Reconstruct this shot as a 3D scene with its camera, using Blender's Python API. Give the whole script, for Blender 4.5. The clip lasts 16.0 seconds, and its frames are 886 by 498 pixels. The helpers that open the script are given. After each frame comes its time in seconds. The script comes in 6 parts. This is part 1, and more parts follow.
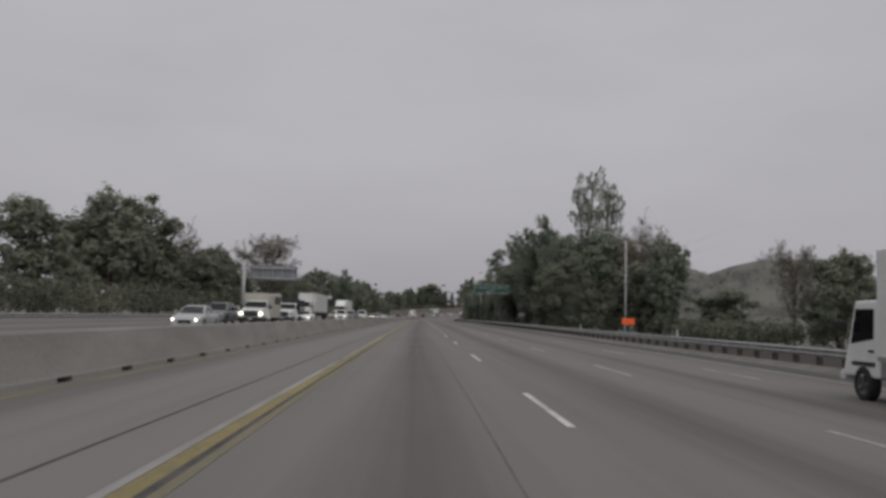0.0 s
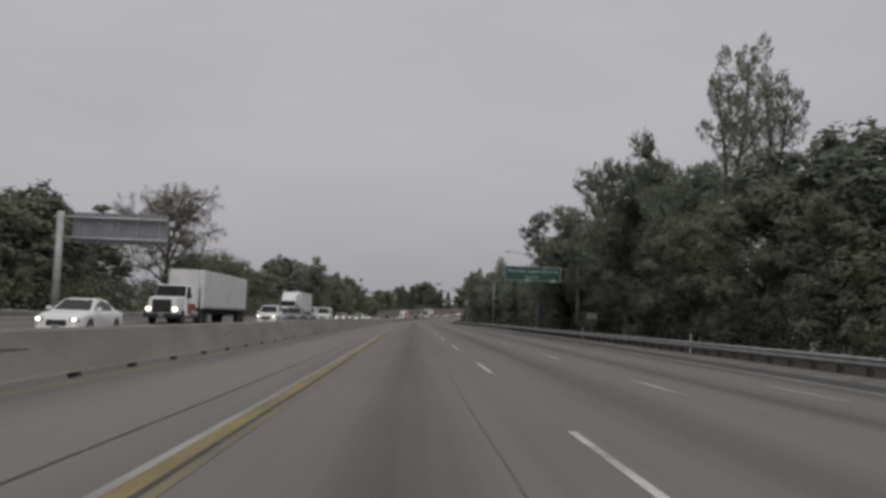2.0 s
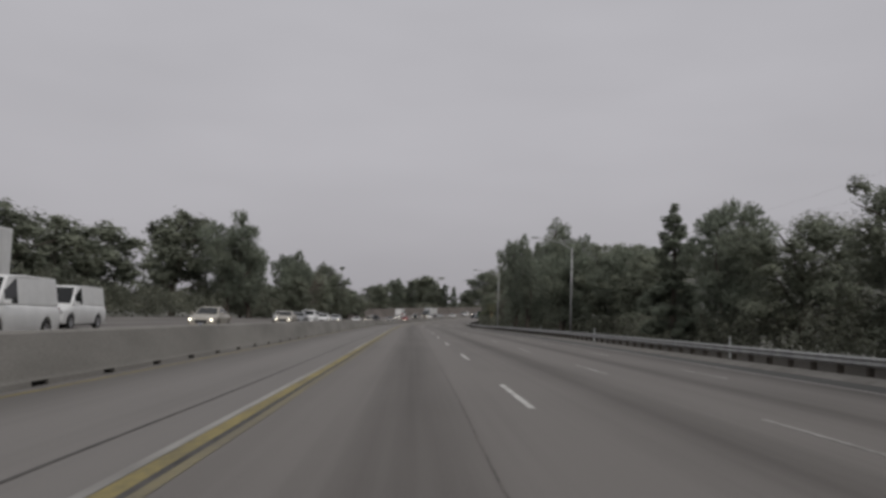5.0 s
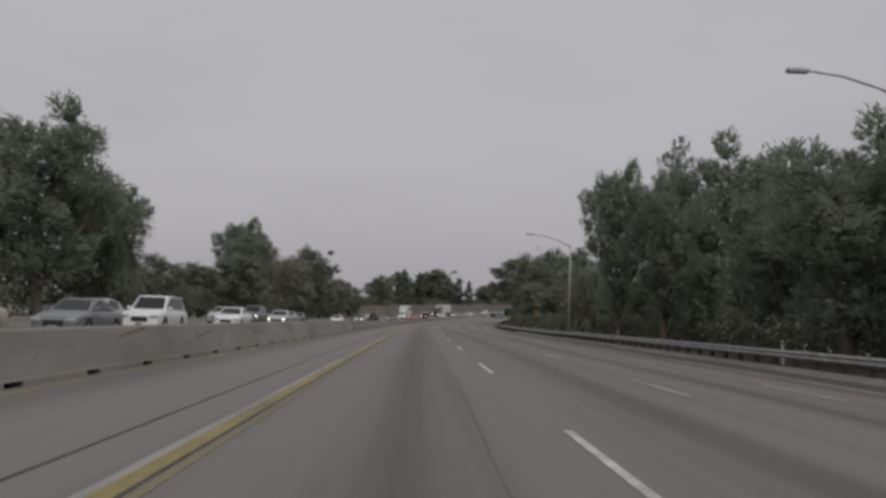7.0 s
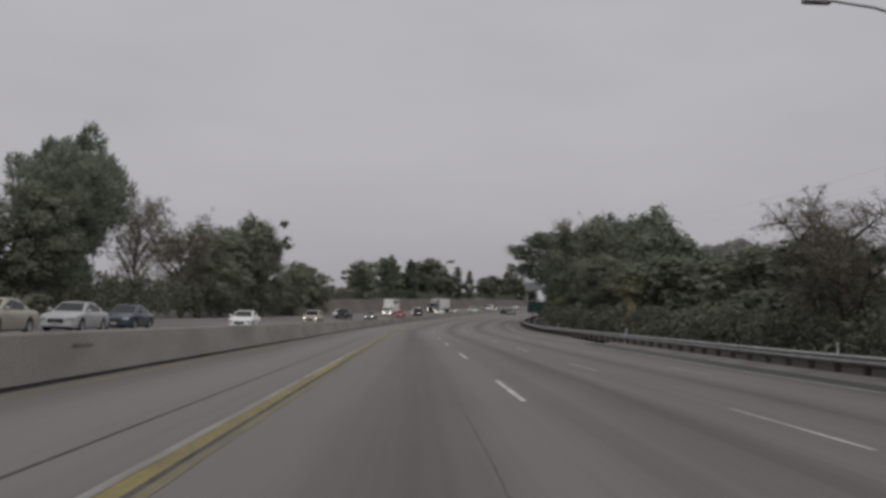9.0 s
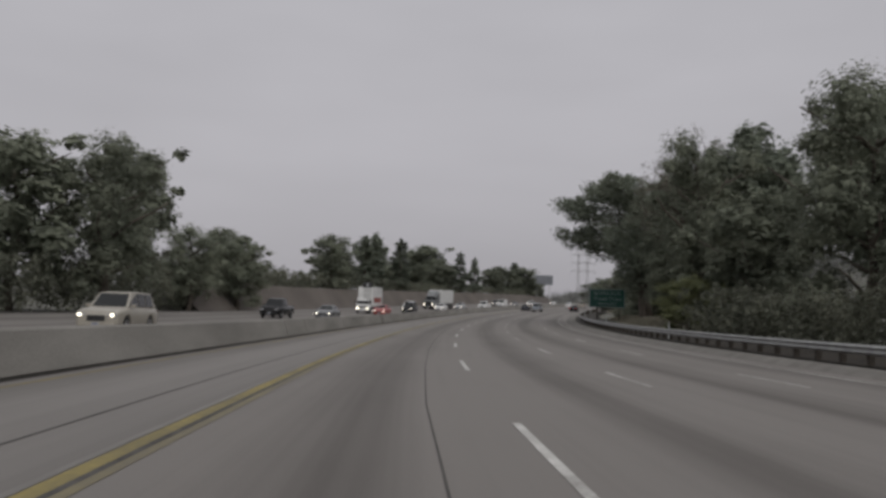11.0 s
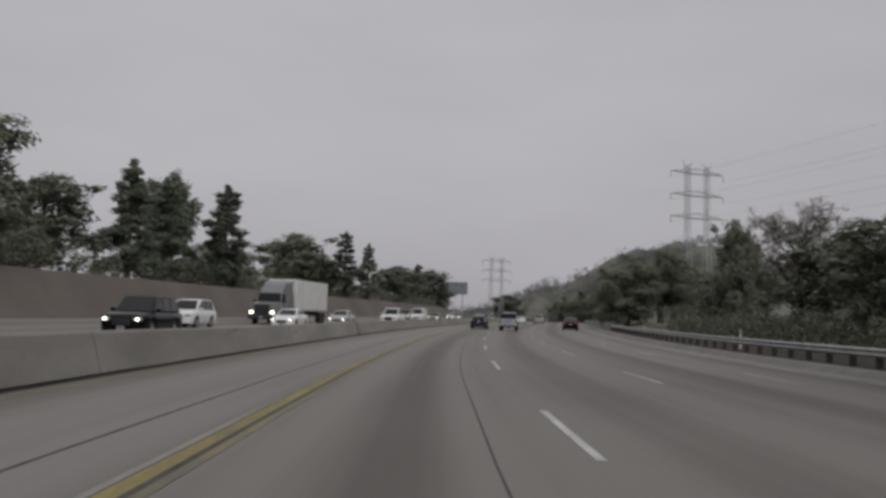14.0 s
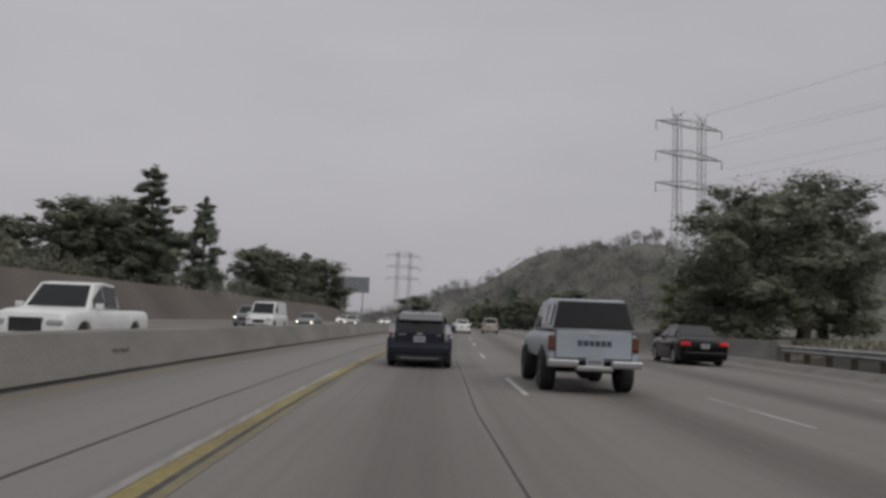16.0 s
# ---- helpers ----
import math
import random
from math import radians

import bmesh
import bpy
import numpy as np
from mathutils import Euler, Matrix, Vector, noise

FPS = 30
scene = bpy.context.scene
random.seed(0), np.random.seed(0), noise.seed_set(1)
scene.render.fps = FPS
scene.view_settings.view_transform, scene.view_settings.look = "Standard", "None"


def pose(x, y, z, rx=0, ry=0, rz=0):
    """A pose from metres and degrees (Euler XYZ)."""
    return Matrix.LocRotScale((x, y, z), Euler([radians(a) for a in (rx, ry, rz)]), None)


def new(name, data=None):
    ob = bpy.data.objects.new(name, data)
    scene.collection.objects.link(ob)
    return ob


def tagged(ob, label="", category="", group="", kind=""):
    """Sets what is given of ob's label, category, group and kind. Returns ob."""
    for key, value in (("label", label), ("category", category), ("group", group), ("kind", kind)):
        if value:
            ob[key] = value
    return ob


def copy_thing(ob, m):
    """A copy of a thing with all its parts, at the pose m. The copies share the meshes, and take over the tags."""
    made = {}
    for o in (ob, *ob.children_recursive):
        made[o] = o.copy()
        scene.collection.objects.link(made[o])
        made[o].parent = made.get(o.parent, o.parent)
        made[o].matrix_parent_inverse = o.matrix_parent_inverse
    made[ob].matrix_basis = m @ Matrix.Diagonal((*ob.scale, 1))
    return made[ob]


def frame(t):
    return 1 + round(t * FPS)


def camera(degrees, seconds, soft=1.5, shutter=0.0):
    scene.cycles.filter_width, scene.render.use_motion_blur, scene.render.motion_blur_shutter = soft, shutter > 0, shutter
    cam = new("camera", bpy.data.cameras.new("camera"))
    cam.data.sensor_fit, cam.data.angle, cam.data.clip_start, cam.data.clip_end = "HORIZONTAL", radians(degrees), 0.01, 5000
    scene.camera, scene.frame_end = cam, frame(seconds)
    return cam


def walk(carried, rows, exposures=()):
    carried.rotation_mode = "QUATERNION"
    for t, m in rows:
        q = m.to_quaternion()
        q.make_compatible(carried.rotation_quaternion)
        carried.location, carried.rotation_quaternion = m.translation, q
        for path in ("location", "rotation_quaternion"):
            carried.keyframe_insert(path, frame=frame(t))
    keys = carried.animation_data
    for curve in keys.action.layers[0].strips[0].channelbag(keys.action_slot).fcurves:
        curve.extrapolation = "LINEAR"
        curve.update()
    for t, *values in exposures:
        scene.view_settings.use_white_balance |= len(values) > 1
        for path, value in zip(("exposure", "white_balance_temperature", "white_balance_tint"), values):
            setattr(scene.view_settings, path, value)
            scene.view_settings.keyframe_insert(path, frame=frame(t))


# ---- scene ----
cam = camera(55, 16.0, soft=3.2)


def aim(x, y, z, yaw, pitch, roll):
    m = pose(x, y, z, 90 + pitch, 0, yaw)
    return m @ pose(0, 0, 0, 0, 0, roll)


walk(cam, [
    (0, aim(0.00, 0.00, 1.25, -1.68, 4.83, 1.54)),
    (0.5, aim(0.01, 15.74, 1.30, -1.67, 5.04, 1.57)),
    (1, aim(0.02, 31.46, 1.37, -1.62, 4.90, 1.66)),
    (1.5, aim(0.04, 47.16, 1.47, -1.82, 4.91, 1.88)),
    (2, aim(0.14, 62.86, 1.57, -2.16, 4.95, 2.05)),
    (2.5, aim(0.27, 78.56, 1.66, -2.08, 4.96, 1.97)),
    (3, aim(0.37, 94.32, 1.76, -1.91, 4.87, 1.97)),
    (3.5, aim(0.44, 110.16, 1.84, -1.85, 4.93, 2.05)),
    (4, aim(0.51, 126.08, 1.92, -1.94, 4.95, 2.09)),
    (4.5, aim(0.63, 142.06, 2.00, -2.13, 4.98, 1.99)),
    (5, aim(0.78, 158.08, 2.08, -2.25, 4.98, 1.95)),
    (5.5, aim(0.95, 174.15, 2.16, -2.21, 4.99, 1.94)),
    (6, aim(1.09, 190.25, 2.24, -2.02, 5.00, 1.95)),
    (6.5, aim(1.16, 206.38, 2.32, -1.77, 4.94, 1.99)),
    (7, aim(1.19, 222.54, 2.40, -1.66, 4.89, 2.11)),
    (7.5, aim(1.23, 238.73, 2.48, -1.92, 4.86, 2.08)),
    (8, aim(1.33, 254.94, 2.55, -2.03, 4.70, 2.09)),
    (8.5, aim(1.46, 271.18, 2.61, -2.12, 4.84, 1.95)),
    (9, aim(1.61, 287.44, 2.64, -2.26, 4.71, 1.73)),
    (9.5, aim(1.80, 303.72, 2.65, -2.34, 4.67, 1.81)),
    (10, aim(2.01, 320.02, 2.63, -2.39, 4.60, 1.84)),
    (10.5, aim(2.24, 336.36, 2.60, -2.49, 4.58, 1.84)),
    (11, aim(2.53, 352.75, 2.57, -2.73, 4.64, 1.81)),
    (11.5, aim(2.92, 369.19, 2.58, -3.25, 4.61, 1.73)),
    (12, aim(3.52, 385.71, 2.64, -4.19, 5.14, 1.63)),
    (12.5, aim(4.49, 402.29, 2.77, -5.80, 5.41, 1.52)),
    (13, aim(5.92, 418.92, 2.97, -7.25, 5.54, 1.73)),
    (13.5, aim(7.77, 435.60, 3.21, -8.69, 6.05, 1.85)),
    (14, aim(10.07, 452.30, 3.51, -10.22, 6.03, 1.91)),
    (14.5, aim(12.81, 468.96, 3.86, -11.76, 6.26, 1.89)),
    (15, aim(16.03, 485.56, 4.27, -13.42, 6.57, 2.08)),
    (15.5, aim(19.73, 502.03, 4.73, -15.20, 6.42, 2.25)),
    (16, aim(23.92, 518.35, 5.25, -16.85, 6.58, 2.20)),
], [(0.0, 0.0), (16.0, 0.0)])

# ---- fitted places along the freeway ----
DASH1 = 10.25
SLOT_STEP = 3.024
RAIL_L = 14.4
HOV_Y = 422.7
TOWER_A = ((113.6, 656.0, 7.0), 8, 43.5)
TOWER_B = ((115.8, 880.0, 9.0), 8, 37.0)

# ---- light ----
world = bpy.data.worlds.new("overcast")
scene.world = world
world.use_nodes = True
wn, wl = world.node_tree.nodes, world.node_tree.links
sky = wn.new("ShaderNodeTexSky")
sky.sky_type, sky.sun_disc = "NISHITA", False
sky.sun_elevation, sky.sun_rotation = radians(40), radians(160)
sky.air_density, sky.dust_density = 1.0, 4.0
grey = wn.new("ShaderNodeHueSaturation")
grey.inputs["Saturation"].default_value = 0.06
grey.inputs["Value"].default_value = 0.012
coord = wn.new("ShaderNodeTexCoord")
sep = wn.new("ShaderNodeSeparateXYZ")
ramp = wn.new("ShaderNodeValToRGB")
ramp.color_ramp.elements[0].position, ramp.color_ramp.elements[0].color = 0.0, (0.343, 0.331, 0.354, 1)
ramp.color_ramp.elements[1].position, ramp.color_ramp.elements[1].color = 0.40, (0.418, 0.412, 0.441, 1)
zenith = ramp.color_ramp.elements.new(0.95)
zenith.color = (0.74, 0.745, 0.76, 1)
high = ramp.color_ramp.elements.new(0.2)
high.color = (0.398, 0.389, 0.417, 1)
cloud = wn.new("ShaderNodeTexNoise")
cloud.inputs["Scale"].default_value, cloud.inputs["Detail"].default_value = 2.2, 3.0
cmap = wn.new("ShaderNodeMapRange")
cmap.inputs["From Min"].default_value, cmap.inputs["From Max"].default_value = 0.3, 0.7
cmap.inputs["To Min"].default_value, cmap.inputs["To Max"].default_value = 0.93, 1.06
stretch = wn.new("ShaderNodeMapping")
stretch.inputs["Scale"].default_value = (1, 1, 3.5)
mul = wn.new("ShaderNodeMix")
mul.data_type, mul.blend_type = "RGBA", "MULTIPLY"
mul.inputs["Factor"].default_value = 1.0
add = wn.new("ShaderNodeMix")
add.data_type, add.blend_type = "RGBA", "ADD"
add.inputs["Factor"].default_value = 1.0
wl.new(coord.outputs["Generated"], sep.inputs[0])
wl.new(sep.outputs["Z"], ramp.inputs["Fac"])
wl.new(coord.outputs["Generated"], stretch.inputs["Vector"])
wl.new(stretch.outputs[0], cloud.inputs["Vector"])
wl.new(cloud.outputs["Fac"], cmap.inputs["Value"])
wl.new(ramp.outputs["Color"], mul.inputs["A"])
wl.new(cmap.outputs[0], mul.inputs["B"])
wl.new(sky.outputs[0], grey.inputs["Color"])
wl.new(mul.outputs["Result"], add.inputs["A"])
wl.new(grey.outputs[0], add.inputs["B"])
wl.new(add.outputs["Result"], wn["Background"].inputs["Color"])
wn["Background"].inputs["Strength"].default_value = 1.0
sun = new("sun", bpy.data.lights.new("sun", "SUN"))
sun.data.energy, sun.data.angle, sun.data.color = 0.8, radians(40), (1.0, 0.97, 0.93)
sun.rotation_euler = (radians(50), 0, radians(20))

# ---- materials ----
def material(name, rough=0.8, metal=0.0, spec=0.4):
    m = bpy.data.materials.new(name)
    m.use_nodes = True
    b = m.node_tree.nodes["Principled BSDF"]
    b.inputs["Roughness"].default_value, b.inputs["Metallic"].default_value = rough, metal
    b.inputs["Specular IOR Level"].default_value = spec
    return m, m.node_tree.nodes, m.node_tree.links, b


def grain(name, low, high_colour, scale=3.0, fine=40.0, rough=0.85, bump=0.15, metal=0.0, island=0.0, stretch_xyz=(1, 1, 1), spec=0.4, obj=0.0):
    """Two scales of noise between two colours, with a fine bump; island and obj vary the brightness piece by piece."""
    m, n, l, b = material(name, rough, metal, spec)
    tc, mp = n.new("ShaderNodeTexCoord"), n.new("ShaderNodeMapping")
    mp.inputs["Scale"].default_value = stretch_xyz
    a, f = n.new("ShaderNodeTexNoise"), n.new("ShaderNodeTexNoise")
    a.inputs["Scale"].default_value, a.inputs["Detail"].default_value = scale, 5
    f.inputs["Scale"].default_value, f.inputs["Detail"].default_value = fine, 4
    l.new(tc.outputs["Object"], mp.inputs["Vector"])
    for t in (a, f):
        l.new(mp.outputs[0], t.inputs["Vector"])
    mx, r = n.new("ShaderNodeMath"), n.new("ShaderNodeValToRGB")
    mx.operation = "MULTIPLY_ADD"
    mx.inputs[1].default_value = 0.35
    l.new(f.outputs["Fac"], mx.inputs[0])
    half = n.new("ShaderNodeMath")
    half.operation = "MULTIPLY"
    half.inputs[1].default_value = 0.65
    l.new(a.outputs["Fac"], half.inputs[0])
    l.new(half.outputs[0], mx.inputs[2])
    r.color_ramp.elements[0].position, r.color_ramp.elements[0].color = 0.34, (*low, 1)
    r.color_ramp.elements[1].position, r.color_ramp.elements[1].color = 0.66, (*high_colour, 1)
    l.new(mx.outputs[0], r.inputs["Fac"])
    out = r.outputs["Color"]
    for amount, node, socket in ((island, "ShaderNodeNewGeometry", "Random Per Island"), (obj, "ShaderNodeObjectInfo", "Random")):
        if amount:
            g, rng, hv = n.new(node), n.new("ShaderNodeMapRange"), n.new("ShaderNodeHueSaturation")
            rng.inputs["To Min"].default_value, rng.inputs["To Max"].default_value = 1 - amount, 1 + amount
            l.new(g.outputs[socket], rng.inputs["Value"])
            l.new(rng.outputs[0], hv.inputs["Value"])
            l.new(out, hv.inputs["Color"])
            out = hv.outputs[0]
    l.new(out, b.inputs["Base Color"])
    if bump:
        bp = n.new("ShaderNodeBump")
        bp.inputs["Strength"].default_value, bp.inputs["Distance"].default_value = bump, 0.02
        l.new(f.outputs["Fac"], bp.inputs["Height"])
        l.new(bp.outputs[0], b.inputs["Normal"])
    return m


def leafy(m, through_leaf=0.4):
    """Lets part of the light pass through thin leaves."""
    n, l = m.node_tree.nodes, m.node_tree.links
    shader = next(q for q in n if q.type == "BSDF_PRINCIPLED")
    end = next(q for q in n if q.type == "OUTPUT_MATERIAL")
    shine, mix = n.new("ShaderNodeBsdfTranslucent"), n.new("ShaderNodeMixShader")
    mix.inputs[0].default_value = through_leaf
    l.new(shader.inputs["Base Color"].links[0].from_socket, shine.inputs["Color"])
    l.new(shader.outputs[0], mix.inputs[1])
    l.new(shine.outputs[0], mix.inputs[2])
    l.new(mix.outputs[0], end.inputs["Surface"])
    return m


def plain(name, colour, rough=0.5, metal=0.0, spec=0.5, coat=0.0):
    m, n, l, b = material(name, rough, metal, spec)
    b.inputs["Base Color"].default_value = (*colour, 1)
    b.inputs["Coat Weight"].default_value = coat
    b.inputs["Coat Roughness"].default_value = 0.08
    return m


def paint(name, colour, rough=0.38, spec=0.5):
    """Car paint with a thin film of road dust."""
    m = grain(name, [c * 0.86 for c in colour], [min(c * 1.08, 0.9) for c in colour], 1.2, 14.0, rough, 0.0)
    b = m.node_tree.nodes["Principled BSDF"]
    b.inputs["Coat Weight"].default_value, b.inputs["Coat Roughness"].default_value = 0.22 * spec / 0.5, 0.12
    b.inputs["Specular IOR Level"].default_value = spec
    return m


def glow(name, colour, strength):
    m, n, l, b = material(name, 0.2)
    b.inputs["Base Color"].default_value = (*colour, 1)
    b.inputs["Emission Color"].default_value = (*colour, 1)
    b.inputs["Emission Strength"].default_value = strength
    return m


def pavement(name, low, high_colour, worn, older=0.84):
    """Concrete lanes: stretched tyre polish along the road, grain, stains; UV x is metres across, y metres along."""
    m, n, l, b = material(name, 0.82, 0, 0.35)
    uv = n.new("ShaderNodeUVMap")
    sp = n.new("ShaderNodeSeparateXYZ")
    l.new(uv.outputs[0], sp.inputs[0])

    def noise_of(scale, sx, sy, detail=5):
        mp, t = n.new("ShaderNodeMapping"), n.new("ShaderNodeTexNoise")
        mp.inputs["Scale"].default_value = (sx, sy, 1)
        t.inputs["Scale"].default_value, t.inputs["Detail"].default_value = scale, detail
        l.new(uv.outputs[0], mp.inputs["Vector"])
        l.new(mp.outputs[0], t.inputs["Vector"])
        return t.outputs["Fac"]

    def math_of(op, a, c, d=None):
        k = n.new("ShaderNodeMath")
        k.operation = op
        for i, v in enumerate((a, c, d)):
            if v is None:
                continue
            if isinstance(v, (int, float)):
                k.inputs[i].default_value = v
            else:
                l.new(v, k.inputs[i])
        return k.outputs[0]

    streak = noise_of(1.0, 1.1, 0.012)
    fine_streak = noise_of(1.0, 6.0, 0.05)
    stain = noise_of(0.35, 1, 0.35)
    speck = noise_of(38.0, 1, 1, 3)
    # a faint oil band in the middle of each lane
    shifted = math_of("ADD", sp.outputs["X"], worn)
    phase = math_of("MULTIPLY", shifted, 2 * math.pi / 3.6)
    band = math_of("COSINE", phase, None)
    band = math_of("MULTIPLY_ADD", band, 0.5, 0.5)
    band = math_of("POWER", band, 3.0)
    v = math_of("MULTIPLY_ADD", streak, 0.56, math_of("MULTIPLY", fine_streak, 0.20))
    v = math_of("MULTIPLY_ADD", stain, 0.24, v)
    v = math_of("MULTIPLY_ADD", speck, 0.20, v)
    v = math_of("MULTIPLY_ADD", band, -0.25, v)
    r = n.new("ShaderNodeValToRGB")
    r.color_ramp.elements[0].position, r.color_ramp.elements[0].color = 0.26, (*low, 1)
    r.color_ramp.elements[1].position, r.color_ramp.elements[1].color = 0.62, (*high_colour, 1)
    l.new(v, r.inputs["Fac"])
    # the concrete was laid in two lots: an older, more soiled one, then a paler one on the curve
    lot, tone = n.new("ShaderNodeMapRange"), n.new("ShaderNodeHueSaturation")
    lot.inputs["From Min"].default_value, lot.inputs["From Max"].default_value = 330.0, 366.0
    lot.inputs["To Min"].default_value, lot.inputs["To Max"].default_value = older, 0.95
    l.new(sp.outputs["Y"], lot.inputs["Value"])
    l.new(lot.outputs[0], tone.inputs["Value"])
    l.new(r.outputs["Color"], tone.inputs["Color"])
    l.new(tone.outputs[0], b.inputs["Base Color"])
    bp = n.new("ShaderNodeBump")
    bp.inputs["Strength"].default_value, bp.inputs["Distance"].default_value = 0.12, 0.01
    l.new(speck, bp.inputs["Height"])
    l.new(bp.outputs[0], b.inputs["Normal"])
    return m


M_ROAD = pavement("road_concrete", (0.100, 0.090, 0.082), (0.186, 0.171, 0.159), 0.05)
M_SHOULDER = pavement("shoulder_concrete", (0.130, 0.120, 0.111), (0.199, 0.185, 0.174), 1.6)
M_ASPHALT = grain("asphalt", (0.042, 0.041, 0.040), (0.085, 0.082, 0.078), 0.6, 30.0, 0.9, 0.2, stretch_xyz=(1, 0.1, 1))
M_GRAVEL = grain("gravelly_shoulder", (0.11, 0.102, 0.092), (0.19, 0.18, 0.165), 1.2, 24.0, 0.95, 0.4)
# leaf litter, its colour taken near black for the shade under the rail
M_SHADEDLITTER = grain("shaded_leaf_litter", (0.012, 0.010, 0.008), (0.045, 0.037, 0.028), 1.5, 14.0, 0.95, 0.5)
M_DIRT = grain("dry_ground", (0.082, 0.082, 0.071), (0.165, 0.161, 0.138), 0.08, 2.5, 0.95, 0.4)
M_BARRIER = grain("barrier_concrete", (0.155, 0.146, 0.132), (0.248, 0.236, 0.216), 0.5, 18.0, 0.9, 0.2, stretch_xyz=(1, 0.5, 2))
M_DARKFOOT = grain("dark_foot_concrete", (0.065, 0.061, 0.056), (0.120, 0.113, 0.103), 0.6, 14.0, 0.95, 0.3, stretch_xyz=(1, 0.2, 1))
M_WHITE = grain("worn_white_marking", (0.24, 0.23, 0.215), (0.58, 0.57, 0.545), 1.4, 22.0, 0.7, 0.1)
M_WORNWHITE = grain("faded_white_marking", (0.15, 0.14, 0.13), (0.46, 0.45, 0.43), 1.1, 12.0, 0.75, 0.1, stretch_xyz=(1, 0.35, 1))
M_GHOSTWHITE = grain("ghost_white_marking", (0.125, 0.117, 0.108), (0.33, 0.32, 0.30), 0.9, 7.0, 0.75, 0.1, stretch_xyz=(1, 0.1, 1))
M_FAINTWHITE = grain("all_but_gone_white_marking", (0.13, 0.121, 0.112), (0.235, 0.225, 0.21), 0.9, 7.0, 0.75, 0.1, stretch_xyz=(1, 0.1, 1))
M_YELLOW = grain("worn_yellow_marking", (0.132, 0.111, 0.057), (0.268, 0.212, 0.068), 1.2, 14.0, 0.75, 0.1, stretch_xyz=(1, 0.35, 1))
M_FADEDYELLOW = grain("faded_yellow_marking", (0.118, 0.105, 0.080), (0.190, 0.162, 0.088), 1.2, 14.0, 0.75, 0.1, stretch_xyz=(1, 0.3, 1))
M_SEAM = grain("tar_seam", (0.035, 0.033, 0.031), (0.085, 0.078, 0.072), 2.0, 20.0, 0.9, 0.2)
M_CRACK = grain("hairline_crack", (0.075, 0.069, 0.063), (0.15, 0.137, 0.126), 3.0, 25.0, 0.9, 0.1)
M_STEEL = grain("galvanised_steel", (0.24, 0.24, 0.24), (0.40, 0.40, 0.39), 2.0, 25.0, 0.55, 0.05, 0.6)
M_POLE = grain("weathered_pole_steel", (0.30, 0.30, 0.30), (0.45, 0.45, 0.45), 2.0, 20.0, 0.6, 0.05, 0.3)
M_WOODPOST = grain("weathered_post_wood", (0.03, 0.026, 0.022), (0.075, 0.062, 0.05), 4.0, 30.0, 0.9, 0.3)
M_BARK = grain("grey_brown_bark", (0.06, 0.05, 0.042), (0.17, 0.145, 0.12), 3.0, 18.0, 0.95, 0.5, stretch_xyz=(1, 1, 0.3))
M_LEAF = leafy(grain("dark_green_leaves", (0.158, 0.175, 0.136), (0.285, 0.300, 0.230), 0.35, 5.0, 0.8, 0.0, island=0.2, spec=0.15, obj=0.15))
M_PINE = leafy(grain("pine_needles", (0.156, 0.178, 0.142), (0.278, 0.300, 0.234), 0.35, 5.0, 0.8, 0.0, island=0.2, spec=0.15, obj=0.15))
M_SPARSE = grain("dry_twigs_and_leaves", (0.13, 0.122, 0.098), (0.24, 0.225, 0.18), 0.6, 6.0, 0.85, 0.0, island=0.3, spec=0.2, obj=0.1)
M_SCRUB = leafy(grain("scrub_leaves", (0.112, 0.120, 0.094), (0.205, 0.208, 0.158), 0.3, 4.0, 0.8, 0.0, island=0.4, spec=0.2))
M_WALL = grain("brown_slope_wall", (0.082, 0.070, 0.062), (0.138, 0.119, 0.105), 0.12, 6.0, 0.95, 0.5)
M_BUSH = leafy(grain("olive_bush_leaves", (0.180, 0.198, 0.110), (0.325, 0.338, 0.190), 0.35, 5.0, 0.8, 0.0, island=0.2, spec=0.15))
# hill brush colour kept pale and low in contrast to imitate distance haze
M_HAZEHILL = grain("haze_paled_brush", (0.168, 0.170, 0.166), (0.232, 0.231, 0.222), 0.02, 1.5, 0.9, 0.0, island=0.2, spec=0.1)
M_FAN = grain("yellow_green_fronds", (0.13, 0.135, 0.08), (0.21, 0.205, 0.125), 0.8, 6.0, 0.6, 0.0, island=0.3)
M_STRAW = grain("dry_straw_fronds", (0.14, 0.12, 0.07), (0.25, 0.21, 0.13), 0.8, 6.0, 0.8, 0.0, island=0.3)
for _m in (M_LEAF, M_PINE, M_SCRUB, M_SPARSE, M_HAZEHILL):
    _n, _l = _m.node_tree.nodes, _m.node_tree.links
    _b = _n["Principled BSDF"]
    _t, _x = _n.new("ShaderNodeBsdfTranslucent"), _n.new("ShaderNodeMixShader")
    _x.inputs[0].default_value = 0.4
    _l.new(_b.inputs["Base Color"].links[0].from_socket, _t.inputs["Color"])
    _l.new(_b.outputs[0], _x.inputs[1])
    _l.new(_t.outputs[0], _x.inputs[2])
    _l.new(_x.outputs[0], _n["Material Output"].inputs["Surface"])
M_DRYGRASS = grain("bleached_dry_grass", (0.24, 0.22, 0.17), (0.37, 0.345, 0.275), 0.8, 6.0, 0.85, 0.0, island=0.12)
M_GREEN = plain("green_sign_face", (0.011, 0.060, 0.045), 0.5)
M_SIGNWHITE = plain("reflective_white", (0.46, 0.48, 0.48), 0.6)
M_SIGNBACK = grain("dull_aluminium_back", (0.15, 0.16, 0.175), (0.22, 0.23, 0.25), 1.0, 12.0, 0.6, 0.05)
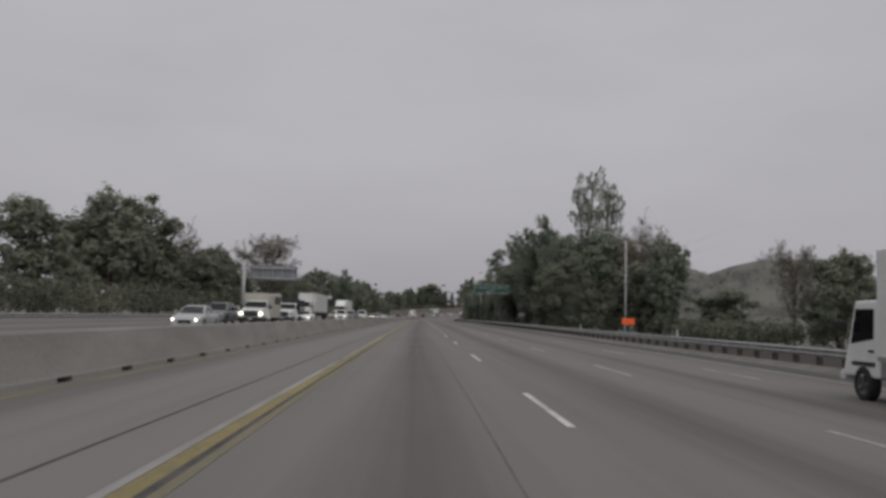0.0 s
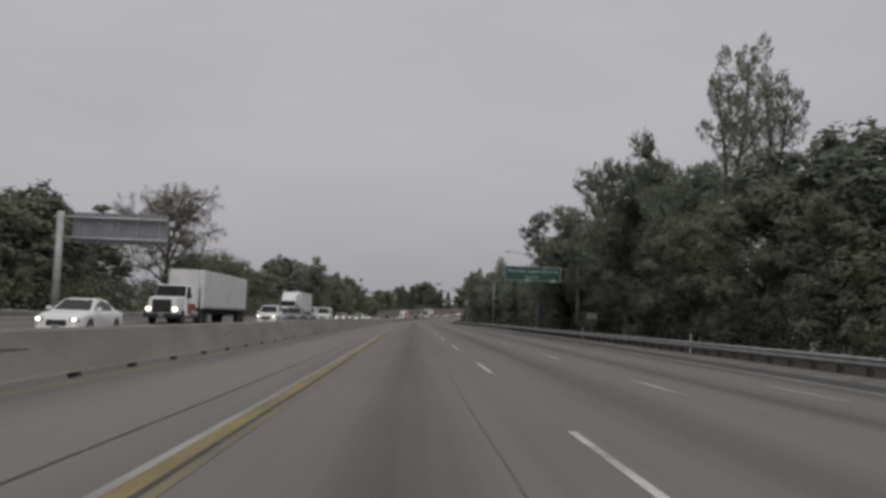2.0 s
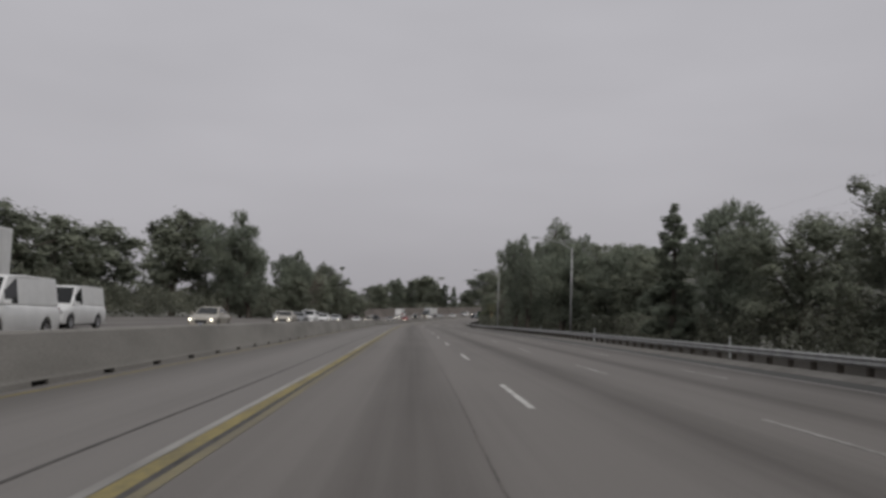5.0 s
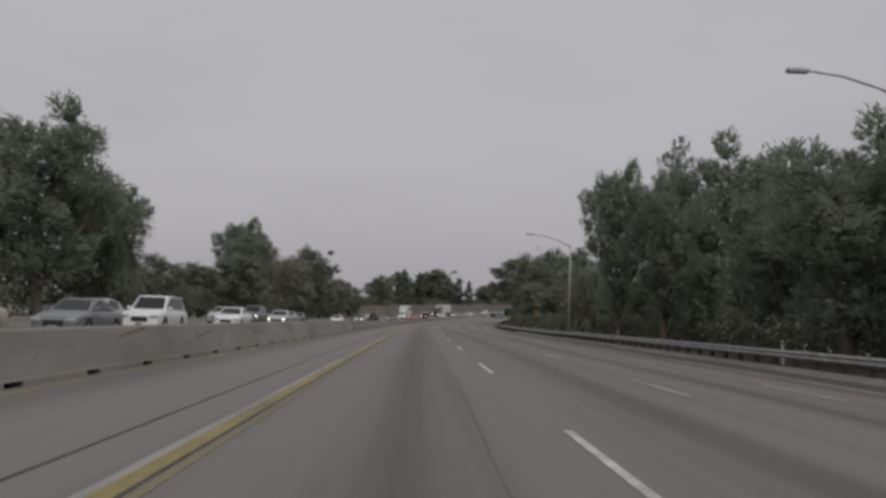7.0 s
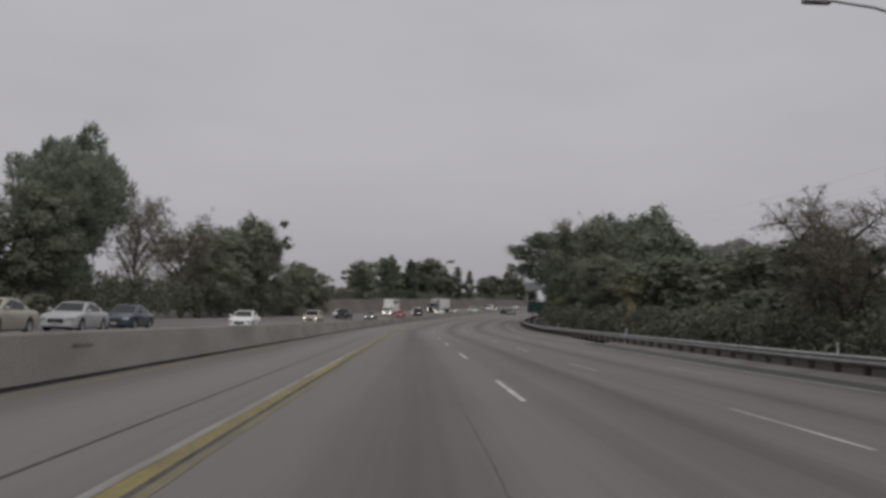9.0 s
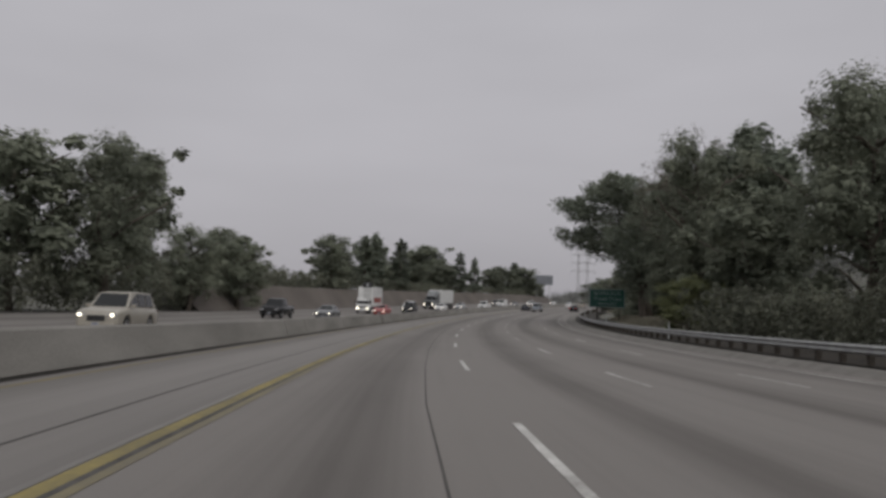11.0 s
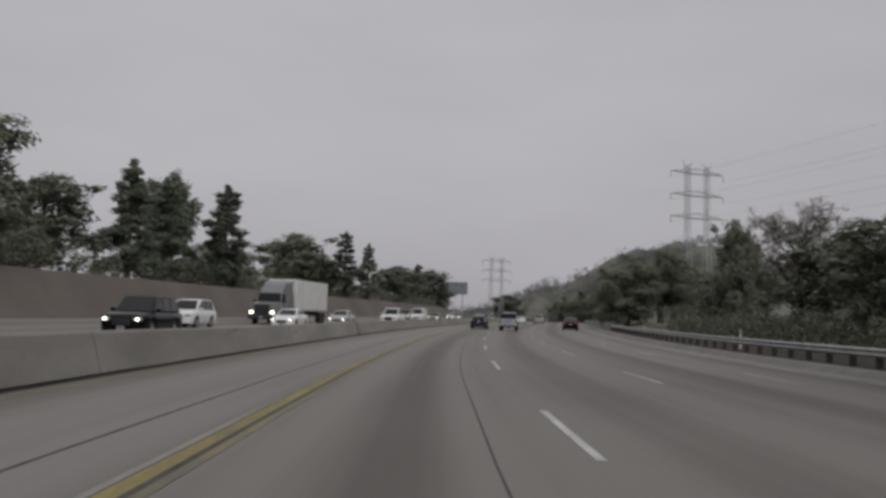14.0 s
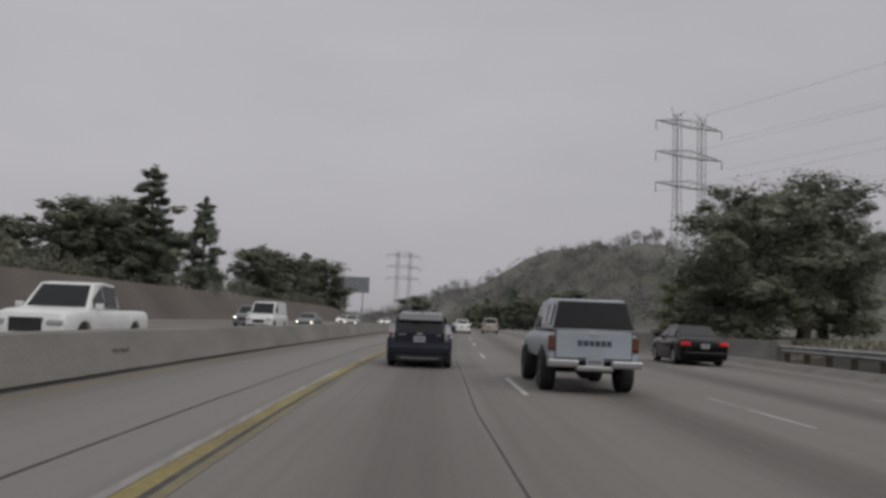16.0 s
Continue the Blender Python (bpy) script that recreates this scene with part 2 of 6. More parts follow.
M_DARKSTEEL = grain("dark_steel", (0.09, 0.085, 0.08), (0.17, 0.16, 0.15), 2.0, 20.0, 0.8, 0.05)
M_BLUE = plain("blue_sign_face", (0.018, 0.06, 0.17), 0.5)
M_ORANGE = plain("orange_sign_face", (0.85, 0.12, 0.02), 0.5)


# ---- alignment of the freeway: distance north, easting and height of the carpool lane's centre ----
ALIGN = [(-300, 0.0, -0.2), (-60, 0.0, -0.1), (0, 0.0, 0.0), (60, 0.12, 0.30), (120, 0.49, 0.64), (180, 1.0, 0.94), (240, 1.24, 1.24), (300, 1.76, 1.40),
         (340, 1.98, 1.34), (368, 2.12, 1.33), (378, 2.42, 1.35), (386, 2.88, 1.39), (402, 3.93, 1.52), (419, 5.47, 1.72), (435, 7.33, 1.95), (452, 9.74, 2.25), (469, 12.64, 2.61),
         (485, 15.83, 3.0), (502, 19.69, 3.48), (518, 23.83, 3.99), (535, 28.7, 4.53), (550, 33.3, 5.0), (570, 39.8, 5.65), (600, 49.7, 6.62), (650, 66.2, 8.2)]
ALIGN += [(700, 82.6, 9.6), (800, 109.0, 11.6), (1000, 150.0, 14.0), (1400, 210.0, 17.0), (3200, 400.0, 18.0)]
_ay = np.array([a[0] for a in ALIGN], float)
_fine = np.arange(-300, 3190, 2.0)


def _smooth(column):
    v = np.interp(_fine, _ay, np.array([a[column] for a in ALIGN], float))
    for _ in range(2):
        p = np.pad(v, 3, mode="reflect", reflect_type="odd")
        v = np.convolve(p, np.ones(7) / 7, "valid")
    return v


_fx, _fz = _smooth(1), _smooth(2)


def axis_at(y):
    """Easting, height and heading (unit vector) of the lane at distance y."""
    x, z = np.interp(y, _fine, _fx), np.interp(y, _fine, _fz)
    dx = (np.interp(y + 2, _fine, _fx) - np.interp(y - 2, _fine, _fx)) / 4
    k = 1 / math.sqrt(1 + dx * dx)
    return x, z, dx * k, k


def on_road(y, l, h=0.0):
    """World place at distance y, l metres to the right of the lane's centre, h over the pavement."""
    x, z, tx, ty = axis_at(y)
    return Vector((x + l * ty, y - l * tx, z + h))


def cross_fall(y, l):
    """The right-hand lanes fall away to the outside until the road is levelled for the curve."""
    return float(np.interp(y, [318, 368], [-0.0215, 0.002])) * min(max(0.0, l - 1.85), 13.5)


def on_pave(y, l, h=0.0):
    """Like on_road, with the fall across the right-hand lanes."""
    return on_road(y, l, h + cross_fall(y, l))


def heading(y):
    _, _, tx, ty = axis_at(y)
    return -math.degrees(math.atan2(tx, ty))


def steps(y0, y1, step):
    n = max(1, round((y1 - y0) / step))
    return [y0 + (y1 - y0) * i / n for i in range(n + 1)]


def mesh_object(name, verts, faces, mat, parent=None, smooth=False, uvs=None):
    me = bpy.data.meshes.new(name)
    me.from_pydata([tuple(v) for v in verts], [], faces)
    me.materials.append(mat)
    if smooth:
        me.polygons.foreach_set("use_smooth", [True] * len(me.polygons))
    if uvs is not None:
        layer = me.uv_layers.new(name="UVMap")
        for loop in me.loops:
            layer.data[loop.index].uv = uvs[loop.vertex_index]
    me.update()
    ob = new(name, me)
    ob.parent = parent
    return ob


def ribbon(name, section, y0, y1, step, mat, parent=None, closed=False, smooth=False, wobble=0.0, ramp=0.0):
    """A cross-section of (l, h) points drawn along the road; it rises over the first ramp metres."""
    verts, faces, uvs = [], [], []
    k = len(section)
    ys = steps(y0, y1, step)
    for y in ys:
        for l, h in section:
            w = wobble * (noise.noise((y * 0.13, l, 3.0))) if wobble else 0.0
            f = min(1.0, (y - y0) / ramp) if ramp else 1.0
            verts.append(on_pave(y, l + w, (h + 0.07) * f - 0.07))
            uvs.append((l, y))
    for i in range(len(ys) - 1):
        for j in range(k if closed else k - 1):
            a, b = i * k + j, i * k + (j + 1) % k
            faces.append((a, b, b + k, a + k))
    if closed:
        faces.append(tuple(range(k)))
        faces.append(tuple(reversed(range((len(ys) - 1) * k, len(ys) * k))))
    return mesh_object(name, verts, faces, mat, parent, smooth, uvs)


def part(name, bm, mat, parent=None, label="", smooth=False):
    me = bpy.data.meshes.new(name)
    bm.to_mesh(me)
    bm.free()
    me.materials.append(mat)
    if smooth:
        me.polygons.foreach_set("use_smooth", [True] * len(me.polygons))
    ob = new(name, me)
    ob.parent = parent
    if label:
        tagged(ob, label)
    return ob


def box(bm, x0, x1, y0, y1, z0, z1, bevel=0.0):
    r = bmesh.ops.create_cube(bm, size=1.0)
    bmesh.ops.transform(bm, verts=r["verts"], matrix=Matrix.Translation(((x0 + x1) / 2, (y0 + y1) / 2, (z0 + z1) / 2)) @ Matrix.Diagonal((x1 - x0, y1 - y0, z1 - z0, 1)))
    if bevel:
        edges = list({e for v in r["verts"] for e in v.link_edges})
        bmesh.ops.bevel(bm, geom=edges, offset=bevel, segments=2, affect="EDGES", profile=0.6)
    return bm


def box_part(name, dims, mat, parent, label="", bevel=0.0):
    return part(name, box(bmesh.new(), *dims, bevel), mat, parent, label)


def tube(points, radii, sides=8):
    """Verts and faces of a round tube through the points."""
    verts, faces = [], []
    pts = [Vector(p) for p in points]
    for i, p in enumerate(pts):
        d = (pts[min(i + 1, len(pts) - 1)] - pts[max(i - 1, 0)]).normalized()
        u = d.orthogonal().normalized() if abs(d.z) > 0.95 else d.cross(Vector((0, 0, 1))).normalized()
        v = d.cross(u)
        for k in range(sides):
            a = 2 * math.pi * k / sides
            verts.append(p + (u * math.cos(a) + v * math.sin(a)) * radii[i])
    for i in range(len(pts) - 1):
        for k in range(sides):
            a, b = i * sides + k, i * sides + (k + 1) % sides
            faces.append((a, b, b + sides, a + sides))
    faces.append(tuple(reversed(range(sides))))
    faces.append(tuple(range((len(pts) - 1) * sides, len(pts) * sides)))
    return verts, faces


def tube_part(name, points, radii, mat, parent=None, sides=8, label=""):
    v, f = tube(points, radii, sides)
    ob = mesh_object(name, v, f, mat, parent, True)
    if label:
        tagged(ob, label)
    return ob


def thing(name, label, category, m, group=""):
    ob = new(name)
    ob.matrix_world = m
    return tagged(ob, label, category, group)


# ---- ground, one sheet to the horizon ----
HILLS = [(230, 862, 58, 58, 41), (232, 960, 60, 58, 41), (238, 1075, 65, 70, 18), (232, 1210, 80, 85, 18), (210, 480, 75, 95, 34), (212, 715, 90, 70, 20), (-160, 1600, 300, 200, 26), (520, 1500, 250, 250, 60), (322, 1120, 85, 80, 46), (360, 1120, 60, 80, 28)]


def terrace(y, l):
    """The ground is higher behind the brown slope."""
    return 2.9 * min(1.0, max(0.0, (-l - 29.0) / 1.4)) * min(1.0, max(0.0, (y - 438) / 8)) * min(1.0, max(0.0, (940 - y) / 60))


def ground_height(p, l, y):
    z = p.z + cross_fall(y, l) + terrace(y, l)
    side = max(0.0, abs(l + 4.5) - 21.0)
    z += -0.12 + (0.5 * min(1.0, max(0.0, (-l - 8) / 17)))
    z += 0.35 * noise.noise((p.x * 0.05, p.y * 0.05, 0)) * min(1.0, side / 12)
    # low grassy banks behind the guardrail
    for y0, y1, h in ((422, 476, 1.0), (546, 602, 0.8)):
        z += h * min(1.0, max(0.0, (l - 16.2) / 4)) * min(1.0, max(0.0, (y - y0) / 8)) * min(1.0, max(0.0, (y1 - y) / 8))
    for hx, hy, sx, sy, h in HILLS:
        e = ((p.x - hx) / sx) ** 2 + ((p.y - hy) / sy) ** 2
        if e < 9:
            rough = 1 + 0.35 * noise.noise((p.x * 0.018, p.y * 0.018, 2.0)) + 0.16 * noise.noise((p.x * 0.06, p.y * 0.06, 5.0))
            z += h * math.exp(-e) * rough * min(1.0, max(0.0, (max(abs(l), (y - 1000) * 1.0) - 30) / 40))
    return z


ls = [-1500, -900, -500, -300, -200, -150, -110, -80, -60, -48, -40, -34, -30.6, -29.2, -25.5, -20, -6.2, 0, 8, 16.2, 18, 21, 25, 30, 36, 44, 54, 66, 80, 95, 110, 126, 143, 160, 178, 197, 218, 240, 265, 295, 335, 400, 500, 700, 1000, 1500]
gy = [-300, -150, -60] + list(range(-40, 700, 8)) + list(range(700, 1300, 16)) + [1350, 1450, 1600, 1800, 2100, 2500, 2900, 3180]
verts, faces = [], []
for y in gy:
    for l in ls:
        p = on_road(y, l)
        p.z = ground_height(p, l, y)
        verts.append(p)
for i in range(len(gy) - 1):
    for j in range(len(ls) - 1):
        a = i * len(ls) + j
        faces.append((a, a + 1, a + 1 + len(ls), a + len(ls)))
ground = mesh_object("ground", verts, faces, M_DIRT, smooth=True)
tagged(ground, "dry earth verge and brushy hills beside the freeway", "ground", kind="structure")

# ---- carriageways ----
Y0, Y1 = -120, 1000
road = ribbon("road", [(-1.86, 0), (0.9, 0.0), (1.85, 0), (5.35, 0), (8.9, 0), (11.6, 0)], Y0, Y1, 4, M_ROAD)
tagged(road, "worn pale grey concrete freeway lanes", "road", kind="structure")
shoulder = ribbon("median_shoulder", [(-6.1, 0.0), (-2.92, 0), (-1.86, 0)], Y0, Y1, 4, M_SHOULDER)
tagged(shoulder, "pale concrete inner shoulder beside the median barrier", "road shoulder", kind="structure")
aux = ribbon("outer_shoulder", [(11.6, -0.004), (13.5, -0.02)], Y0, 348, 4, M_ASPHALT)
tagged(aux, "dark asphalt outer shoulder strip", "road shoulder", kind="structure")
aux = ribbon("outer_shoulder", [(11.6, -0.002), (12.5, -0.03)], 348, Y1, 4, M_ROAD)
tagged(aux, "pale concrete outer shoulder on the curve", "road shoulder", kind="structure")
verge = ribbon("verge", [(13.5, -0.02), (13.62, 0.02), (14.16, 0.15), (14.4, 0.14)], Y0, 348, 4, M_GRAVEL, wobble=0.05)
tagged(verge, "pale gravelly concrete strip before the guardrail", "verge", kind="structure")
litter = ribbon("verge_litter", [(14.16, 0.135), (16.4, 0.15), (19.5, 0.2)], Y0, 424, 4, M_SHADEDLITTER, wobble=0.12)
tagged(litter, "leaf litter and dirt under the guardrail, darkened for its shade", "verge", kind="structure")
litter = ribbon("verge_litter", [(13.55, 0.06), (14.0, 0.04), (14.6, 0.10), (16.2, 0.30), (17.2, 0.52)], 372, 553, 4, M_SHADEDLITTER, wobble=0.06)
tagged(litter, "leaf litter on the bank behind the guardrail, darkened as the shaded gap", "verge", kind="structure")
dike = ribbon("verge_dike", [(12.4, -0.05), (12.48, 0.0), (12.78, 0.15), (13.3, 0.16), (13.9, 0.0), (17.0, -0.02)], 348, Y1, 4, M_GRAVEL, wobble=0.06, ramp=12.0)
tagged(dike, "low pale earth-and-concrete dike under the guardrail", "verge", kind="structure")
far_road = ribbon("opposite_road", [(-25.6, 0.5), (-20.4, 0.25), (-13.2, 0.08), (-6.3, 0.0)], Y0, Y1, 4, M_ROAD)
tagged(far_road, "pale concrete lanes of the opposite carriageway", "road", kind="structure")


# the painted lines wander a little from lane centre to lane centre: distance, metres to the right
DRIFT = [(-120, 0), (0, 0), (84, 0.05), (136, -0.13), (180, -0.10), (234, -0.05), (280, -0.14), (330, -0.05), (374, 0.06), (386, 0.0), (408, -0.02), (460, 0.06), (492, 0.12), (528, -0.07), (560, 0), (1000, 0)]
SEAM_DRIFT = [(-120, 0), (0, 0), (84, 0.16), (136, 0.06), (230, 0.08), (280, -0.10), (380, -0.12), (408, -0.14), (460, -0.05), (492, 0), (524, -0.12), (560, 0), (1000, 0)]
DASH_SHIFT = [(-120, 0), (0, 0), (84, 0.3), (130, 0.5), (143, 0.95), (165, 0.8), (215, 0.15), (240, 0.2), (286, 1.0), (301, 0.4), (330, 0.2), (400, 0), (1000, 0)]


def table_at(rows, y):
    return float(np.interp(y, [r[0] for r in rows], [r[1] for r in rows]))


def stripe(name, l, width, y0, y1, mat, parent, h=0.005, step=6, wobble=0.0, drift=None):
    """A painted or poured line, drawn in one strip that follows its drift along the road."""
    verts, faces, uvs = [], [], []
    for y in steps(y0, y1, step):
        d = table_at(drift, y) if drift else 0.0
        d += wobble * noise.noise((y * 0.13, l, 3.0)) if wobble else 0.0
        for e in (-width / 2, width / 2):
            verts.append(on_pave(y, l + d + e, h))
            uvs.append((l + e, y))
    for i in range(len(verts) // 2 - 1):
        faces.append((2 * i, 2 * i + 1, 2 * i + 3, 2 * i + 2))
    return mesh_object(name, verts, faces, mat, parent, False, uvs)


lane_marks = tagged(new("lane_markings"), "worn white dashes and edge lines on the lanes", "road marking", kind="structure")
carpool = tagged(new("carpool_line"), "worn double yellow line with a faded white line", "road marking", kind="structure")
stripe("yellow_stripe", -1.945, 0.17, Y0, 800, M_YELLOW, carpool, wobble=0.04, drift=DRIFT)
stripe("tar_seam", -1.825, 0.085, Y0, 800, M_SEAM, carpool, 0.0045, wobble=0.04, drift=DRIFT)
stripe("yellow_stripe", -1.735, 0.11, Y0, 800, M_FADEDYELLOW, carpool, wobble=0.05, drift=DRIFT)
stripe("white_stripe", -2.085, 0.1, Y0, 318, M_GHOSTWHITE, carpool, wobble=0.04, drift=DRIFT)
stripe("white_stripe", -2.085, 0.085, 318, 512, M_FAINTWHITE, carpool, wobble=0.04, drift=DRIFT)
stripe("white_stripe", -2.085, 0.1, 512, 700, M_GHOSTWHITE, carpool, wobble=0.04, drift=DRIFT)
stripe("tar_seam", -2.93, 0.048, Y0, 800, M_SEAM, lane_marks, 0.004, 5, 0.05, SEAM_DRIFT)
stripe("tar_seam", 0.8, 0.022, Y0, 340, M_CRACK, lane_marks, 0.004, 5, 0.08, DRIFT)
stripe("tar_seam", 0.8, 0.025, 340, 800, M_SEAM, lane_marks, 0.004, 5, 0.08, DRIFT)
for l, phase, mat in ((1.83, DASH1, M_WHITE), (5.28, DASH1 + 11.0, M_WORNWHITE), (8.9, DASH1 + 12.0, M_WORNWHITE)):
    y = phase - 14.525 * 4
    while y < 760:
        a = y - 0.25 + (table_at(DASH_SHIFT, y) if l < 2 else 0.0)
        stripe("lane_dash", l, 0.11, a, a + 4.4, mat, lane_marks, step=1.5, drift=DRIFT)
        y += 14.525
stripe("edge_line", 11.3, 0.12, Y0, 800, M_WORNWHITE, lane_marks)
stripe("edge_line", -7.6, 0.12, Y0, 800, M_WORNWHITE, lane_marks)
stripe("edge_line", -5.52, 0.085, Y0, 800, M_YELLOW, lane_marks, wobble=0.05)
for l in (-11.2, -14.8, -18.4):
    y = -40
    while y < 700:
        stripe("lane_dash", l, 0.11, y, y + 3.9, M_WORNWHITE, lane_marks, 0.02 + 0.14 * max(0.0, (-l - 11) / 7.4), 2)
        y += 14.525

# ---- median barrier with drain openings at its foot ----
barrier = tagged(new("median_barrier"), "weathered concrete median barrier with drain slots", "barrier", kind="structure")
upper = [(-5.80, 0.09), (-5.83, 0.14), (-6.08, 0.80), (-6.12, 0.84), (-6.28, 0.84), (-6.32, 0.80), (-6.57, 0.14), (-6.60, 0.09)]
# past the last slot the wall is one even batter over a darker, set-back foot
plain_wall = [(-5.86, 0.08), (-5.87, 0.12), (-6.08, 0.80), (-6.12, 0.84), (-6.28, 0.84), (-6.32, 0.80), (-6.53, 0.12), (-6.54, 0.08)]
SLOT_Y0, SLOT_END = -37.35, 298.0
BREAKS = [-120, 36, 258, 298.3, 392, 397, 410, 468, 486, 1000]
for a, b in zip(BREAKS[:-1], BREAKS[1:]):
    ribbon("barrier_wall", list(reversed(upper if a < 298 else plain_wall)), a + 0.03, b - 0.03, 4, M_BARRIER, barrier, closed=True)
ribbon("barrier_core", [(-6.32, 0.0), (-6.32, 0.1), (-6.08, 0.1), (-6.08, 0.0)], Y0, 1000, 8, M_BARRIER, barrier)
foot = [(-6.62, 0.0), (-6.60, 0.09), (-5.80, 0.09), (-5.78, 0.0)]
ribbon("barrier_foot", foot, Y0, SLOT_Y0, 4, M_BARRIER, barrier, closed=True)
y = SLOT_Y0
while y < SLOT_END:
    ribbon("barrier_foot", foot, y + 0.62, y + SLOT_STEP, 2, M_BARRIER, barrier, closed=True)
    y += SLOT_STEP
ribbon("barrier_foot", [(-6.50, 0.0), (-6.50, 0.09), (-5.91, 0.09), (-5.89, 0.0)], y + 0.6, 1000, 4, M_DARKFOOT, barrier, closed=True)


# sections meet at short thicker blocks; their darker concrete paints in shaded end faces
for y in (296.0, 430.0, 503.5):
    wide = [(-6.2 + (l + 6.2) * 1.22, h * 1.05) for l, h in upper]
    ribbon("joint_block", list(reversed(wide)), y, y + 0.9, 0.9, M_GRAVEL, barrier, closed=True)


# ---- cracks, patches and scuffs ----
def crack(rnd, y, l, length, drift, width, parent):
    """A wandering tar-filled crack."""
    n = max(4, int(length / 0.8))
    left, right, off = [], [], 0.0
    for i in range(n + 1):
        off += rnd.uniform(-0.05, 0.05)
        w = width * rnd.uniform(0.4, 1.2) / 2
        yy, ll = y + length * i / n, l + drift * i / n + off
        left.append(on_pave(yy, ll - w, 0.0045))
        right.append(on_pave(yy, ll + w, 0.0045))
    faces = [(i, n + 1 + i, n + 2 + i, i + 1) for i in range(n)]
    return mesh_object("crack", left + right, faces, M_CRACK, parent)


cracks = tagged(new("pavement_cracks"), "thin dark tar-filled cracks in the concrete", "crack", kind="structure")
rnd = random.Random(91)
for y in range(-20, 560, 37):
    crack(rnd, y + rnd.uniform(0, 9), rnd.choice((-1.3, -0.9, 0.4, 1.2, 3.4, 6.2)) + rnd.uniform(-0.3, 0.3), rnd.uniform(3, 9), rnd.uniform(-0.3, 0.3), rnd.uniform(0.006, 0.016), cracks)
crack(rnd, 103, -1.35, 7, -0.3, 0.04, cracks)

scuffs = tagged(new("barrier_scuffs"), "faint dark tyre scuffs along the barrier", "stain", kind="structure")
for y in range(-10, 560, 9):
    if rnd.random() < 0.3:
        y0, z0, n = y + rnd.uniform(0, 8), rnd.uniform(0.4, 0.62), 6
        run, rise = rnd.uniform(0.4, 2.2), rnd.uniform(-0.05, 0.16)
        low = [on_road(y0 + run * i / n, -6.083 + 0.012 + 0.25 * (0.80 - z0 - rise * i / n) / 0.66, z0 + rise * i / n) for i in range(n + 1)]
        up = []
        for i in range(n + 1):
            z1 = z0 + rise * i / n + rnd.uniform(0.015, 0.06)
            up.append(on_road(y0 + run * i / n, -6.083 + 0.012 + 0.25 * (0.80 - z1) / 0.66, z1))
        mesh_object("scuff", low + up, [(i, i + 1, n + 2 + i, n + 1 + i) for i in range(n)], M_CRACK, scuffs)

# ---- guardrails ----
def guardrail(l, y0, y1, label, side):
    rail = tagged(new("guardrail"), label, "guardrail")
    wave = [(0, 0.46), (-0.05 * side, 0.49), (-0.08 * side, 0.53), (-0.03 * side, 0.58), (-0.01 * side, 0.615), (-0.03 * side, 0.65), (-0.08 * side, 0.70), (-0.05 * side, 0.745), (0, 0.77), (0.012 * side, 0.77), (0.012 * side, 0.46)]
    ribbon("beam", [(l + a, h) for a, h in (wave if side < 0 else reversed(wave))], y0, y1, 4, M_STEEL, rail, closed=True)
    bm = box(bmesh.new(), -0.09, 0.09, -0.09, 0.09, -0.4, 0.72, 0.01)
    post = part("post", bm, M_WOODPOST, rail)
    post.matrix_basis = Matrix.Translation(on_pave(y0 + 1, l + 0.14 * side)) @ pose(0, 0, 0, 0, 0, heading(y0 + 1))
    y = y0 + 1 + 1.905
    while y < min(y1, 640):
        q = new("post", post.data)
        q.parent = rail
        q.matrix_basis = Matrix.Translation(on_pave(y, l + 0.14 * side)) @ pose(0, 0, 0, 0, 0, heading(y))
        y += 1.905
    return rail


guardrail(RAIL_L, -60, 553, "galvanised steel W-beam guardrail on wooden posts", 1)
guardrail(-24.9, -40, 150, "galvanised steel guardrail along the opposite carriageway", -1)


# ---- brown retaining slope behind the opposite carriageway ----
slope = ribbon("wall_slope", [(-30.5, 3.0), (-29.2, 3.75), (-28.6, 3.7), (-26.6, 0.9), (-26.2, 0.5)], 438, 900, 4, M_WALL, wobble=0.07)
tagged(slope, "long brown earth retaining slope above the opposite lanes", "retaining wall", kind="structure")


# ---- trees ----
def leaf_cloud(tufts, per, size, seed):
    """Small bent leaf sprays in tapered tufts: (foot, axis, radius) each; their faces turn outward and up."""
    r = np.random.RandomState(seed)
    foot = np.repeat(np.array([t[0] for t in tufts], float), per, 0)
    axis = np.repeat(np.array([t[1] for t in tufts], float), per, 0)
    rad = np.repeat(np.array([t[2] for t in tufts], float), per)[:, None]
    n = len(foot)
    s = r.uniform(0, 1, (n, 1)) ** 0.8
    off = r.normal(0, 1, (n, 3))
    off *= rad * (1.05 - 0.75 * s) * 0.6
    p = foot + axis * s + off
    up = np.array([0, 0, 1.0])
    ax = axis / (np.linalg.norm(axis, axis=1)[:, None] + 1e-6)
    face = off / (np.linalg.norm(off, axis=1)[:, None] + 1e-6) * 0.7 + up * 0.55 + r.normal(0, 0.55, (n, 3))
    face /= np.linalg.norm(face, axis=1)[:, None]
    a = np.cross(face, ax * 0.6 + r.normal(0, 1, (n, 3)))
    a /= np.linalg.norm(a, axis=1)[:, None] + 1e-6
    b = np.cross(face, a)
    k = size * r.uniform(0.5, 1.35, (n, 1))
    tri = np.stack([p - a * k, p + b * k * 0.75 + face * k * 0.2, p + a * k], 1).reshape(-1, 3)
    return tri, np.arange(n * 3).reshape(-1, 3)


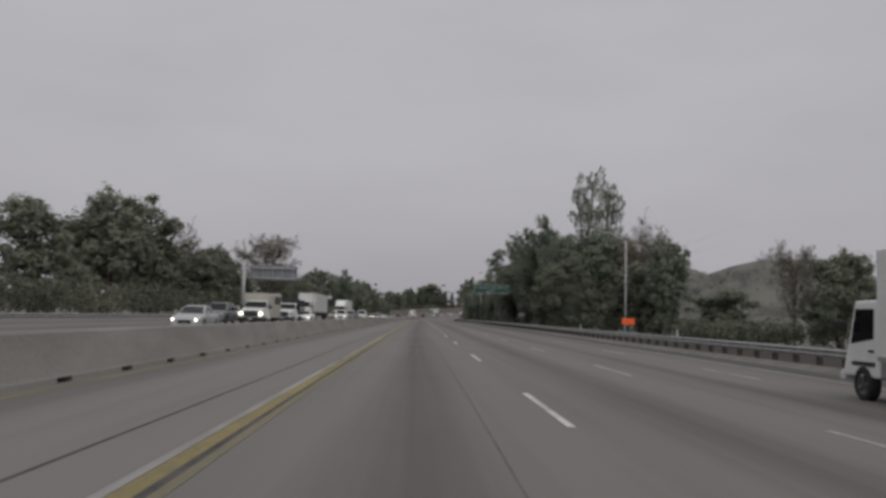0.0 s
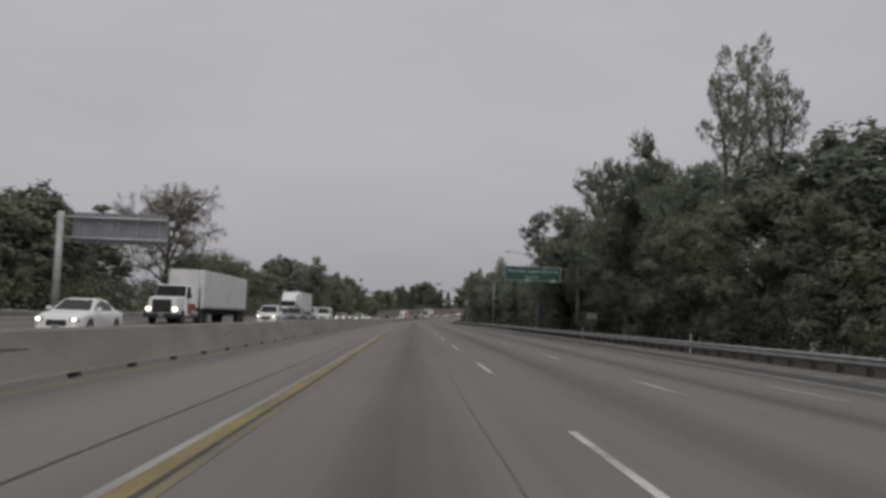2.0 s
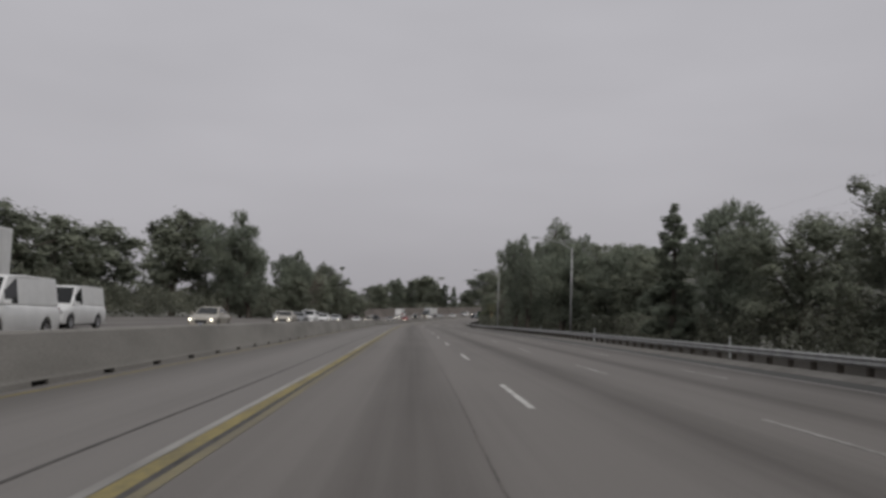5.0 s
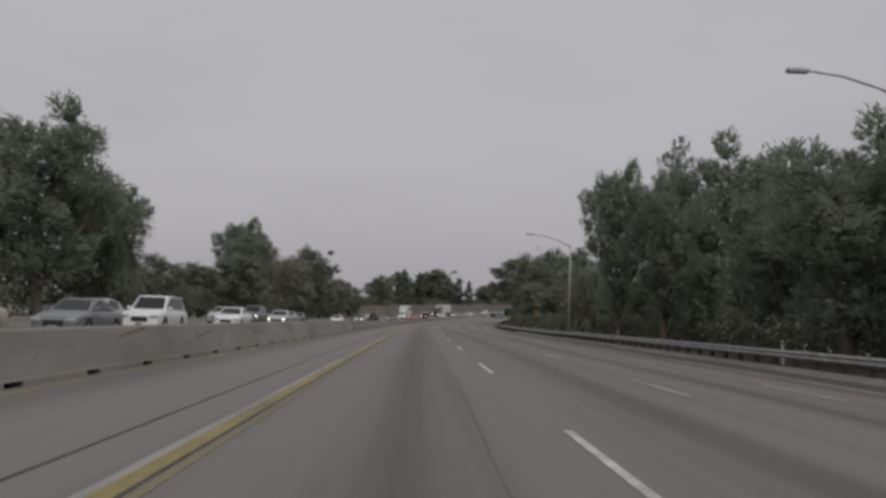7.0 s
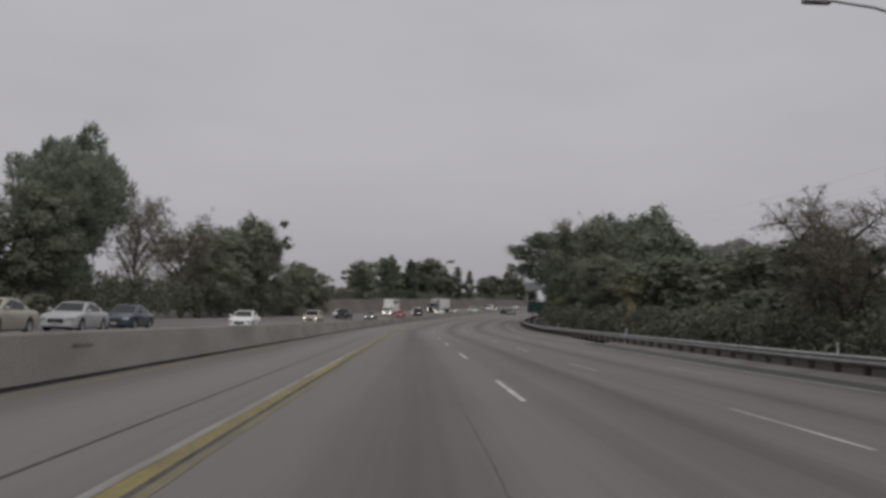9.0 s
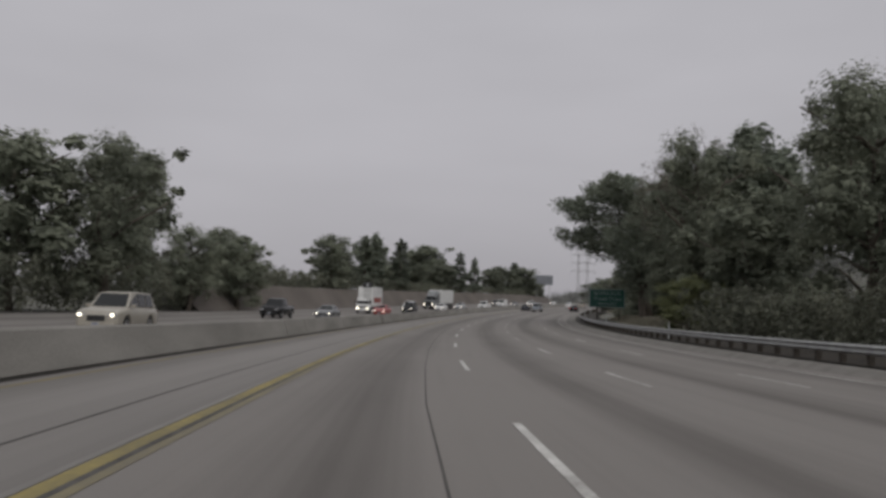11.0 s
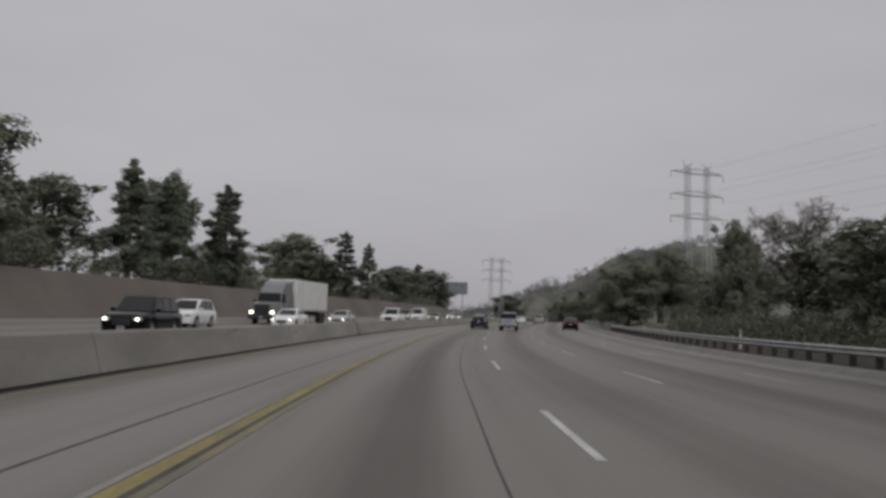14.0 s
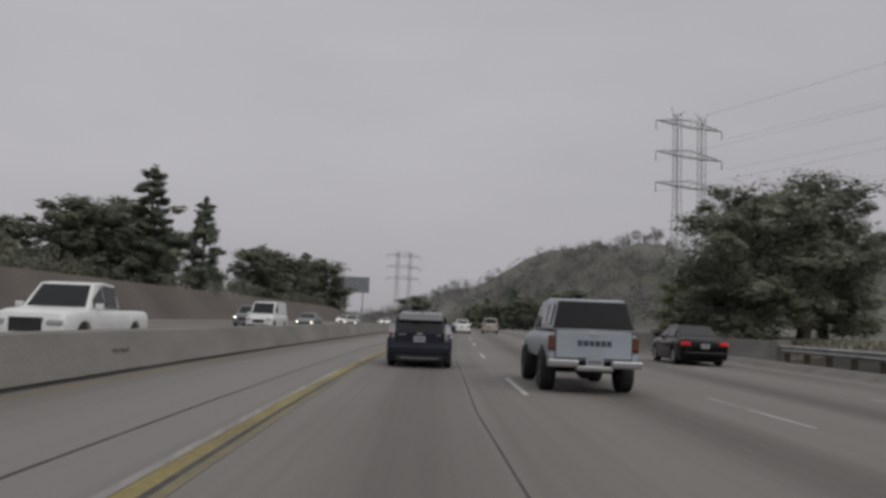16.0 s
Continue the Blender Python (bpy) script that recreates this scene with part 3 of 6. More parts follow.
def crown_part(name, tufts, per, size, seed, mat, parent):
    v, f = leaf_cloud(tufts, per, size, seed)
    me = bpy.data.meshes.new(name)
    me.from_pydata(v.tolist(), [], f.tolist())
    me.materials.append(mat)
    ob = new(name, me)
    ob.parent = parent
    return ob


def add_tube(verts, faces, pts, rad, sides):
    v, f = tube(pts, rad, sides)
    o = len(verts)
    verts.extend(v)
    faces.extend(tuple(i + o for i in q) for q in f)


def bent(r, a, b, steps, wobble):
    """Points from a to b, bowed and wavering."""
    a, b = Vector(a), Vector(b)
    d = (b - a).length
    out = []
    for i in range(steps + 1):
        s = i / steps
        w = wobble * d * math.sin(s * math.pi)
        out.append(a.lerp(b, s) + Vector((r.uniform(-w, w), r.uniform(-w, w), r.uniform(-w, w) * 0.5)))
    return out


def limbs(r, height, start, count, reach, rise, radius):
    """A bent trunk and limbs; gives tube data and the limbs' points."""
    verts, faces, ends = [], [], []
    lean = Vector((r.uniform(-0.05, 0.05), r.uniform(-0.05, 0.05), 1))
    trunk = [Vector((0, 0, -0.4))]
    for i in range(1, 8):
        q = lean * (height * i / 7)
        trunk.append(q + Vector((r.uniform(-1, 1), r.uniform(-1, 1), 0)) * 0.02 * height)
    add_tube(verts, faces, trunk, [radius * (1 - 0.125 * i) for i in range(8)], 8)
    for k in range(count):
        f = start + (1 - start) * (k + r.random()) / count
        i = min(int(f * 7), 6)
        base = trunk[i].lerp(trunk[i + 1], f * 7 - i)
        ang = k * 2.4 + r.uniform(-0.5, 0.5)
        length = reach * height * (1.15 - 0.75 * abs(f - 0.55)) * r.uniform(0.7, 1.15)
        out = Vector((math.cos(ang), math.sin(ang), rise * r.uniform(0.6, 1.4)))
        pts = [base]
        for j in range(1, 5):
            pts.append(base + out * (length * j / 4) + Vector((r.uniform(-1, 1), r.uniform(-1, 1), r.uniform(-0.5, 0.8))) * 0.06 * length)
        add_tube(verts, faces, pts, [radius * 0.42 * (1 - 0.2 * j) for j in range(5)], 5)
        ends.extend(pts[2:])
    return verts, faces, ends, trunk


def _ball():
    """Vertices and faces of a coarse round lump, to be made uneven."""
    bm = bmesh.new()
    bmesh.ops.create_icosphere(bm, subdivisions=1, radius=1.0)
    v = np.array([p.co[:] for p in bm.verts])
    f = np.array([[q.index for q in face.verts] for face in bm.faces])
    bm.free()
    return v, f


BALL_V, BALL_F = _ball()


def lobed_crown(name, lobes, seed, leaf, cover, mat, parent, core=0.55, ragged=0.3, needles=False):
    """Foliage in masses. Each lobe (centre, radius, axis, stretch) is a dark uneven heart under a skin of leaf sprays
    that turn outward; sprays that would lie deep inside another lobe are left out."""
    r = np.random.RandomState(seed)
    C = np.array([l[0] for l in lobes], float)
    rad = np.array([l[1] for l in lobes], float)
    ax = np.array([l[2] for l in lobes], float)
    ax /= np.linalg.norm(ax, axis=1)[:, None]
    st = np.array([l[3] for l in lobes], float)

    def shaped(k, u):
        along = (u @ ax[k])[:, None] * ax[k]
        return (u + along * (st[k] - 1)) * rad[k]

    verts, faces, count = [], [], 0
    if core:
        for k in range(len(lobes)):
            v = shaped(k, BALL_V * (core * r.uniform(0.72, 1.1, (len(BALL_V), 1)))) + C[k]
            verts.append(v)
            faces.append(BALL_F + count)
            count += len(v)
    pts, outs, sizes = [], [], []
    # a mass of large sprays within, a ragged skin of fine ones over it
    layers = ((leaf * 2.0, cover * 2.2, 0.42, 0.80), (leaf, cover, 0.66, 1.06)) if core else ((leaf, cover, 0.5, 1.1),)
    for k in range(len(lobes)):
        hub = r.normal(0, 1, (max(8, int(14 * rad[k])), 3))
        hub /= np.linalg.norm(hub, axis=1)[:, None]
        reach = r.uniform(0.72, 1.22, len(hub))
        for size, amount, deep, far in layers:
            n = max(8, int(amount * 12.6 * rad[k] ** 2 * st[k] / (0.6 * size * size)))
            u = r.normal(0, 1, (n, 3))
            u /= np.linalg.norm(u, axis=1)[:, None]
            # clumps within the lobe: sprays gather round a few bearings
            which = np.argmax(u @ hub.T, axis=1)
            lump = (u * hub[which]).sum(1)[:, None]
            u = u * 0.75 + hub[which] * 0.25
            u /= np.linalg.norm(u, axis=1)[:, None]
            depth = reach[which][:, None] * (0.4 + 0.6 * lump) * (deep + (far - deep) * r.uniform(0, 1, (n, 1)) ** (1 - ragged))
            p = shaped(k, u * depth) + C[k]
            keep = np.ones(n, bool)
            for q in range(len(lobes)):
                if q == k:
                    continue
                d = p - C[q]
                al = d @ ax[q]
                e = ((d * d).sum(1) - al ** 2 + (al / st[q]) ** 2) / rad[q] ** 2
                keep &= e > 0.5
            pts.append(p[keep])
            outs.append(u[keep])
            sizes.append(np.full(keep.sum(), size))
    p, out, k = np.concatenate(pts), np.concatenate(outs), np.concatenate(sizes)[:, None]
    n = len(p)
    face = out * 0.75 + np.array([0, 0, 0.65]) + r.normal(0, 0.34, (n, 3))
    face /= np.linalg.norm(face, axis=1)[:, None]
    a = np.cross(face, r.normal(0, 1, (n, 3)))
    a /= np.linalg.norm(a, axis=1)[:, None] + 1e-6
    b = np.cross(face, a)
    k = k * r.uniform(0.55, 1.4, (n, 1))
    if needles:
        # slim brushes that point outward and up
        tip = out + np.array([0, 0, 0.45]) + r.normal(0, 0.4, (n, 3))
        verts.append(np.stack([p - a * k * 0.42, p + tip * k * 1.5, p + a * k * 0.42], 1).reshape(-1, 3))
    else:
        verts.append(np.stack([p - a * k, p + b * k * 0.8 + face * k * 0.2, p + a * k], 1).reshape(-1, 3))
    faces.append(np.arange(n * 3).reshape(-1, 3) + count)
    v, f = np.concatenate(verts), np.concatenate(faces)
    me = bpy.data.meshes.new(name)
    me.from_pydata(v.tolist(), [], f.tolist())
    me.materials.append(mat)
    ob = new(name, me)
    ob.parent = parent
    return ob


UP = Vector((0, 0, 1))


def make_tree(kind, seed, fine):
    """A tree 10 m tall at the origin; a fine one has many smaller leaves."""
    r = random.Random(seed)
    tree = thing("bush" if kind == "shrub" else "tree", TREE_LABELS[kind], "bush" if kind == "shrub" else "tree", Matrix.Identity(4))
    H = 10.0
    lobes, mat, core = [], M_LEAF, 0.4
    leaf, cover, ragged = (0.064, 0.108, 0.30) if fine else (0.145, 0.145, 0.30)
    if kind == "shrub":
        mat = M_BUSH
    if kind in ("broad", "shrub"):
        v, f, ends, trunk = limbs(r, H * 0.72, 0.22, 15, 0.30, 0.7, 0.24)
        n = 17
        for i in range(n):
            # lobes over an egg-shaped crown, with bays between them
            z = 1.5 + 7.0 * (i + r.random()) / n
            w = 2.05 * math.sqrt(max(0.05, 1 - ((z - 4.6) / 5.2) ** 2))
            a, q = i * 2.4 + r.uniform(-0.5, 0.5), r.uniform(0.55, 1.0)
            lobes.append((Vector((w * q * math.cos(a), w * q * math.sin(a), z)), r.uniform(0.85, 1.3), Vector((math.cos(a) * 0.6, math.sin(a) * 0.6, 0.8)), r.uniform(0.9, 1.2)))
        lobes.append((Vector((r.uniform(-0.6, 0.6), r.uniform(-0.6, 0.6), 8.7)), 1.1, UP, 1.1))
        lobes.append((Vector((0, 0, 5.0)), 1.8, UP, 1.5))
        for e in r.sample(ends, 12):
            d = Vector((e.x, e.y, 0)).normalized()
            lobes.append((e + d * r.uniform(0.1, 0.7) + UP * r.uniform(0, 1.2), r.uniform(0.35, 0.62), d + UP, 1.3))
    elif kind == "pine":
        # several rising leaders; each bough ends in an upswept mass of needles
        v, f = [], []
        mat = M_PINE
        fork = bent(r, (0, 0, -0.4), (r.uniform(-0.3, 0.3), r.uniform(-0.3, 0.3), 2.6), 4, 0.03)
        add_tube(v, f, fork, [0.26, 0.23, 0.21, 0.19, 0.17], 8)
        for k in range(6):
            ang, q = k * 2.4 + r.uniform(-0.4, 0.4), (k + 0.5) / 6
            reach, top = 0.3 + 2.0 * math.sqrt(q), 9.2 - 2.9 * q * r.uniform(0.7, 1.15)
            tip = Vector((reach * math.cos(ang), reach * math.sin(ang), top))
            path = bent(r, fork[-1 - (k % 3)], tip, 6, 0.05)
            add_tube(v, f, path, [0.13 * (1 - i / 7) + 0.012 for i in range(7)], 5)
            lobes.append((tip - UP * 0.3, 0.72, tip * 0.12 + UP, 1.35))
            lobes.append((tip - UP * 1.2, 0.8, tip * 0.12 + UP, 1.2))
            for i in range(8):
                s = 0.25 + 0.72 * (i + r.random()) / 8
                g = s * 6
                base = path[int(g)].lerp(path[min(6, int(g) + 1)], g - int(g))
                a2 = i * 2.4 + k + r.uniform(-0.5, 0.5)
                side = 1.1 * (1.2 - s) * r.uniform(0.6, 1.1) + 0.25
                d = Vector((math.cos(a2), math.sin(a2), r.uniform(0.4, 0.9)))
                end = base + d * side
                add_tube(v, f, [base, base.lerp(end, 0.5) - UP * 0.04, end], [0.035, 0.022, 0.01], 3)
                lobes.append((end, r.uniform(0.55, 0.9) * (1.2 - 0.3 * s), d + UP * 0.5, r.uniform(1.1, 1.5)))
        for k in range(8):
            a, q = k * 2.4, r.uniform(0.3, 1.0)
            lobes.append((Vector((1.1 * q * math.cos(a), 1.1 * q * math.sin(a), r.uniform(2.0, 4.4))), r.uniform(0.7, 1.0), Vector((math.cos(a), math.sin(a), 1.0)), 1.2))
    elif kind == "plume":
        # two tall leaders with open, feathery masses and sky between them
        v, f = [], []
        mat, core, cover, ragged = M_PINE, 0.0, 0.30, 0.5
        fork = bent(r, (0, 0, -0.4), (r.uniform(-0.3, 0.3), r.uniform(-0.3, 0.3), 2.6), 4, 0.03)
        add_tube(v, f, fork, [0.24, 0.21, 0.19, 0.17, 0.15], 8)
        for k in range(2):
            ang = k * 2.6 + r.uniform(-0.4, 0.4)
            tip = Vector(((0.45 + 0.4 * k) * math.cos(ang), (0.45 + 0.4 * k) * math.sin(ang), 9.5 - 0.9 * k))
            path = bent(r, fork[-1 - k], tip, 6, 0.04)
            add_tube(v, f, path, [0.14 * (1 - i / 7) + 0.012 for i in range(7)], 5)
            lobes.append((tip, 0.36, UP, 1.7))
            for i in range(14):
                s = 0.26 + 0.72 * (i + r.random()) / 14
                g = s * 6
                base = path[int(g)].lerp(path[min(6, int(g) + 1)], g - int(g))
                a2 = i * 2.4 + r.uniform(-0.6, 0.6)
                d = Vector((math.cos(a2), math.sin(a2), r.uniform(0.5, 1.0)))
                end = base + d * (1.35 * (0.95 - 0.62 * s) * r.uniform(0.6, 1.15) + 0.2)
                add_tube(v, f, [base, base.lerp(end, 0.5) - UP * 0.04, end], [0.035, 0.022, 0.01], 3)
                lobes.append((base.lerp(end, 0.85), r.uniform(0.32, 0.54), d + UP * 0.6, r.uniform(1.3, 1.8)))
    elif kind == "umbrella":
        # wide layers of flattened masses, ragged and open underneath
        v, f, ends, trunk = limbs(r, H * 0.74, 0.36, 16, 0.28, 0.45, 0.24)
        mat, leaf, cover, ragged = M_PINE, 0.052, 0.15, 0.34
        for i in range(40):
            a = i * 2.4 + r.uniform(-0.4, 0.4)
            z = 4.6 + 4.4 * ((i + r.random()) / 40)
            w = 3.5 * math.sqrt(max(0.04, 1 - ((z - 6.0) / 3.6) ** 2))
            q = r.uniform(0.45, 1.0)
            c = Vector((w * q * math.cos(a), w * q * math.sin(a), z))
            lobes.append((c, r.uniform(0.55, 0.95), Vector((math.cos(a), math.sin(a), 0.45)), r.uniform(1.2, 1.7)))
            add_tube(v, f, [Vector((0, 0, z * 0.75)), c * 0.5 + UP * (z * 0.42), c], [0.06, 0.035, 0.012], 3)
        for i in range(7):
            a = i * 0.9
            lobes.append((Vector((1.1 * math.cos(a), 1.1 * math.sin(a), r.uniform(5.6, 8.3))), 1.25, UP, 0.9))
    elif kind == "conifer":
        # uneven tiers of boughs, shorter towards the tip
        v, f = [], []
        mat, cover = M_PINE, 0.28
        trunk = bent(r, (0, 0, -0.4), (0, 0, 9.6), 6, 0.006)
        add_tube(v, f, trunk, [0.17, 0.15, 0.12, 0.095, 0.07, 0.045, 0.015], 7)
        h, k = 1.2, 0
        while h < 9.3:
            span = 1.45 * (1 - h / 10.4) ** 0.75 * r.uniform(0.7, 1.2)
            for _ in range(3):
                ang = k * 2.4 + r.uniform(-0.5, 0.5)
                k += 1
                d = Vector((math.cos(ang), math.sin(ang), r.uniform(0.0, 0.5)))
                c = Vector((0, 0, h)) + d * span * r.uniform(0.5, 0.95)
                add_tube(v, f, [Vector((0, 0, h - 0.1)), Vector((0, 0, h)).lerp(c, 0.6), c], [0.04, 0.025, 0.01], 3)
                lobes.append((c, 0.24 + 0.30 * span, d + UP * 0.3, r.uniform(1.0, 1.4)))
            h += r.uniform(0.55, 0.85)
        lobes.append((Vector((0, 0, 9.45)), 0.24, UP, 2.0))
    else:
        tufts = []
        v, f, ends, trunk = limbs(r, H * 0.72, 0.25, 20, 0.38, 0.95, 0.17)
        for e in ends:
            for _ in range(8):
                d = Vector((r.gauss(0, 1), r.gauss(0, 1), r.gauss(0.45, 0.6))).normalized() * r.uniform(0.7, 1.6)
                add_tube(v, f, [e, e + d * 0.5 + Vector((r.uniform(-0.1, 0.1), r.uniform(-0.1, 0.1), 0.1)), e + d], [0.028, 0.018, 0.007], 3)
                tufts.append((e + d * r.uniform(0.5, 0.8), d * 0.35, 0.42))
        mesh_object("trunk", v, f, M_BARK, tree, True)
        crown_part("crown", tufts, 62 if seed % 2 else 46, 0.055, seed, M_SPARSE, tree)
        return tree
    mesh_object("trunk", v, f, M_BARK, tree, True)
    lobed_crown("crown", lobes, seed, leaf, cover, mat, tree, core, ragged, fine and kind in ("pine", "plume", "umbrella"))
    return tree


TREE_LABELS = {
    "broad": "dense dark green broadleaf tree on the verge",
    "shrub": "rounded olive-green bush behind the guardrail",
    "pine": "broad dark green pine with upswept ragged plumes",
    "plume": "very tall slim pine with feathery rising plumes",
    "umbrella": "huge spreading dark green pine with a bare lower trunk",
    "conifer": "tapering dark green conifer on the bank",
    "bare": "half-bare grey-brown tree with thin twigs",
}
NATURAL = {"broad": 4.8, "shrub": 4.8, "pine": 4.9, "plume": 2.9, "umbrella": 6.4, "conifer": 2.6, "bare": 6.6}
TOPS = {"broad": 9.7, "shrub": 9.7, "pine": 9.4, "plume": 10.0, "umbrella": 9.6, "conifer": 9.7, "bare": 10.3}
SEEDS = {("broad", True): (11, 12, 13, 14), ("broad", False): (15, 16, 17), ("shrub", True): (18, 19), ("pine", True): (21, 22, 23, 24), ("pine", False): (26, 27), ("plume", True): (61, 62), ("umbrella", True): (51, 52), ("conifer", True): (31, 32, 33), ("conifer", False): (35, 36), ("bare", True): (41, 42, 43)}
PROTO, _used = {}, {}


def plant(kind, y, l, height, width, base=-0.15):
    """One tree at its place: height to the top and width of the crown in metres."""
    fine = (-31.5 < l < 23.5 and y < 575) or (kind == "conifer" and y < 640)
    if (kind, fine) not in SEEDS:
        fine = True
    key = (kind, fine)
    k = _used.get(key, 0)
    _used[key] = k + 1
    p = on_road(y, l)
    p.z = ground_height(p, l, y) + base if abs(l) > 16 else p.z - 0.1
    sz = (height - terrace(y, l)) / TOPS[kind]
    sw = max(0.36 * sz, min(2.2 * sz, width / NATURAL[kind]))
    m = Matrix.Translation(p) @ Matrix.Rotation((k * 2.399) % 6.283, 4, "Z") @ Matrix.Diagonal((sw, sw, sz, 1))
    protos = PROTO.setdefault(key, [])
    if k < len(SEEDS[key]):
        tree = make_tree(kind, SEEDS[key][k], fine)
        protos.append(tree)
    else:
        tree = copy_thing(protos[k % len(protos)], m)
    tree.matrix_basis = m
    return tree


# distance, offset, height, crown width
for row in [(93, -34, 14.2, 9), (106, -34, 14.3, 9), (118, -37, 11, 9), (140, -34, 11.4, 8.5), (80, -36, 11.5, 8), (97, -38, 11.5, 7.5), (60, -37, 12, 9), (40, -38, 11, 9)]:
    plant("broad", *row)
for row in [(146, -36, 10, 8), (138, -33, 11.6, 8), (127, -33, 9, 9), (133, -35, 10, 9), (152, -34, 9, 9), (177, -30, 8.6, 7), (202, -31, 10.6, 8), (190, -33, 9.6, 8), (225, -33, 9.4, 9), (250, -34, 10.2, 9), (212, -34, 9, 8), (238, -33, 9.4, 8), (287, -36, 16.3, 12)]:
    plant("broad", *row)
for row in [(297, -28, 12.7, 7), (317, -30, 7.3, 8), (337, -31, 7.7, 8.5), (350, -33, 8, 9), (345, -26, 9.5, 8), (400, -30, 13.2, 10), (415, -32, 14, 10), (419, -27, 14.5, 9), (441, -36, 18.8, 10), (450, -26.6, 9.2, 7.5), (437, -26.8, 9.2, 6), (188, -28.0, 8.2, 7)]:
    plant("broad", *row)
for row in [(462, -33, 11.3, 7), (520, -37, 12.4, 9), (486, -40, 8.5, 9), (476, -42, 8, 9), (503, -31.6, 13.9, 8), (655, -33, 12.5, 15), (700, -40, 15.5, 16), (597, -36.5, 12.2, 11), (607, -40, 11, 10), (560, -40, 10, 9)]:
    plant("broad", *row)
for row in [(92, 24, 8.5, 7), (103, 21.5, 9, 8), (113, 21, 11, 8), (124, 20.5, 10.5, 8), (160, 22, 9.5, 8), (170, 21, 10, 9), (148, 21, 8.5, 8), (131, 21, 9, 8), (137.5, 21.5, 14, 9), (166, 19.5, 12.6, 9), (167, 24.6, 13.6, 9), (83, 30, 5.5, 8), (70, 35, 8, 6), (62, 31.2, 7.8, 4.6)]:
    plant("broad", *row)
for row in [(192, 21.5, 9.5, 8), (205, 22, 8.5, 8), (238, 23, 9, 8.5), (250, 24, 11, 8), (262, 24.5, 12, 9)]:
    plant("broad", *row)
for row in [(305, 23, 8.5, 8), (320, 24, 7.5, 8), (336, 24, 7.5, 8), (350, 25, 8, 9), (365, 24, 8.5, 9), (382, 22, 9.5, 8.5), (397, 23, 15.0, 9), (430, 22, 8.5, 8), (398, 34, 13.2, 9), (418, 24, 11.5, 8)]:
    plant("broad", *row)
for row in [(463, 24.5, 9.5, 10), (428, 21.6, 17.4, 9), (475, 25, 9, 9), (490, 27, 8, 9), (502, 26, 8.5, 8), (516, 28, 8.5, 8.5), (532, 24.3, 11.6, 4.2), (546, 27.8, 8.8, 9)]:
    plant("broad", *row)
for row in [(564, 17.2, 9.4, 10), (569, 22, 11, 10), (574, 25.6, 8.8, 8), (556, 28, 5.0, 6.5), (640, 42, 9.5, 11), (690, 24, 10, 13), (725, 20, 9, 11), (760, 24, 11, 13), (790, 18, 10, 12), (820, 30, 12, 14), (850, 20, 12, 14), (885, 34, 12, 15)]:
    plant("broad", *row)
for row in [(136, 18.7, 17.5, 8.5), (135.5, 23, 14.6, 8), (168, 18.0, 15.9, 10.6), (160, 20.5, 11.6, 8.5), (176, 21, 13, 8), (114, 23.5, 14, 8.5), (104, 24, 12.5, 8), (145, 21.5, 14.0, 9), (128, 22, 14.5, 9), (86, 25.2, 10.5, 4.5), (270, 20.5, 10.5, 7), (257, 17.6, 10.5, 7.5), (244, 22.5, 10.0, 8), (283, 19.8, 9.5, 6)]:
    plant("pine", *row)
for row in [(280.5, 16.6, 11.2, 5), (284.5, 23.4, 16, 7.5), (294.5, 16.4, 15.6, 6), (291, 20.6, 14.6, 6), (404, 27.5, 16.2, 8), (458, 28, 13.5, 10), (411, 31, 18.2, 10), (354, -27, 13.5, 8), (283, -27, 15.1, 9), (182, 22, 11, 8), (213, 20.5, 10, 6), (430, 27.5, 18.5, 9), (450, 20.4, 12.0, 8.5), (292, -25.8, 11.6, 6), (359, -29, 16, 9)]:
    plant("pine", *row)
for row in [(384, 28, 12.8, 7), (546.5, -39.5, 17.4, 8)]:
    plant("pine", *row)
for row in [(129, 25.2, 24.5, 5.6), (130.5, 29.0, 23.6, 5.6), (304, 24.3, 19.2, 6.5), (309.5, 17.4, 7.9, 4.4), (263, 23.2, 11.8, 5.0)]:
    plant("plume", *row)
for row in [(457, 22.0, 17.6, 18.0)]:
    plant("umbrella", *row)
for row in [(218, 18.5, 10.5, 4), (540.5, -35.8, 15.4, 6.5), (549.7, -32.6, 16.2, 6.6), (529.5, -33.9, 15.4, 5.5), (600.5, -31.2, 15.8, 6.6), (615.3, -30.4, 14.8, 4.9), (745, -40, 19, 9), (800, -46, 21, 9), (740, 18, 12, 6), (775, 22, 13, 6), (805, 17, 12, 6)]:
    plant("conifer", *row)
for row in [(168, -30.5, 17.2, 12.5), (98, 25.5, 13.1, 7), (104, 27, 13.3, 7), (69.7, 31, 9.4, 3.6), (122, -34, 12.5, 6), (441, 25, 18.6, 11), (375, -29, 14.1, 7), (393, -30, 12.6, 9), (325, 19.4, 8.3, 6.5), (518, 25.5, 11.6, 7.5)]:
    plant("bare", *row)
for row in [(672, -66, 22.5, 22), (664, -58, 17, 16), (700, -74, 19, 18), (640, -70, 15, 16), (690, -106, 16, 24), (760, -90, 20, 24), (727, -33, 16.5, 14), (900, -40, 18, 24), (940, 0, 18, 24), (620, -60, 11, 14)]:
    plant("broad", *row)


plant("shrub", 420, 19.4, 5.0, 7.4)
plant("shrub", 571, 15.9, 4.6, 5.0)


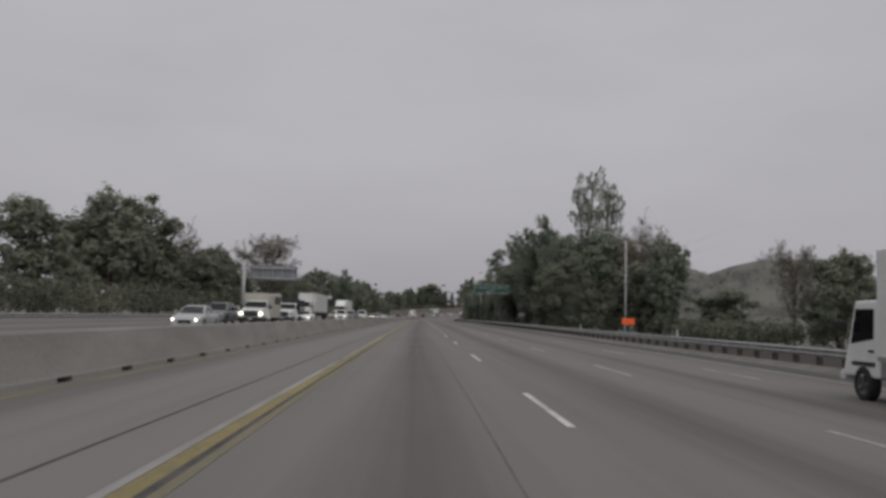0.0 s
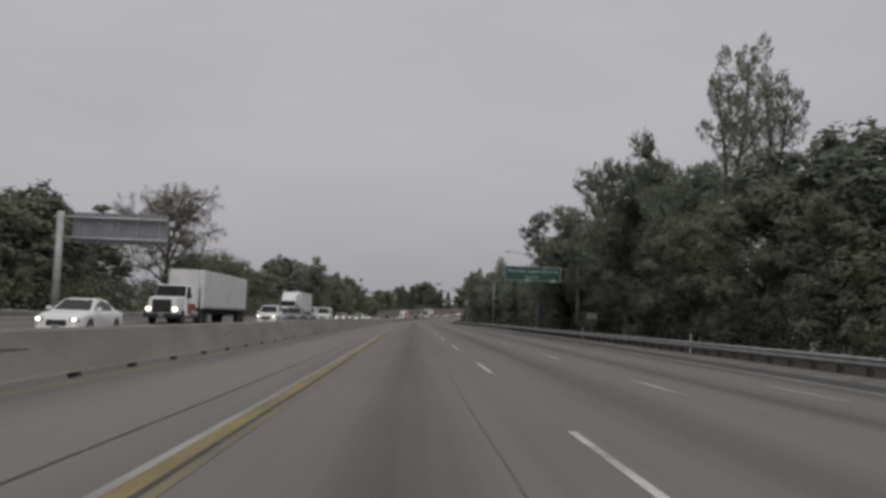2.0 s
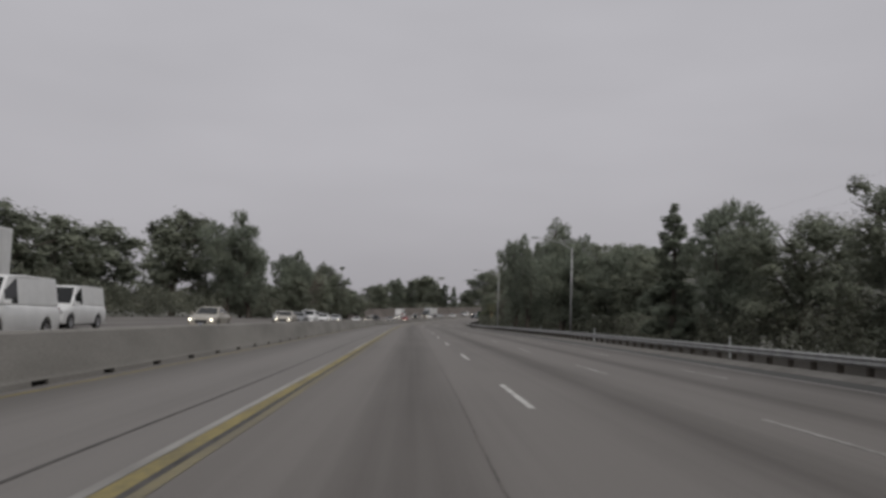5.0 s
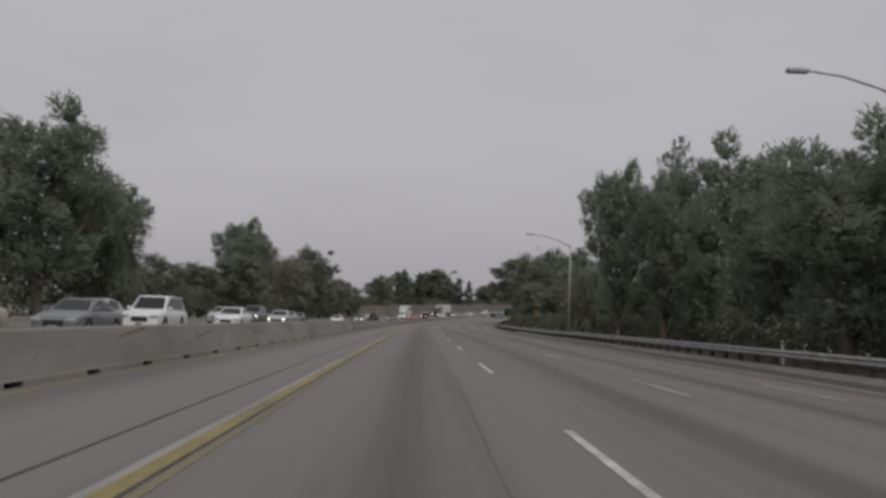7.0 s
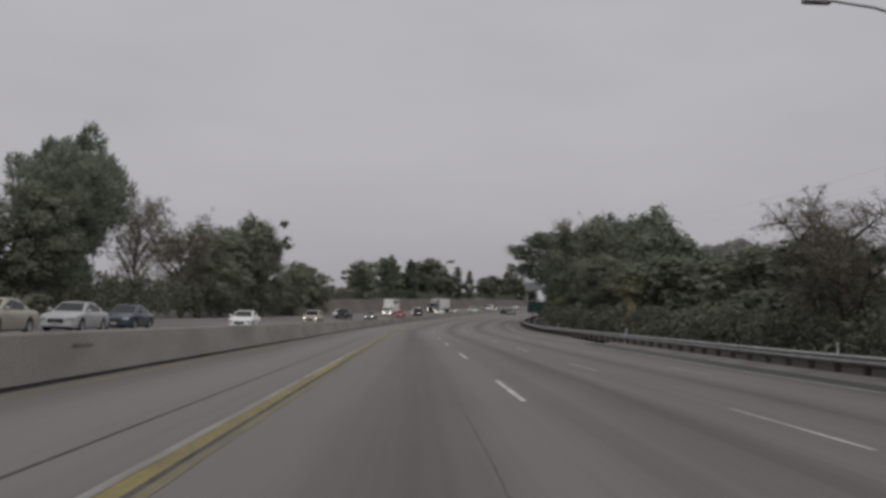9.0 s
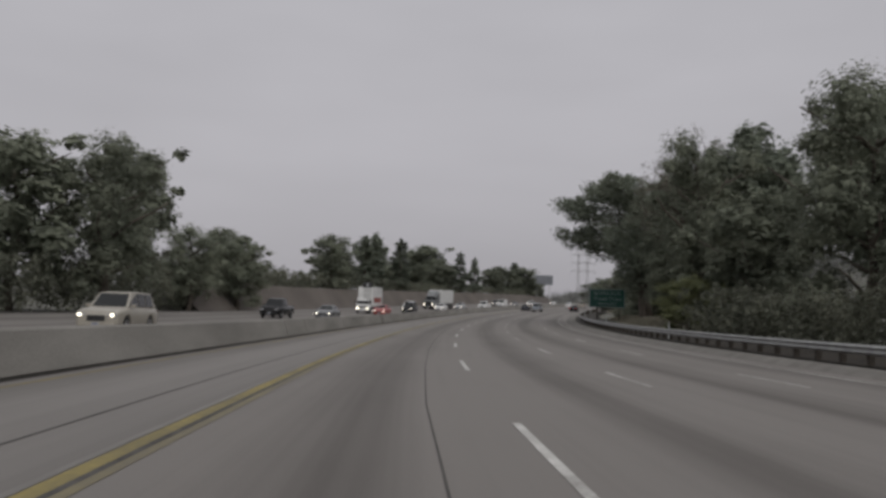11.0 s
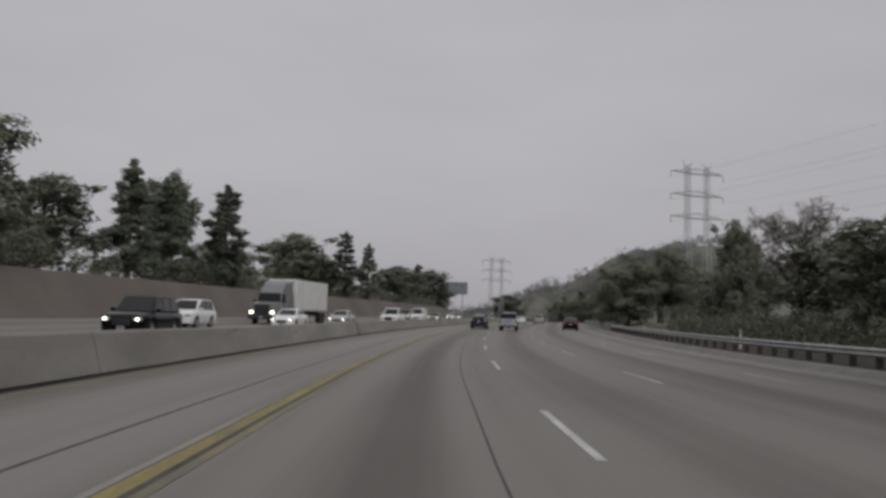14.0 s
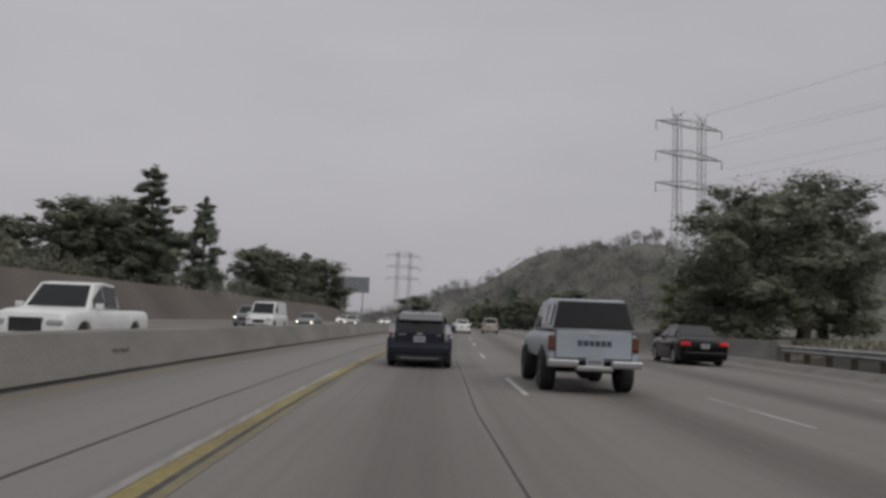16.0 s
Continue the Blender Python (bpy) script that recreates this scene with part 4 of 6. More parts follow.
def palm(y, l, height, seed):
    """A small fan palm: stem, a skirt of dead hanging fronds and a crown of split fans."""
    r = random.Random(seed)
    p = on_road(y, l)
    p.z = ground_height(p, l, y) - 0.1
    tree = thing("palm", "small yellowish fan palm with a straw skirt", "palm", Matrix.Translation(p))
    head = height - 0.75
    tube_part("trunk", bent(r, (0, 0, -0.3), (0.1, 0, head), 5, 0.02), [0.17, 0.15, 0.14, 0.14, 0.13, 0.12], M_BARK, tree, 8)

    def fan(start, out, length, droop, spread, v, f):
        side = Vector((-out.y, out.x, 0)).normalized()
        hub = start + out * length * 0.45 + Vector((0, 0, -droop * 0.2))
        add_tube(v, f, [start, hub], [0.02, 0.012], 3)
        for k in range(11):
            a = (k - 5) / 5 * spread
            d = out.normalized() * math.cos(a) + side * math.sin(a)
            tip = hub + d * length * 0.6 * r.uniform(0.85, 1.1) + Vector((0, 0, -droop * r.uniform(0.6, 1.1)))
            mid = hub.lerp(tip, 0.5) + Vector((0, 0, droop * 0.14))
            w = side * math.cos(a) * 0.06 - out.normalized() * math.sin(a) * 0.06
            n = len(v)
            v.extend([hub, mid + w, tip, mid - w])
            f.append((n, n + 1, n + 2, n + 3))

    v, f = [], []
    for k in range(26):
        a, up = k * 2.4, 1.1 - 1.5 * k / 26
        fan(Vector((0.1, 0, head)), Vector((math.cos(a) * 0.9, math.sin(a) * 0.9, up)), 1.5, 0.25 + 0.25 * k / 26, 1.15, v, f)
    mesh_object("crown", v, f, M_FAN, tree)
    v, f = [], []
    for k in range(34):
        a, s = k * 2.4, r.uniform(0.45, 1.0)
        fan(Vector((0.08, 0, head * s)), Vector((math.cos(a) * 0.4, math.sin(a) * 0.4, -0.75)), 1.25, 0.5, 0.6, v, f)
    mesh_object("dead_fronds", v, f, M_STRAW, tree)
    return tree


palm(361, 18.7, 5.8, 71)


def thicket(name, label, y0, y1, l, depth, height, count, seed, mat):
    """An unbroken belt of scrub: uncountable small sprays over hummocks."""
    r = random.Random(seed)
    tufts = []
    for _ in range(count):
        y = r.uniform(y0, y1)
        hum = 0.45 + 0.55 * abs(noise.noise((y * 0.09, seed, 0))) + 0.25 * noise.noise((y * 0.31, seed, 4))
        lo = l + r.uniform(0, 1) * depth
        p = on_road(y, lo)
        p.z = ground_height(p, lo, y) + max(0.1, height * hum * r.uniform(0.05, 1.0) ** 0.8)
        tufts.append((p, Vector((r.uniform(-0.3, 0.3), r.uniform(-0.3, 0.3), 0.5)), 0.62))
    ob = crown_part(name, tufts, 24, 0.2, seed, mat, None)
    return tagged(ob, label, "bushes", kind="stuff")


thicket("undergrowth", "dark dense scrub under the trees behind the guardrail", 91, 300, 18.6, 5.0, 3.8, 2200, 5, M_SCRUB)
thicket("undergrowth", "dark low bushes on the verge", 62, 92, 23.5, 7.0, 3.0, 520, 15, M_SCRUB)
thicket("undergrowth", "olive scrub belt behind the guardrail", 300, 414, 17.6, 6.0, 4.8, 1900, 6, M_SCRUB)
thicket("undergrowth", "dark scrub behind the big pines", 440, 482, 24.5, 6.0, 7.0, 700, 14, M_SCRUB)
thicket("undergrowth", "dusty scrub beyond the guardrail on the curve", 478, 552, 20.0, 8.0, 3.4, 800, 7, M_SCRUB)
thicket("undergrowth", "dark scrub along the opposite carriageway", 30, 280, -26.8, -7.0, 5.0, 2700, 8, M_SCRUB)
thicket("undergrowth", "dark scrub under the opposite trees", 280, 450, -26.8, -6.5, 7.4, 2700, 9, M_SCRUB)
thicket("undergrowth", "dense dark bushes along the top of the brown slope", 458, 512, -30.6, -4.0, 4.6, 620, 12, M_SCRUB)
thicket("undergrowth", "scrub on top of the brown slope", 446, 760, -30.7, -6.0, 3.9, 1900, 10, M_SCRUB)


def dry_grass(y0, y1, l0, l1, count, seed):
    """Straw-coloured grass on the bare bank: bent blades in small tufts, too many to count."""
    r = random.Random(seed)
    v, f = [], []
    for _ in range(count):
        y, l = r.uniform(y0, y1), r.uniform(l0, l1)
        p = on_road(y, l)
        p.z = ground_height(p, l, y) - 0.02
        for _ in range(5):
            a, h = r.uniform(0, 6.28), r.uniform(0.15, 0.42)
            d = Vector((math.cos(a), math.sin(a), 0))
            w = Vector((-d.y, d.x, 0)) * 0.035
            n = len(v)
            v += [p - w, p + w, p + d * h * 0.25 + UP * h * 0.6 + w * 0.6, p + d * h * 0.6 + UP * h]
            f += [(n, n + 1, n + 2), (n, n + 2, n + 3)]
    return tagged(mesh_object("dry_grass", v, f, M_DRYGRASS), "pale straw-coloured dry grass on the bank", "grass", kind="stuff")


dry_grass(424, 474, 16.6, 25, 5200, 23)
dry_grass(546, 600, 17, 27, 4200, 24)


# ---- street lamps ----
def street_lamp(y, l, callbox=False, drop=0.0):
    post = thing("street_lamp", "tall grey steel street lamp with a long arm", "street lamp", Matrix.Translation(on_road(y, l, -0.1 - drop)) @ pose(0, 0, 0, 0, 0, heading(y)))
    tube_part("pole", [(0, 0, -0.8), (0, 0, 4.5), (0, 0, 9.6)], [0.12, 0.10, 0.075], M_POLE, post, 10)
    tube_part("arm", [(0, 0, 9.45), (-1.2, 0, 10.05), (-2.6, 0, 10.45), (-3.9, 0, 10.6)], [0.06, 0.05, 0.045, 0.04], M_POLE, post, 8)
    bm = box(bmesh.new(), -4.65, -3.85, -0.16, 0.16, 10.5, 10.68, 0.06)
    part("lamp_head", bm, M_POLE, post)
    box_part("base_plate", (-0.2, 0.2, -0.2, 0.2, drop - 0.3, drop - 0.02), M_BARRIER, post, "", 0.01)
    if callbox:
        box_part("blue_panel", (0.14, 1.08, -0.16, -0.13, 2.25, 3.4), M_BLUE, post, "blue roadside phone panel")
    return post


street_lamp(83.5, 20.3, drop=0.2)
street_lamp(176.5, 16.4, True)
street_lamp(252.5, 17.6, drop=-0.2)
street_lamp(310, 15.1, drop=0.12)

# ---- orange work sign on the lamp post's verge ----
work = thing("work_sign", "orange rectangular roadwork sign on a thin post", "road sign", Matrix.Translation(on_road(83.3, 20.55, -0.3)) @ pose(0, 0, 0, 0, 0, heading(83)))
box_part("panel", (-0.62, 0.62, -0.02, 0.02, 1.25, 1.85), M_ORANGE, work, "", 0.01)
tube_part("post", [(-0.35, 0.04, 0), (-0.35, 0.04, 1.6)], [0.03, 0.03], M_POLE, work, 6)
tube_part("post", [(0.35, 0.04, 0), (0.35, 0.04, 1.6)], [0.03, 0.03], M_POLE, work, 6)


def lettering(words, size, x, z, y, mat, parent, spacing=1.0):
    """Writing in the built-in font, centred at x; each word is a part."""
    row, width, gap = [], 0.0, 0.32 * size * spacing
    for word in words.split():
        cu = bpy.data.curves.new("word", "FONT")
        cu.body, cu.size, cu.align_y, cu.extrude, cu.space_character = word, size, "CENTER", 0.004, spacing
        ob = new("tmp", cu)
        me = bpy.data.meshes.new_from_object(ob.evaluated_get(bpy.context.evaluated_depsgraph_get()))
        bpy.data.objects.remove(ob)
        me.materials.clear()
        me.materials.append(mat)
        right = max(v.co.x for v in me.vertices)
        row.append((me, width))
        width += right + gap
    for me, left in row:
        t = new("word", me)
        t.parent = parent
        t.matrix_basis = pose(x - (width - gap) / 2 + left, y, z, 90, 0, 0)


# ---- overhead guide sign ----
guide = thing("overhead_guide_sign", "green overhead exit sign with white letters on a steel gantry", "road sign", Matrix.Translation(on_road(158, 0, 0)) @ pose(0, 0, 0, 0, 0, heading(158)))
box_part("panel", (9.9, 16.3, -0.06, 0.0, 5.7, 7.4), M_GREEN, guide, "", 0.02)
for a in ((9.95, 16.25, 5.75, 5.8), (9.95, 16.25, 7.3, 7.35), (9.95, 10.0, 5.8, 7.3), (16.2, 16.25, 5.8, 7.3)):
    box_part("border", (a[0], a[1], -0.068, -0.06, a[2], a[3]), M_SIGNWHITE, guide)
lettering("Forest Lawn Drive", 0.63, 13.1, 6.86, -0.066, M_SIGNWHITE, guide, 1.2)
lettering("1/2 MILE", 0.42, 12.9, 6.2, -0.066, M_SIGNWHITE, guide, 1.2)
# post and beams take a darker steel that paints in the trees' shade
tube_part("post", [(18.3, 0.35, -0.2), (18.3, 0.35, 7.6)], [0.19, 0.17], M_DARKSTEEL, guide, 12)
for z in (5.9, 7.2):
    tube_part("beam", [(18.4, 0.35, z), (9.95, 0.35, z)], [0.09, 0.09], M_DARKSTEEL, guide, 8)
for x in (11.4, 13.2, 15.0, 16.6):
    tube_part("brace", [(x, 0.35, 5.9), (x + 0.5, 0.35, 7.2)], [0.03, 0.03], M_POLE, guide, 6)
for x in (12.4, 15.2):
    box_part("sign_light", (x - 0.29, x + 0.29, -1.2, -0.75, 5.60, 5.90), M_POLE, guide, "pale sign light fitting", 0.04)
    tube_part("light_arm", [(x, -0.9, 5.68), (x, 0.3, 5.9)], [0.025, 0.025], M_POLE, guide, 6)

tallpole = thing("utility_pole", "tall plain grey square steel pole", "pole", Matrix.Translation(on_road(176, 31.3, -0.2)))
box_part("shaft", (-0.33, 0.33, -0.33, 0.33, 0, 18.4), M_POLE, tallpole, "", 0.02)
box_part("cap", (-0.37, 0.37, -0.37, 0.37, 18.4, 18.65), M_POLE, tallpole, "", 0.02)

small = thing("small_sign", "small blank pale sign on a grey post", "road sign", Matrix.Translation(on_road(146, 17.4, -0.1)) @ pose(0, 0, 0, 0, 0, heading(146)))
box_part("panel", (-0.52, 0.52, -0.02, 0.02, 1.75, 2.35), M_SIGNWHITE, small, "", 0.01)
tube_part("post", [(0, 0.05, 0), (0, 0.05, 2.2)], [0.05, 0.05], M_POLE, small, 6)

# ---- ground-mounted green sign by the curve ----
# letters dimmed in colour for the tree shade over this sign
M_SHADEDLETTERS = plain("shaded_sign_letters", (0.26, 0.31, 0.30), 0.6)
M_EXITGREEN = plain("exit_green_sign_face", (0.010, 0.068, 0.051), 0.55)
side_sign = thing("exit_sign", "green roadside exit sign with white writing", "road sign", Matrix.Translation(on_road(457, 15.2, -0.1)) @ pose(0, 0, 0, 0, 0, heading(457)))
box_part("panel", (-0.42, 3.9, -0.04, 0.04, 2.16, 4.42), M_EXITGREEN, side_sign, "", 0.02)
for a in ((-0.36, 3.84, 2.21, 2.26), (-0.36, 3.84, 4.32, 4.37), (-0.36, -0.31, 2.26, 4.32), (3.79, 3.84, 2.26, 4.32)):
    box_part("border", (a[0], a[1], -0.048, -0.04, a[2], a[3]), M_SIGNWHITE, side_sign)
lettering("Griffith Park", 0.58, 1.74, 3.88, -0.046, M_SHADEDLETTERS, side_sign, 1.1)
lettering("Travel Town", 0.58, 1.74, 3.24, -0.046, M_SHADEDLETTERS, side_sign, 1.1)
lettering("NEXT EXIT", 0.42, 1.74, 2.6, -0.046, M_SHADEDLETTERS, side_sign, 1.1)
for x in (0.6, 3.2):
    box_part("post", (x - 0.08, x + 0.08, 0.05, 0.2, 0, 3.6), M_WOODPOST, side_sign)

# ---- sign gantry of the opposite carriageway, seen from behind ----
back = thing("overhead_sign_back", "grey back of an overhead sign with its steel post", "road sign", Matrix.Translation(on_road(125.5, 0, 0)) @ pose(0, 0, 0, 0, 0, heading(125)))
box_part("panel", (-25.1, -18.2, -0.05, 0.05, 5.75, 8.0), M_SIGNBACK, back, "", 0.02)
for x in (-24.6, -23.2, -21.8, -20.4, -18.8):
    box_part("stiffener", (x - 0.05, x + 0.05, -0.15, -0.05, 5.75, 8.0), M_STEEL, back)
for z in (6.1, 7.6):
    tube_part("beam", [(-26.4, -0.35, z), (-18.2, -0.35, z)], [0.1, 0.1], M_POLE, back, 8)
tube_part("post", [(-25.9, -0.35, 0.1), (-25.9, -0.35, 8.0)], [0.30, 0.26], M_POLE, back, 12)

# ---- carpool sign on the median and a billboard farther on ----
M_PANELBAR = plain("faded_sign_writing", (0.30, 0.30, 0.30), 0.6)
M_PANELDARK = plain("charcoal_panel", (0.03, 0.03, 0.032), 0.5)
M_PANELPALE = grain("pale_panel", (0.50, 0.50, 0.49), (0.62, 0.62, 0.61), 2.0, 12.0, 0.6, 0.0)
hov = thing("carpool_sign", "white carpool sign with a black top on the median", "road sign", Matrix.Translation(on_road(HOV_Y, -6.2, 1.1)) @ pose(0, 0, 0, 0, 0, heading(HOV_Y)))
box_part("panel", (-0.38, 0.38, -0.015, 0.015, 1.05, 2.0), M_PANELPALE, hov, "", 0.0)
box_part("head", (-0.38, 0.38, -0.015, 0.015, 2.003, 2.45), M_PANELDARK, hov, "black top with a pale diamond")
bm = bmesh.new()
bm.faces.new([bm.verts.new(v) for v in ((-0.09, -0.019, 2.225), (0, -0.019, 2.06), (0.09, -0.019, 2.225), (0, -0.019, 2.39))])
part("diamond", bm, M_SIGNWHITE, hov)
for z in (1.85, 1.68, 1.42, 1.2):
    box_part("writing_bar", (-0.28, 0.28, -0.019, -0.015, z - 0.035, z + 0.035), M_PANELBAR, hov)
tube_part("post", [(0, 0.05, -0.22), (0, 0.05, 2.3)], [0.028, 0.028], M_DARKSTEEL, hov, 6)
bill = thing("billboard", "grey billboard back on posts among the trees", "billboard", Matrix.Translation(on_road(760, -27.5, 0)) @ pose(0, 0, 0, 0, 0, heading(760)))
box_part("panel", (-4.8, 4.8, -0.2, 0.2, 9.6, 14.2), M_SIGNBACK, bill, "", 0.05)
for x in (-3, 3):
    tube_part("post", [(x, 0.3, -0.5), (x, 0.3, 11)], [0.25, 0.25], M_POLE, bill, 8)


# ---- lattice power towers and their lines ----
def strut(bm_v, bm_f, a, b, w):
    v, f = tube([a, b], [w, w], 4)
    o = len(bm_v)
    bm_v.extend(v)
    bm_f.extend(tuple(i + o for i in q) for q in f)


def power_tower(place, turn, H, gap=5.9):
    """Two lattice masts joined by three crossarms."""
    tower = thing("power_tower", "grey steel lattice power tower with three crossarms", "power tower", Matrix.Translation(place) @ pose(0, 0, 0, 0, 0, turn))
    for sx in (-1, 1):
        v, f = [], []
        cx = sx * gap / 2
        half = lambda z: 0.55 + 0.95 * max(0.0, 1 - z / (H * 0.62))
        zs = [H * i / 16 for i in range(17)]
        for i in range(16):
            a, b = half(zs[i]), half(zs[i + 1])
            for ux, uy, wx, wy in ((1, 1, -1, 1), (-1, 1, -1, -1), (-1, -1, 1, -1), (1, -1, 1, 1)):
                strut(v, f, (cx + ux * a, uy * a, zs[i]), (cx + ux * b, uy * b, zs[i + 1]), 0.07)
                strut(v, f, (cx + ux * a, uy * a, zs[i]), (cx + wx * b, wy * b, zs[i + 1]), 0.036)
                strut(v, f, (cx + ux * b, uy * b, zs[i + 1]), (cx + wx * b, wy * b, zs[i + 1]), 0.036)
        tagged(mesh_object("mast", v, f, M_POLE, tower), kind="stuff")
    for k, z in enumerate((0.69, 0.825, 0.96)):
        v, f = [], []
        w = gap / 2 + 5.0
        zz = H * z
        for dy in (-0.5, 0.5):
            strut(v, f, (-w, 0, zz), (0, dy, zz - 0.3), 0.10)
            strut(v, f, (w, 0, zz), (0, dy, zz - 0.3), 0.10)
            strut(v, f, (-w, 0, zz), (0, dy, zz + 1.1), 0.07)
            strut(v, f, (w, 0, zz), (0, dy, zz + 1.1), 0.07)
        for i in range(-4, 5):
            strut(v, f, (w * i / 5, 0.3, zz - 0.3), (w * (i + 0.5) / 5, 0.3, zz + 0.9), 0.05)
        tagged(mesh_object("crossarm", v, f, M_POLE, tower), kind="stuff")
        for x in (-w, w):
            tube_part("insulator", [(x, 0, zz), (x, 0, zz - 1.7)], [0.07, 0.07], M_PANELDARK, tower, 6)
    for sx in (-1, 1):
        v, f = [], []
        strut(v, f, (sx * gap / 2, 0, H * 0.96), (sx * gap * 0.75, 0, H * 1.03), 0.08)
        strut(v, f, (sx * gap / 2, 0, H), (sx * gap * 0.2, 0, H * 1.02), 0.08)
        mesh_object("peak", v, f, M_POLE, tower)
    return tower


TOWERS = [TOWER_A, TOWER_B]
for (x, y, z), turn, H in TOWERS:
    power_tower((x, y, z), turn, H)
for z in (0.65, 0.785, 0.92):
    for side in (-7.9, 7.9):
        (xa, ya, za), ta, Ha = TOWERS[0]
        a = Vector((xa + side, ya, za + Ha * z))
        b = Vector((xa + side + 34, ya - 255, za + Ha * z + 4))
        pts = [a.lerp(b, i / 16) - Vector((0, 0, 14 * (i / 16) * (1 - i / 16))) for i in range(17)]
        tagged(tube_part("power_line", pts, [0.02] * 17, M_POLE, None, 4), "thin sagging grey power line from the tower", "power line", "power lines")


def hill_scrub(count, seed, y0=250, y1=1400, l0=48, l1=330):
    r = random.Random(seed)
    centres = []
    while len(centres) < count:
        y, l = r.uniform(y0, y1), r.uniform(l0, l1)
        if y1 > 1000 and r.random() < 0.25:
            y, l = r.uniform(700, 1400), r.uniform(-260, -40)
        if noise.noise((y * 0.02, l * 0.02, 8)) + 0.5 * noise.noise((y * 0.07, l * 0.07, 1)) < -0.16:
            continue
        p = on_road(y, l)
        z = ground_height(p, l, y)
        if z - p.z < 4:
            continue
        for _ in range(r.randint(1, 4)):
            centres.append(Vector((p.x + r.uniform(-2, 2), p.y + r.uniform(-2, 2), z + r.uniform(0.2, 2.4))))
    tufts = [(c, Vector((0, 0, 0.9)), 1.5) for c in centres]
    return tagged(crown_part("hill_scrub", tufts, 14, 0.42, seed, M_HAZEHILL, None), "grey-green chaparral scrub covering the hills, paled to suggest haze", "scrub", kind="stuff")


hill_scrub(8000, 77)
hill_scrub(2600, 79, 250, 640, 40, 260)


def hill_wood(count, seed):
    """Tree clumps on the lower slopes, too many to count, in the haze-paled colour."""
    r = random.Random(seed)
    tufts = []
    while len(tufts) < count * 9:
        y, l = r.uniform(690, 1180), r.uniform(40, 190)
        if y > 1000:
            l = r.uniform(-30, 190)
        if noise.noise((y * 0.013, l * 0.013, 3)) < -0.12 - 0.3 * (l < 80):
            continue
        p = on_road(y, l)
        z = ground_height(p, l, y)
        size = r.uniform(1.4, 3.4) * (1.25 if l < 80 else 1.0)
        for _ in range(9):
            d = Vector((r.gauss(0, 0.5), r.gauss(0, 0.5), r.uniform(0.3, 1.7))) * size
            tufts.append((Vector((p.x, p.y, z)) + d, Vector((0, 0, 0.5 * size)), 0.55 * size))
    return tagged(crown_part("hill_wood", tufts, 12, 0.42, seed, M_HAZEHILL, None), "grey-green oak woods on the lower hillside, paled to suggest haze", "woods", kind="stuff")


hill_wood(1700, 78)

# ---- white marker posts behind the guardrail ----
marker = thing("marker_post", "slim white plastic marker post behind the guardrail", "post", Matrix.Translation(on_pave(49, 15.0, -0.1)), "marker posts")
box_part("stake", (-0.05, 0.05, -0.015, 0.015, 0, 1.25), M_SIGNWHITE, marker, "", 0.005)
box_part("reflector", (-0.04, 0.04, -0.02, -0.015, 1.05, 1.18), M_STEEL, marker)
for k in range(-2, 17):
    if k:
        copy_thing(marker, Matrix.Translation(on_pave(49 + 29.8 * k, 15.0, -0.1)) @ pose(0, 0, 0, 0, 0, heading(49 + 29.8 * k)))


# ---- vehicles ----
M_TYRE = grain("tyre_rubber", (0.018, 0.018, 0.018), (0.035, 0.034, 0.033), 6.0, 40.0, 0.9, 0.1)
M_RIM = plain("alloy_rim", (0.42, 0.42, 0.43), 0.35, 0.8)
M_DARKRIM = plain("dusty_steel_rim", (0.10, 0.10, 0.10), 0.5, 0.5)
M_GLASS = plain("tinted_window_glass", (0.008, 0.009, 0.010), 0.06, 0.0, 0.3, 0.0)
M_SMOKED = plain("smoked_acrylic_window", (0.012, 0.013, 0.015), 0.35, 0.0, 0.1)
M_TRIM = grain("black_plastic_trim", (0.018, 0.018, 0.019), (0.035, 0.035, 0.036), 4.0, 30.0, 0.7, 0.05)
M_CHROME = plain("scuffed_chrome", (0.42, 0.42, 0.42), 0.36, 0.85)
M_LAMPOFF = plain("clear_lamp_lens", (0.36, 0.36, 0.37), 0.15, 0.0, 0.6, 0.6)
M_LAMPON = glow("lit_headlamp", (1.0, 0.92, 0.74), 3.6)
M_TAIL = plain("red_lamp_lens", (0.17, 0.014, 0.014), 0.2, 0.0, 0.6, 0.5)
M_TAILON = glow("lit_red_lamp", (0.5, 0.012, 0.018), 0.16)
M_DULLRED = plain("dull_red_lens", (0.10, 0.016, 0.014), 0.3)
M_AMBER = plain("brown_amber_lens", (0.10, 0.045, 0.025), 0.25, 0.0, 0.5, 0.4)
M_PLATE = plain("number_plate_white", (0.34, 0.35, 0.37), 0.5)
M_LETTERBAR = plain("slate_blue_letters", (0.045, 0.055, 0.08), 0.5)
M_BAR = plain("plate_bar_blue_grey", (0.16, 0.17, 0.22), 0.5)
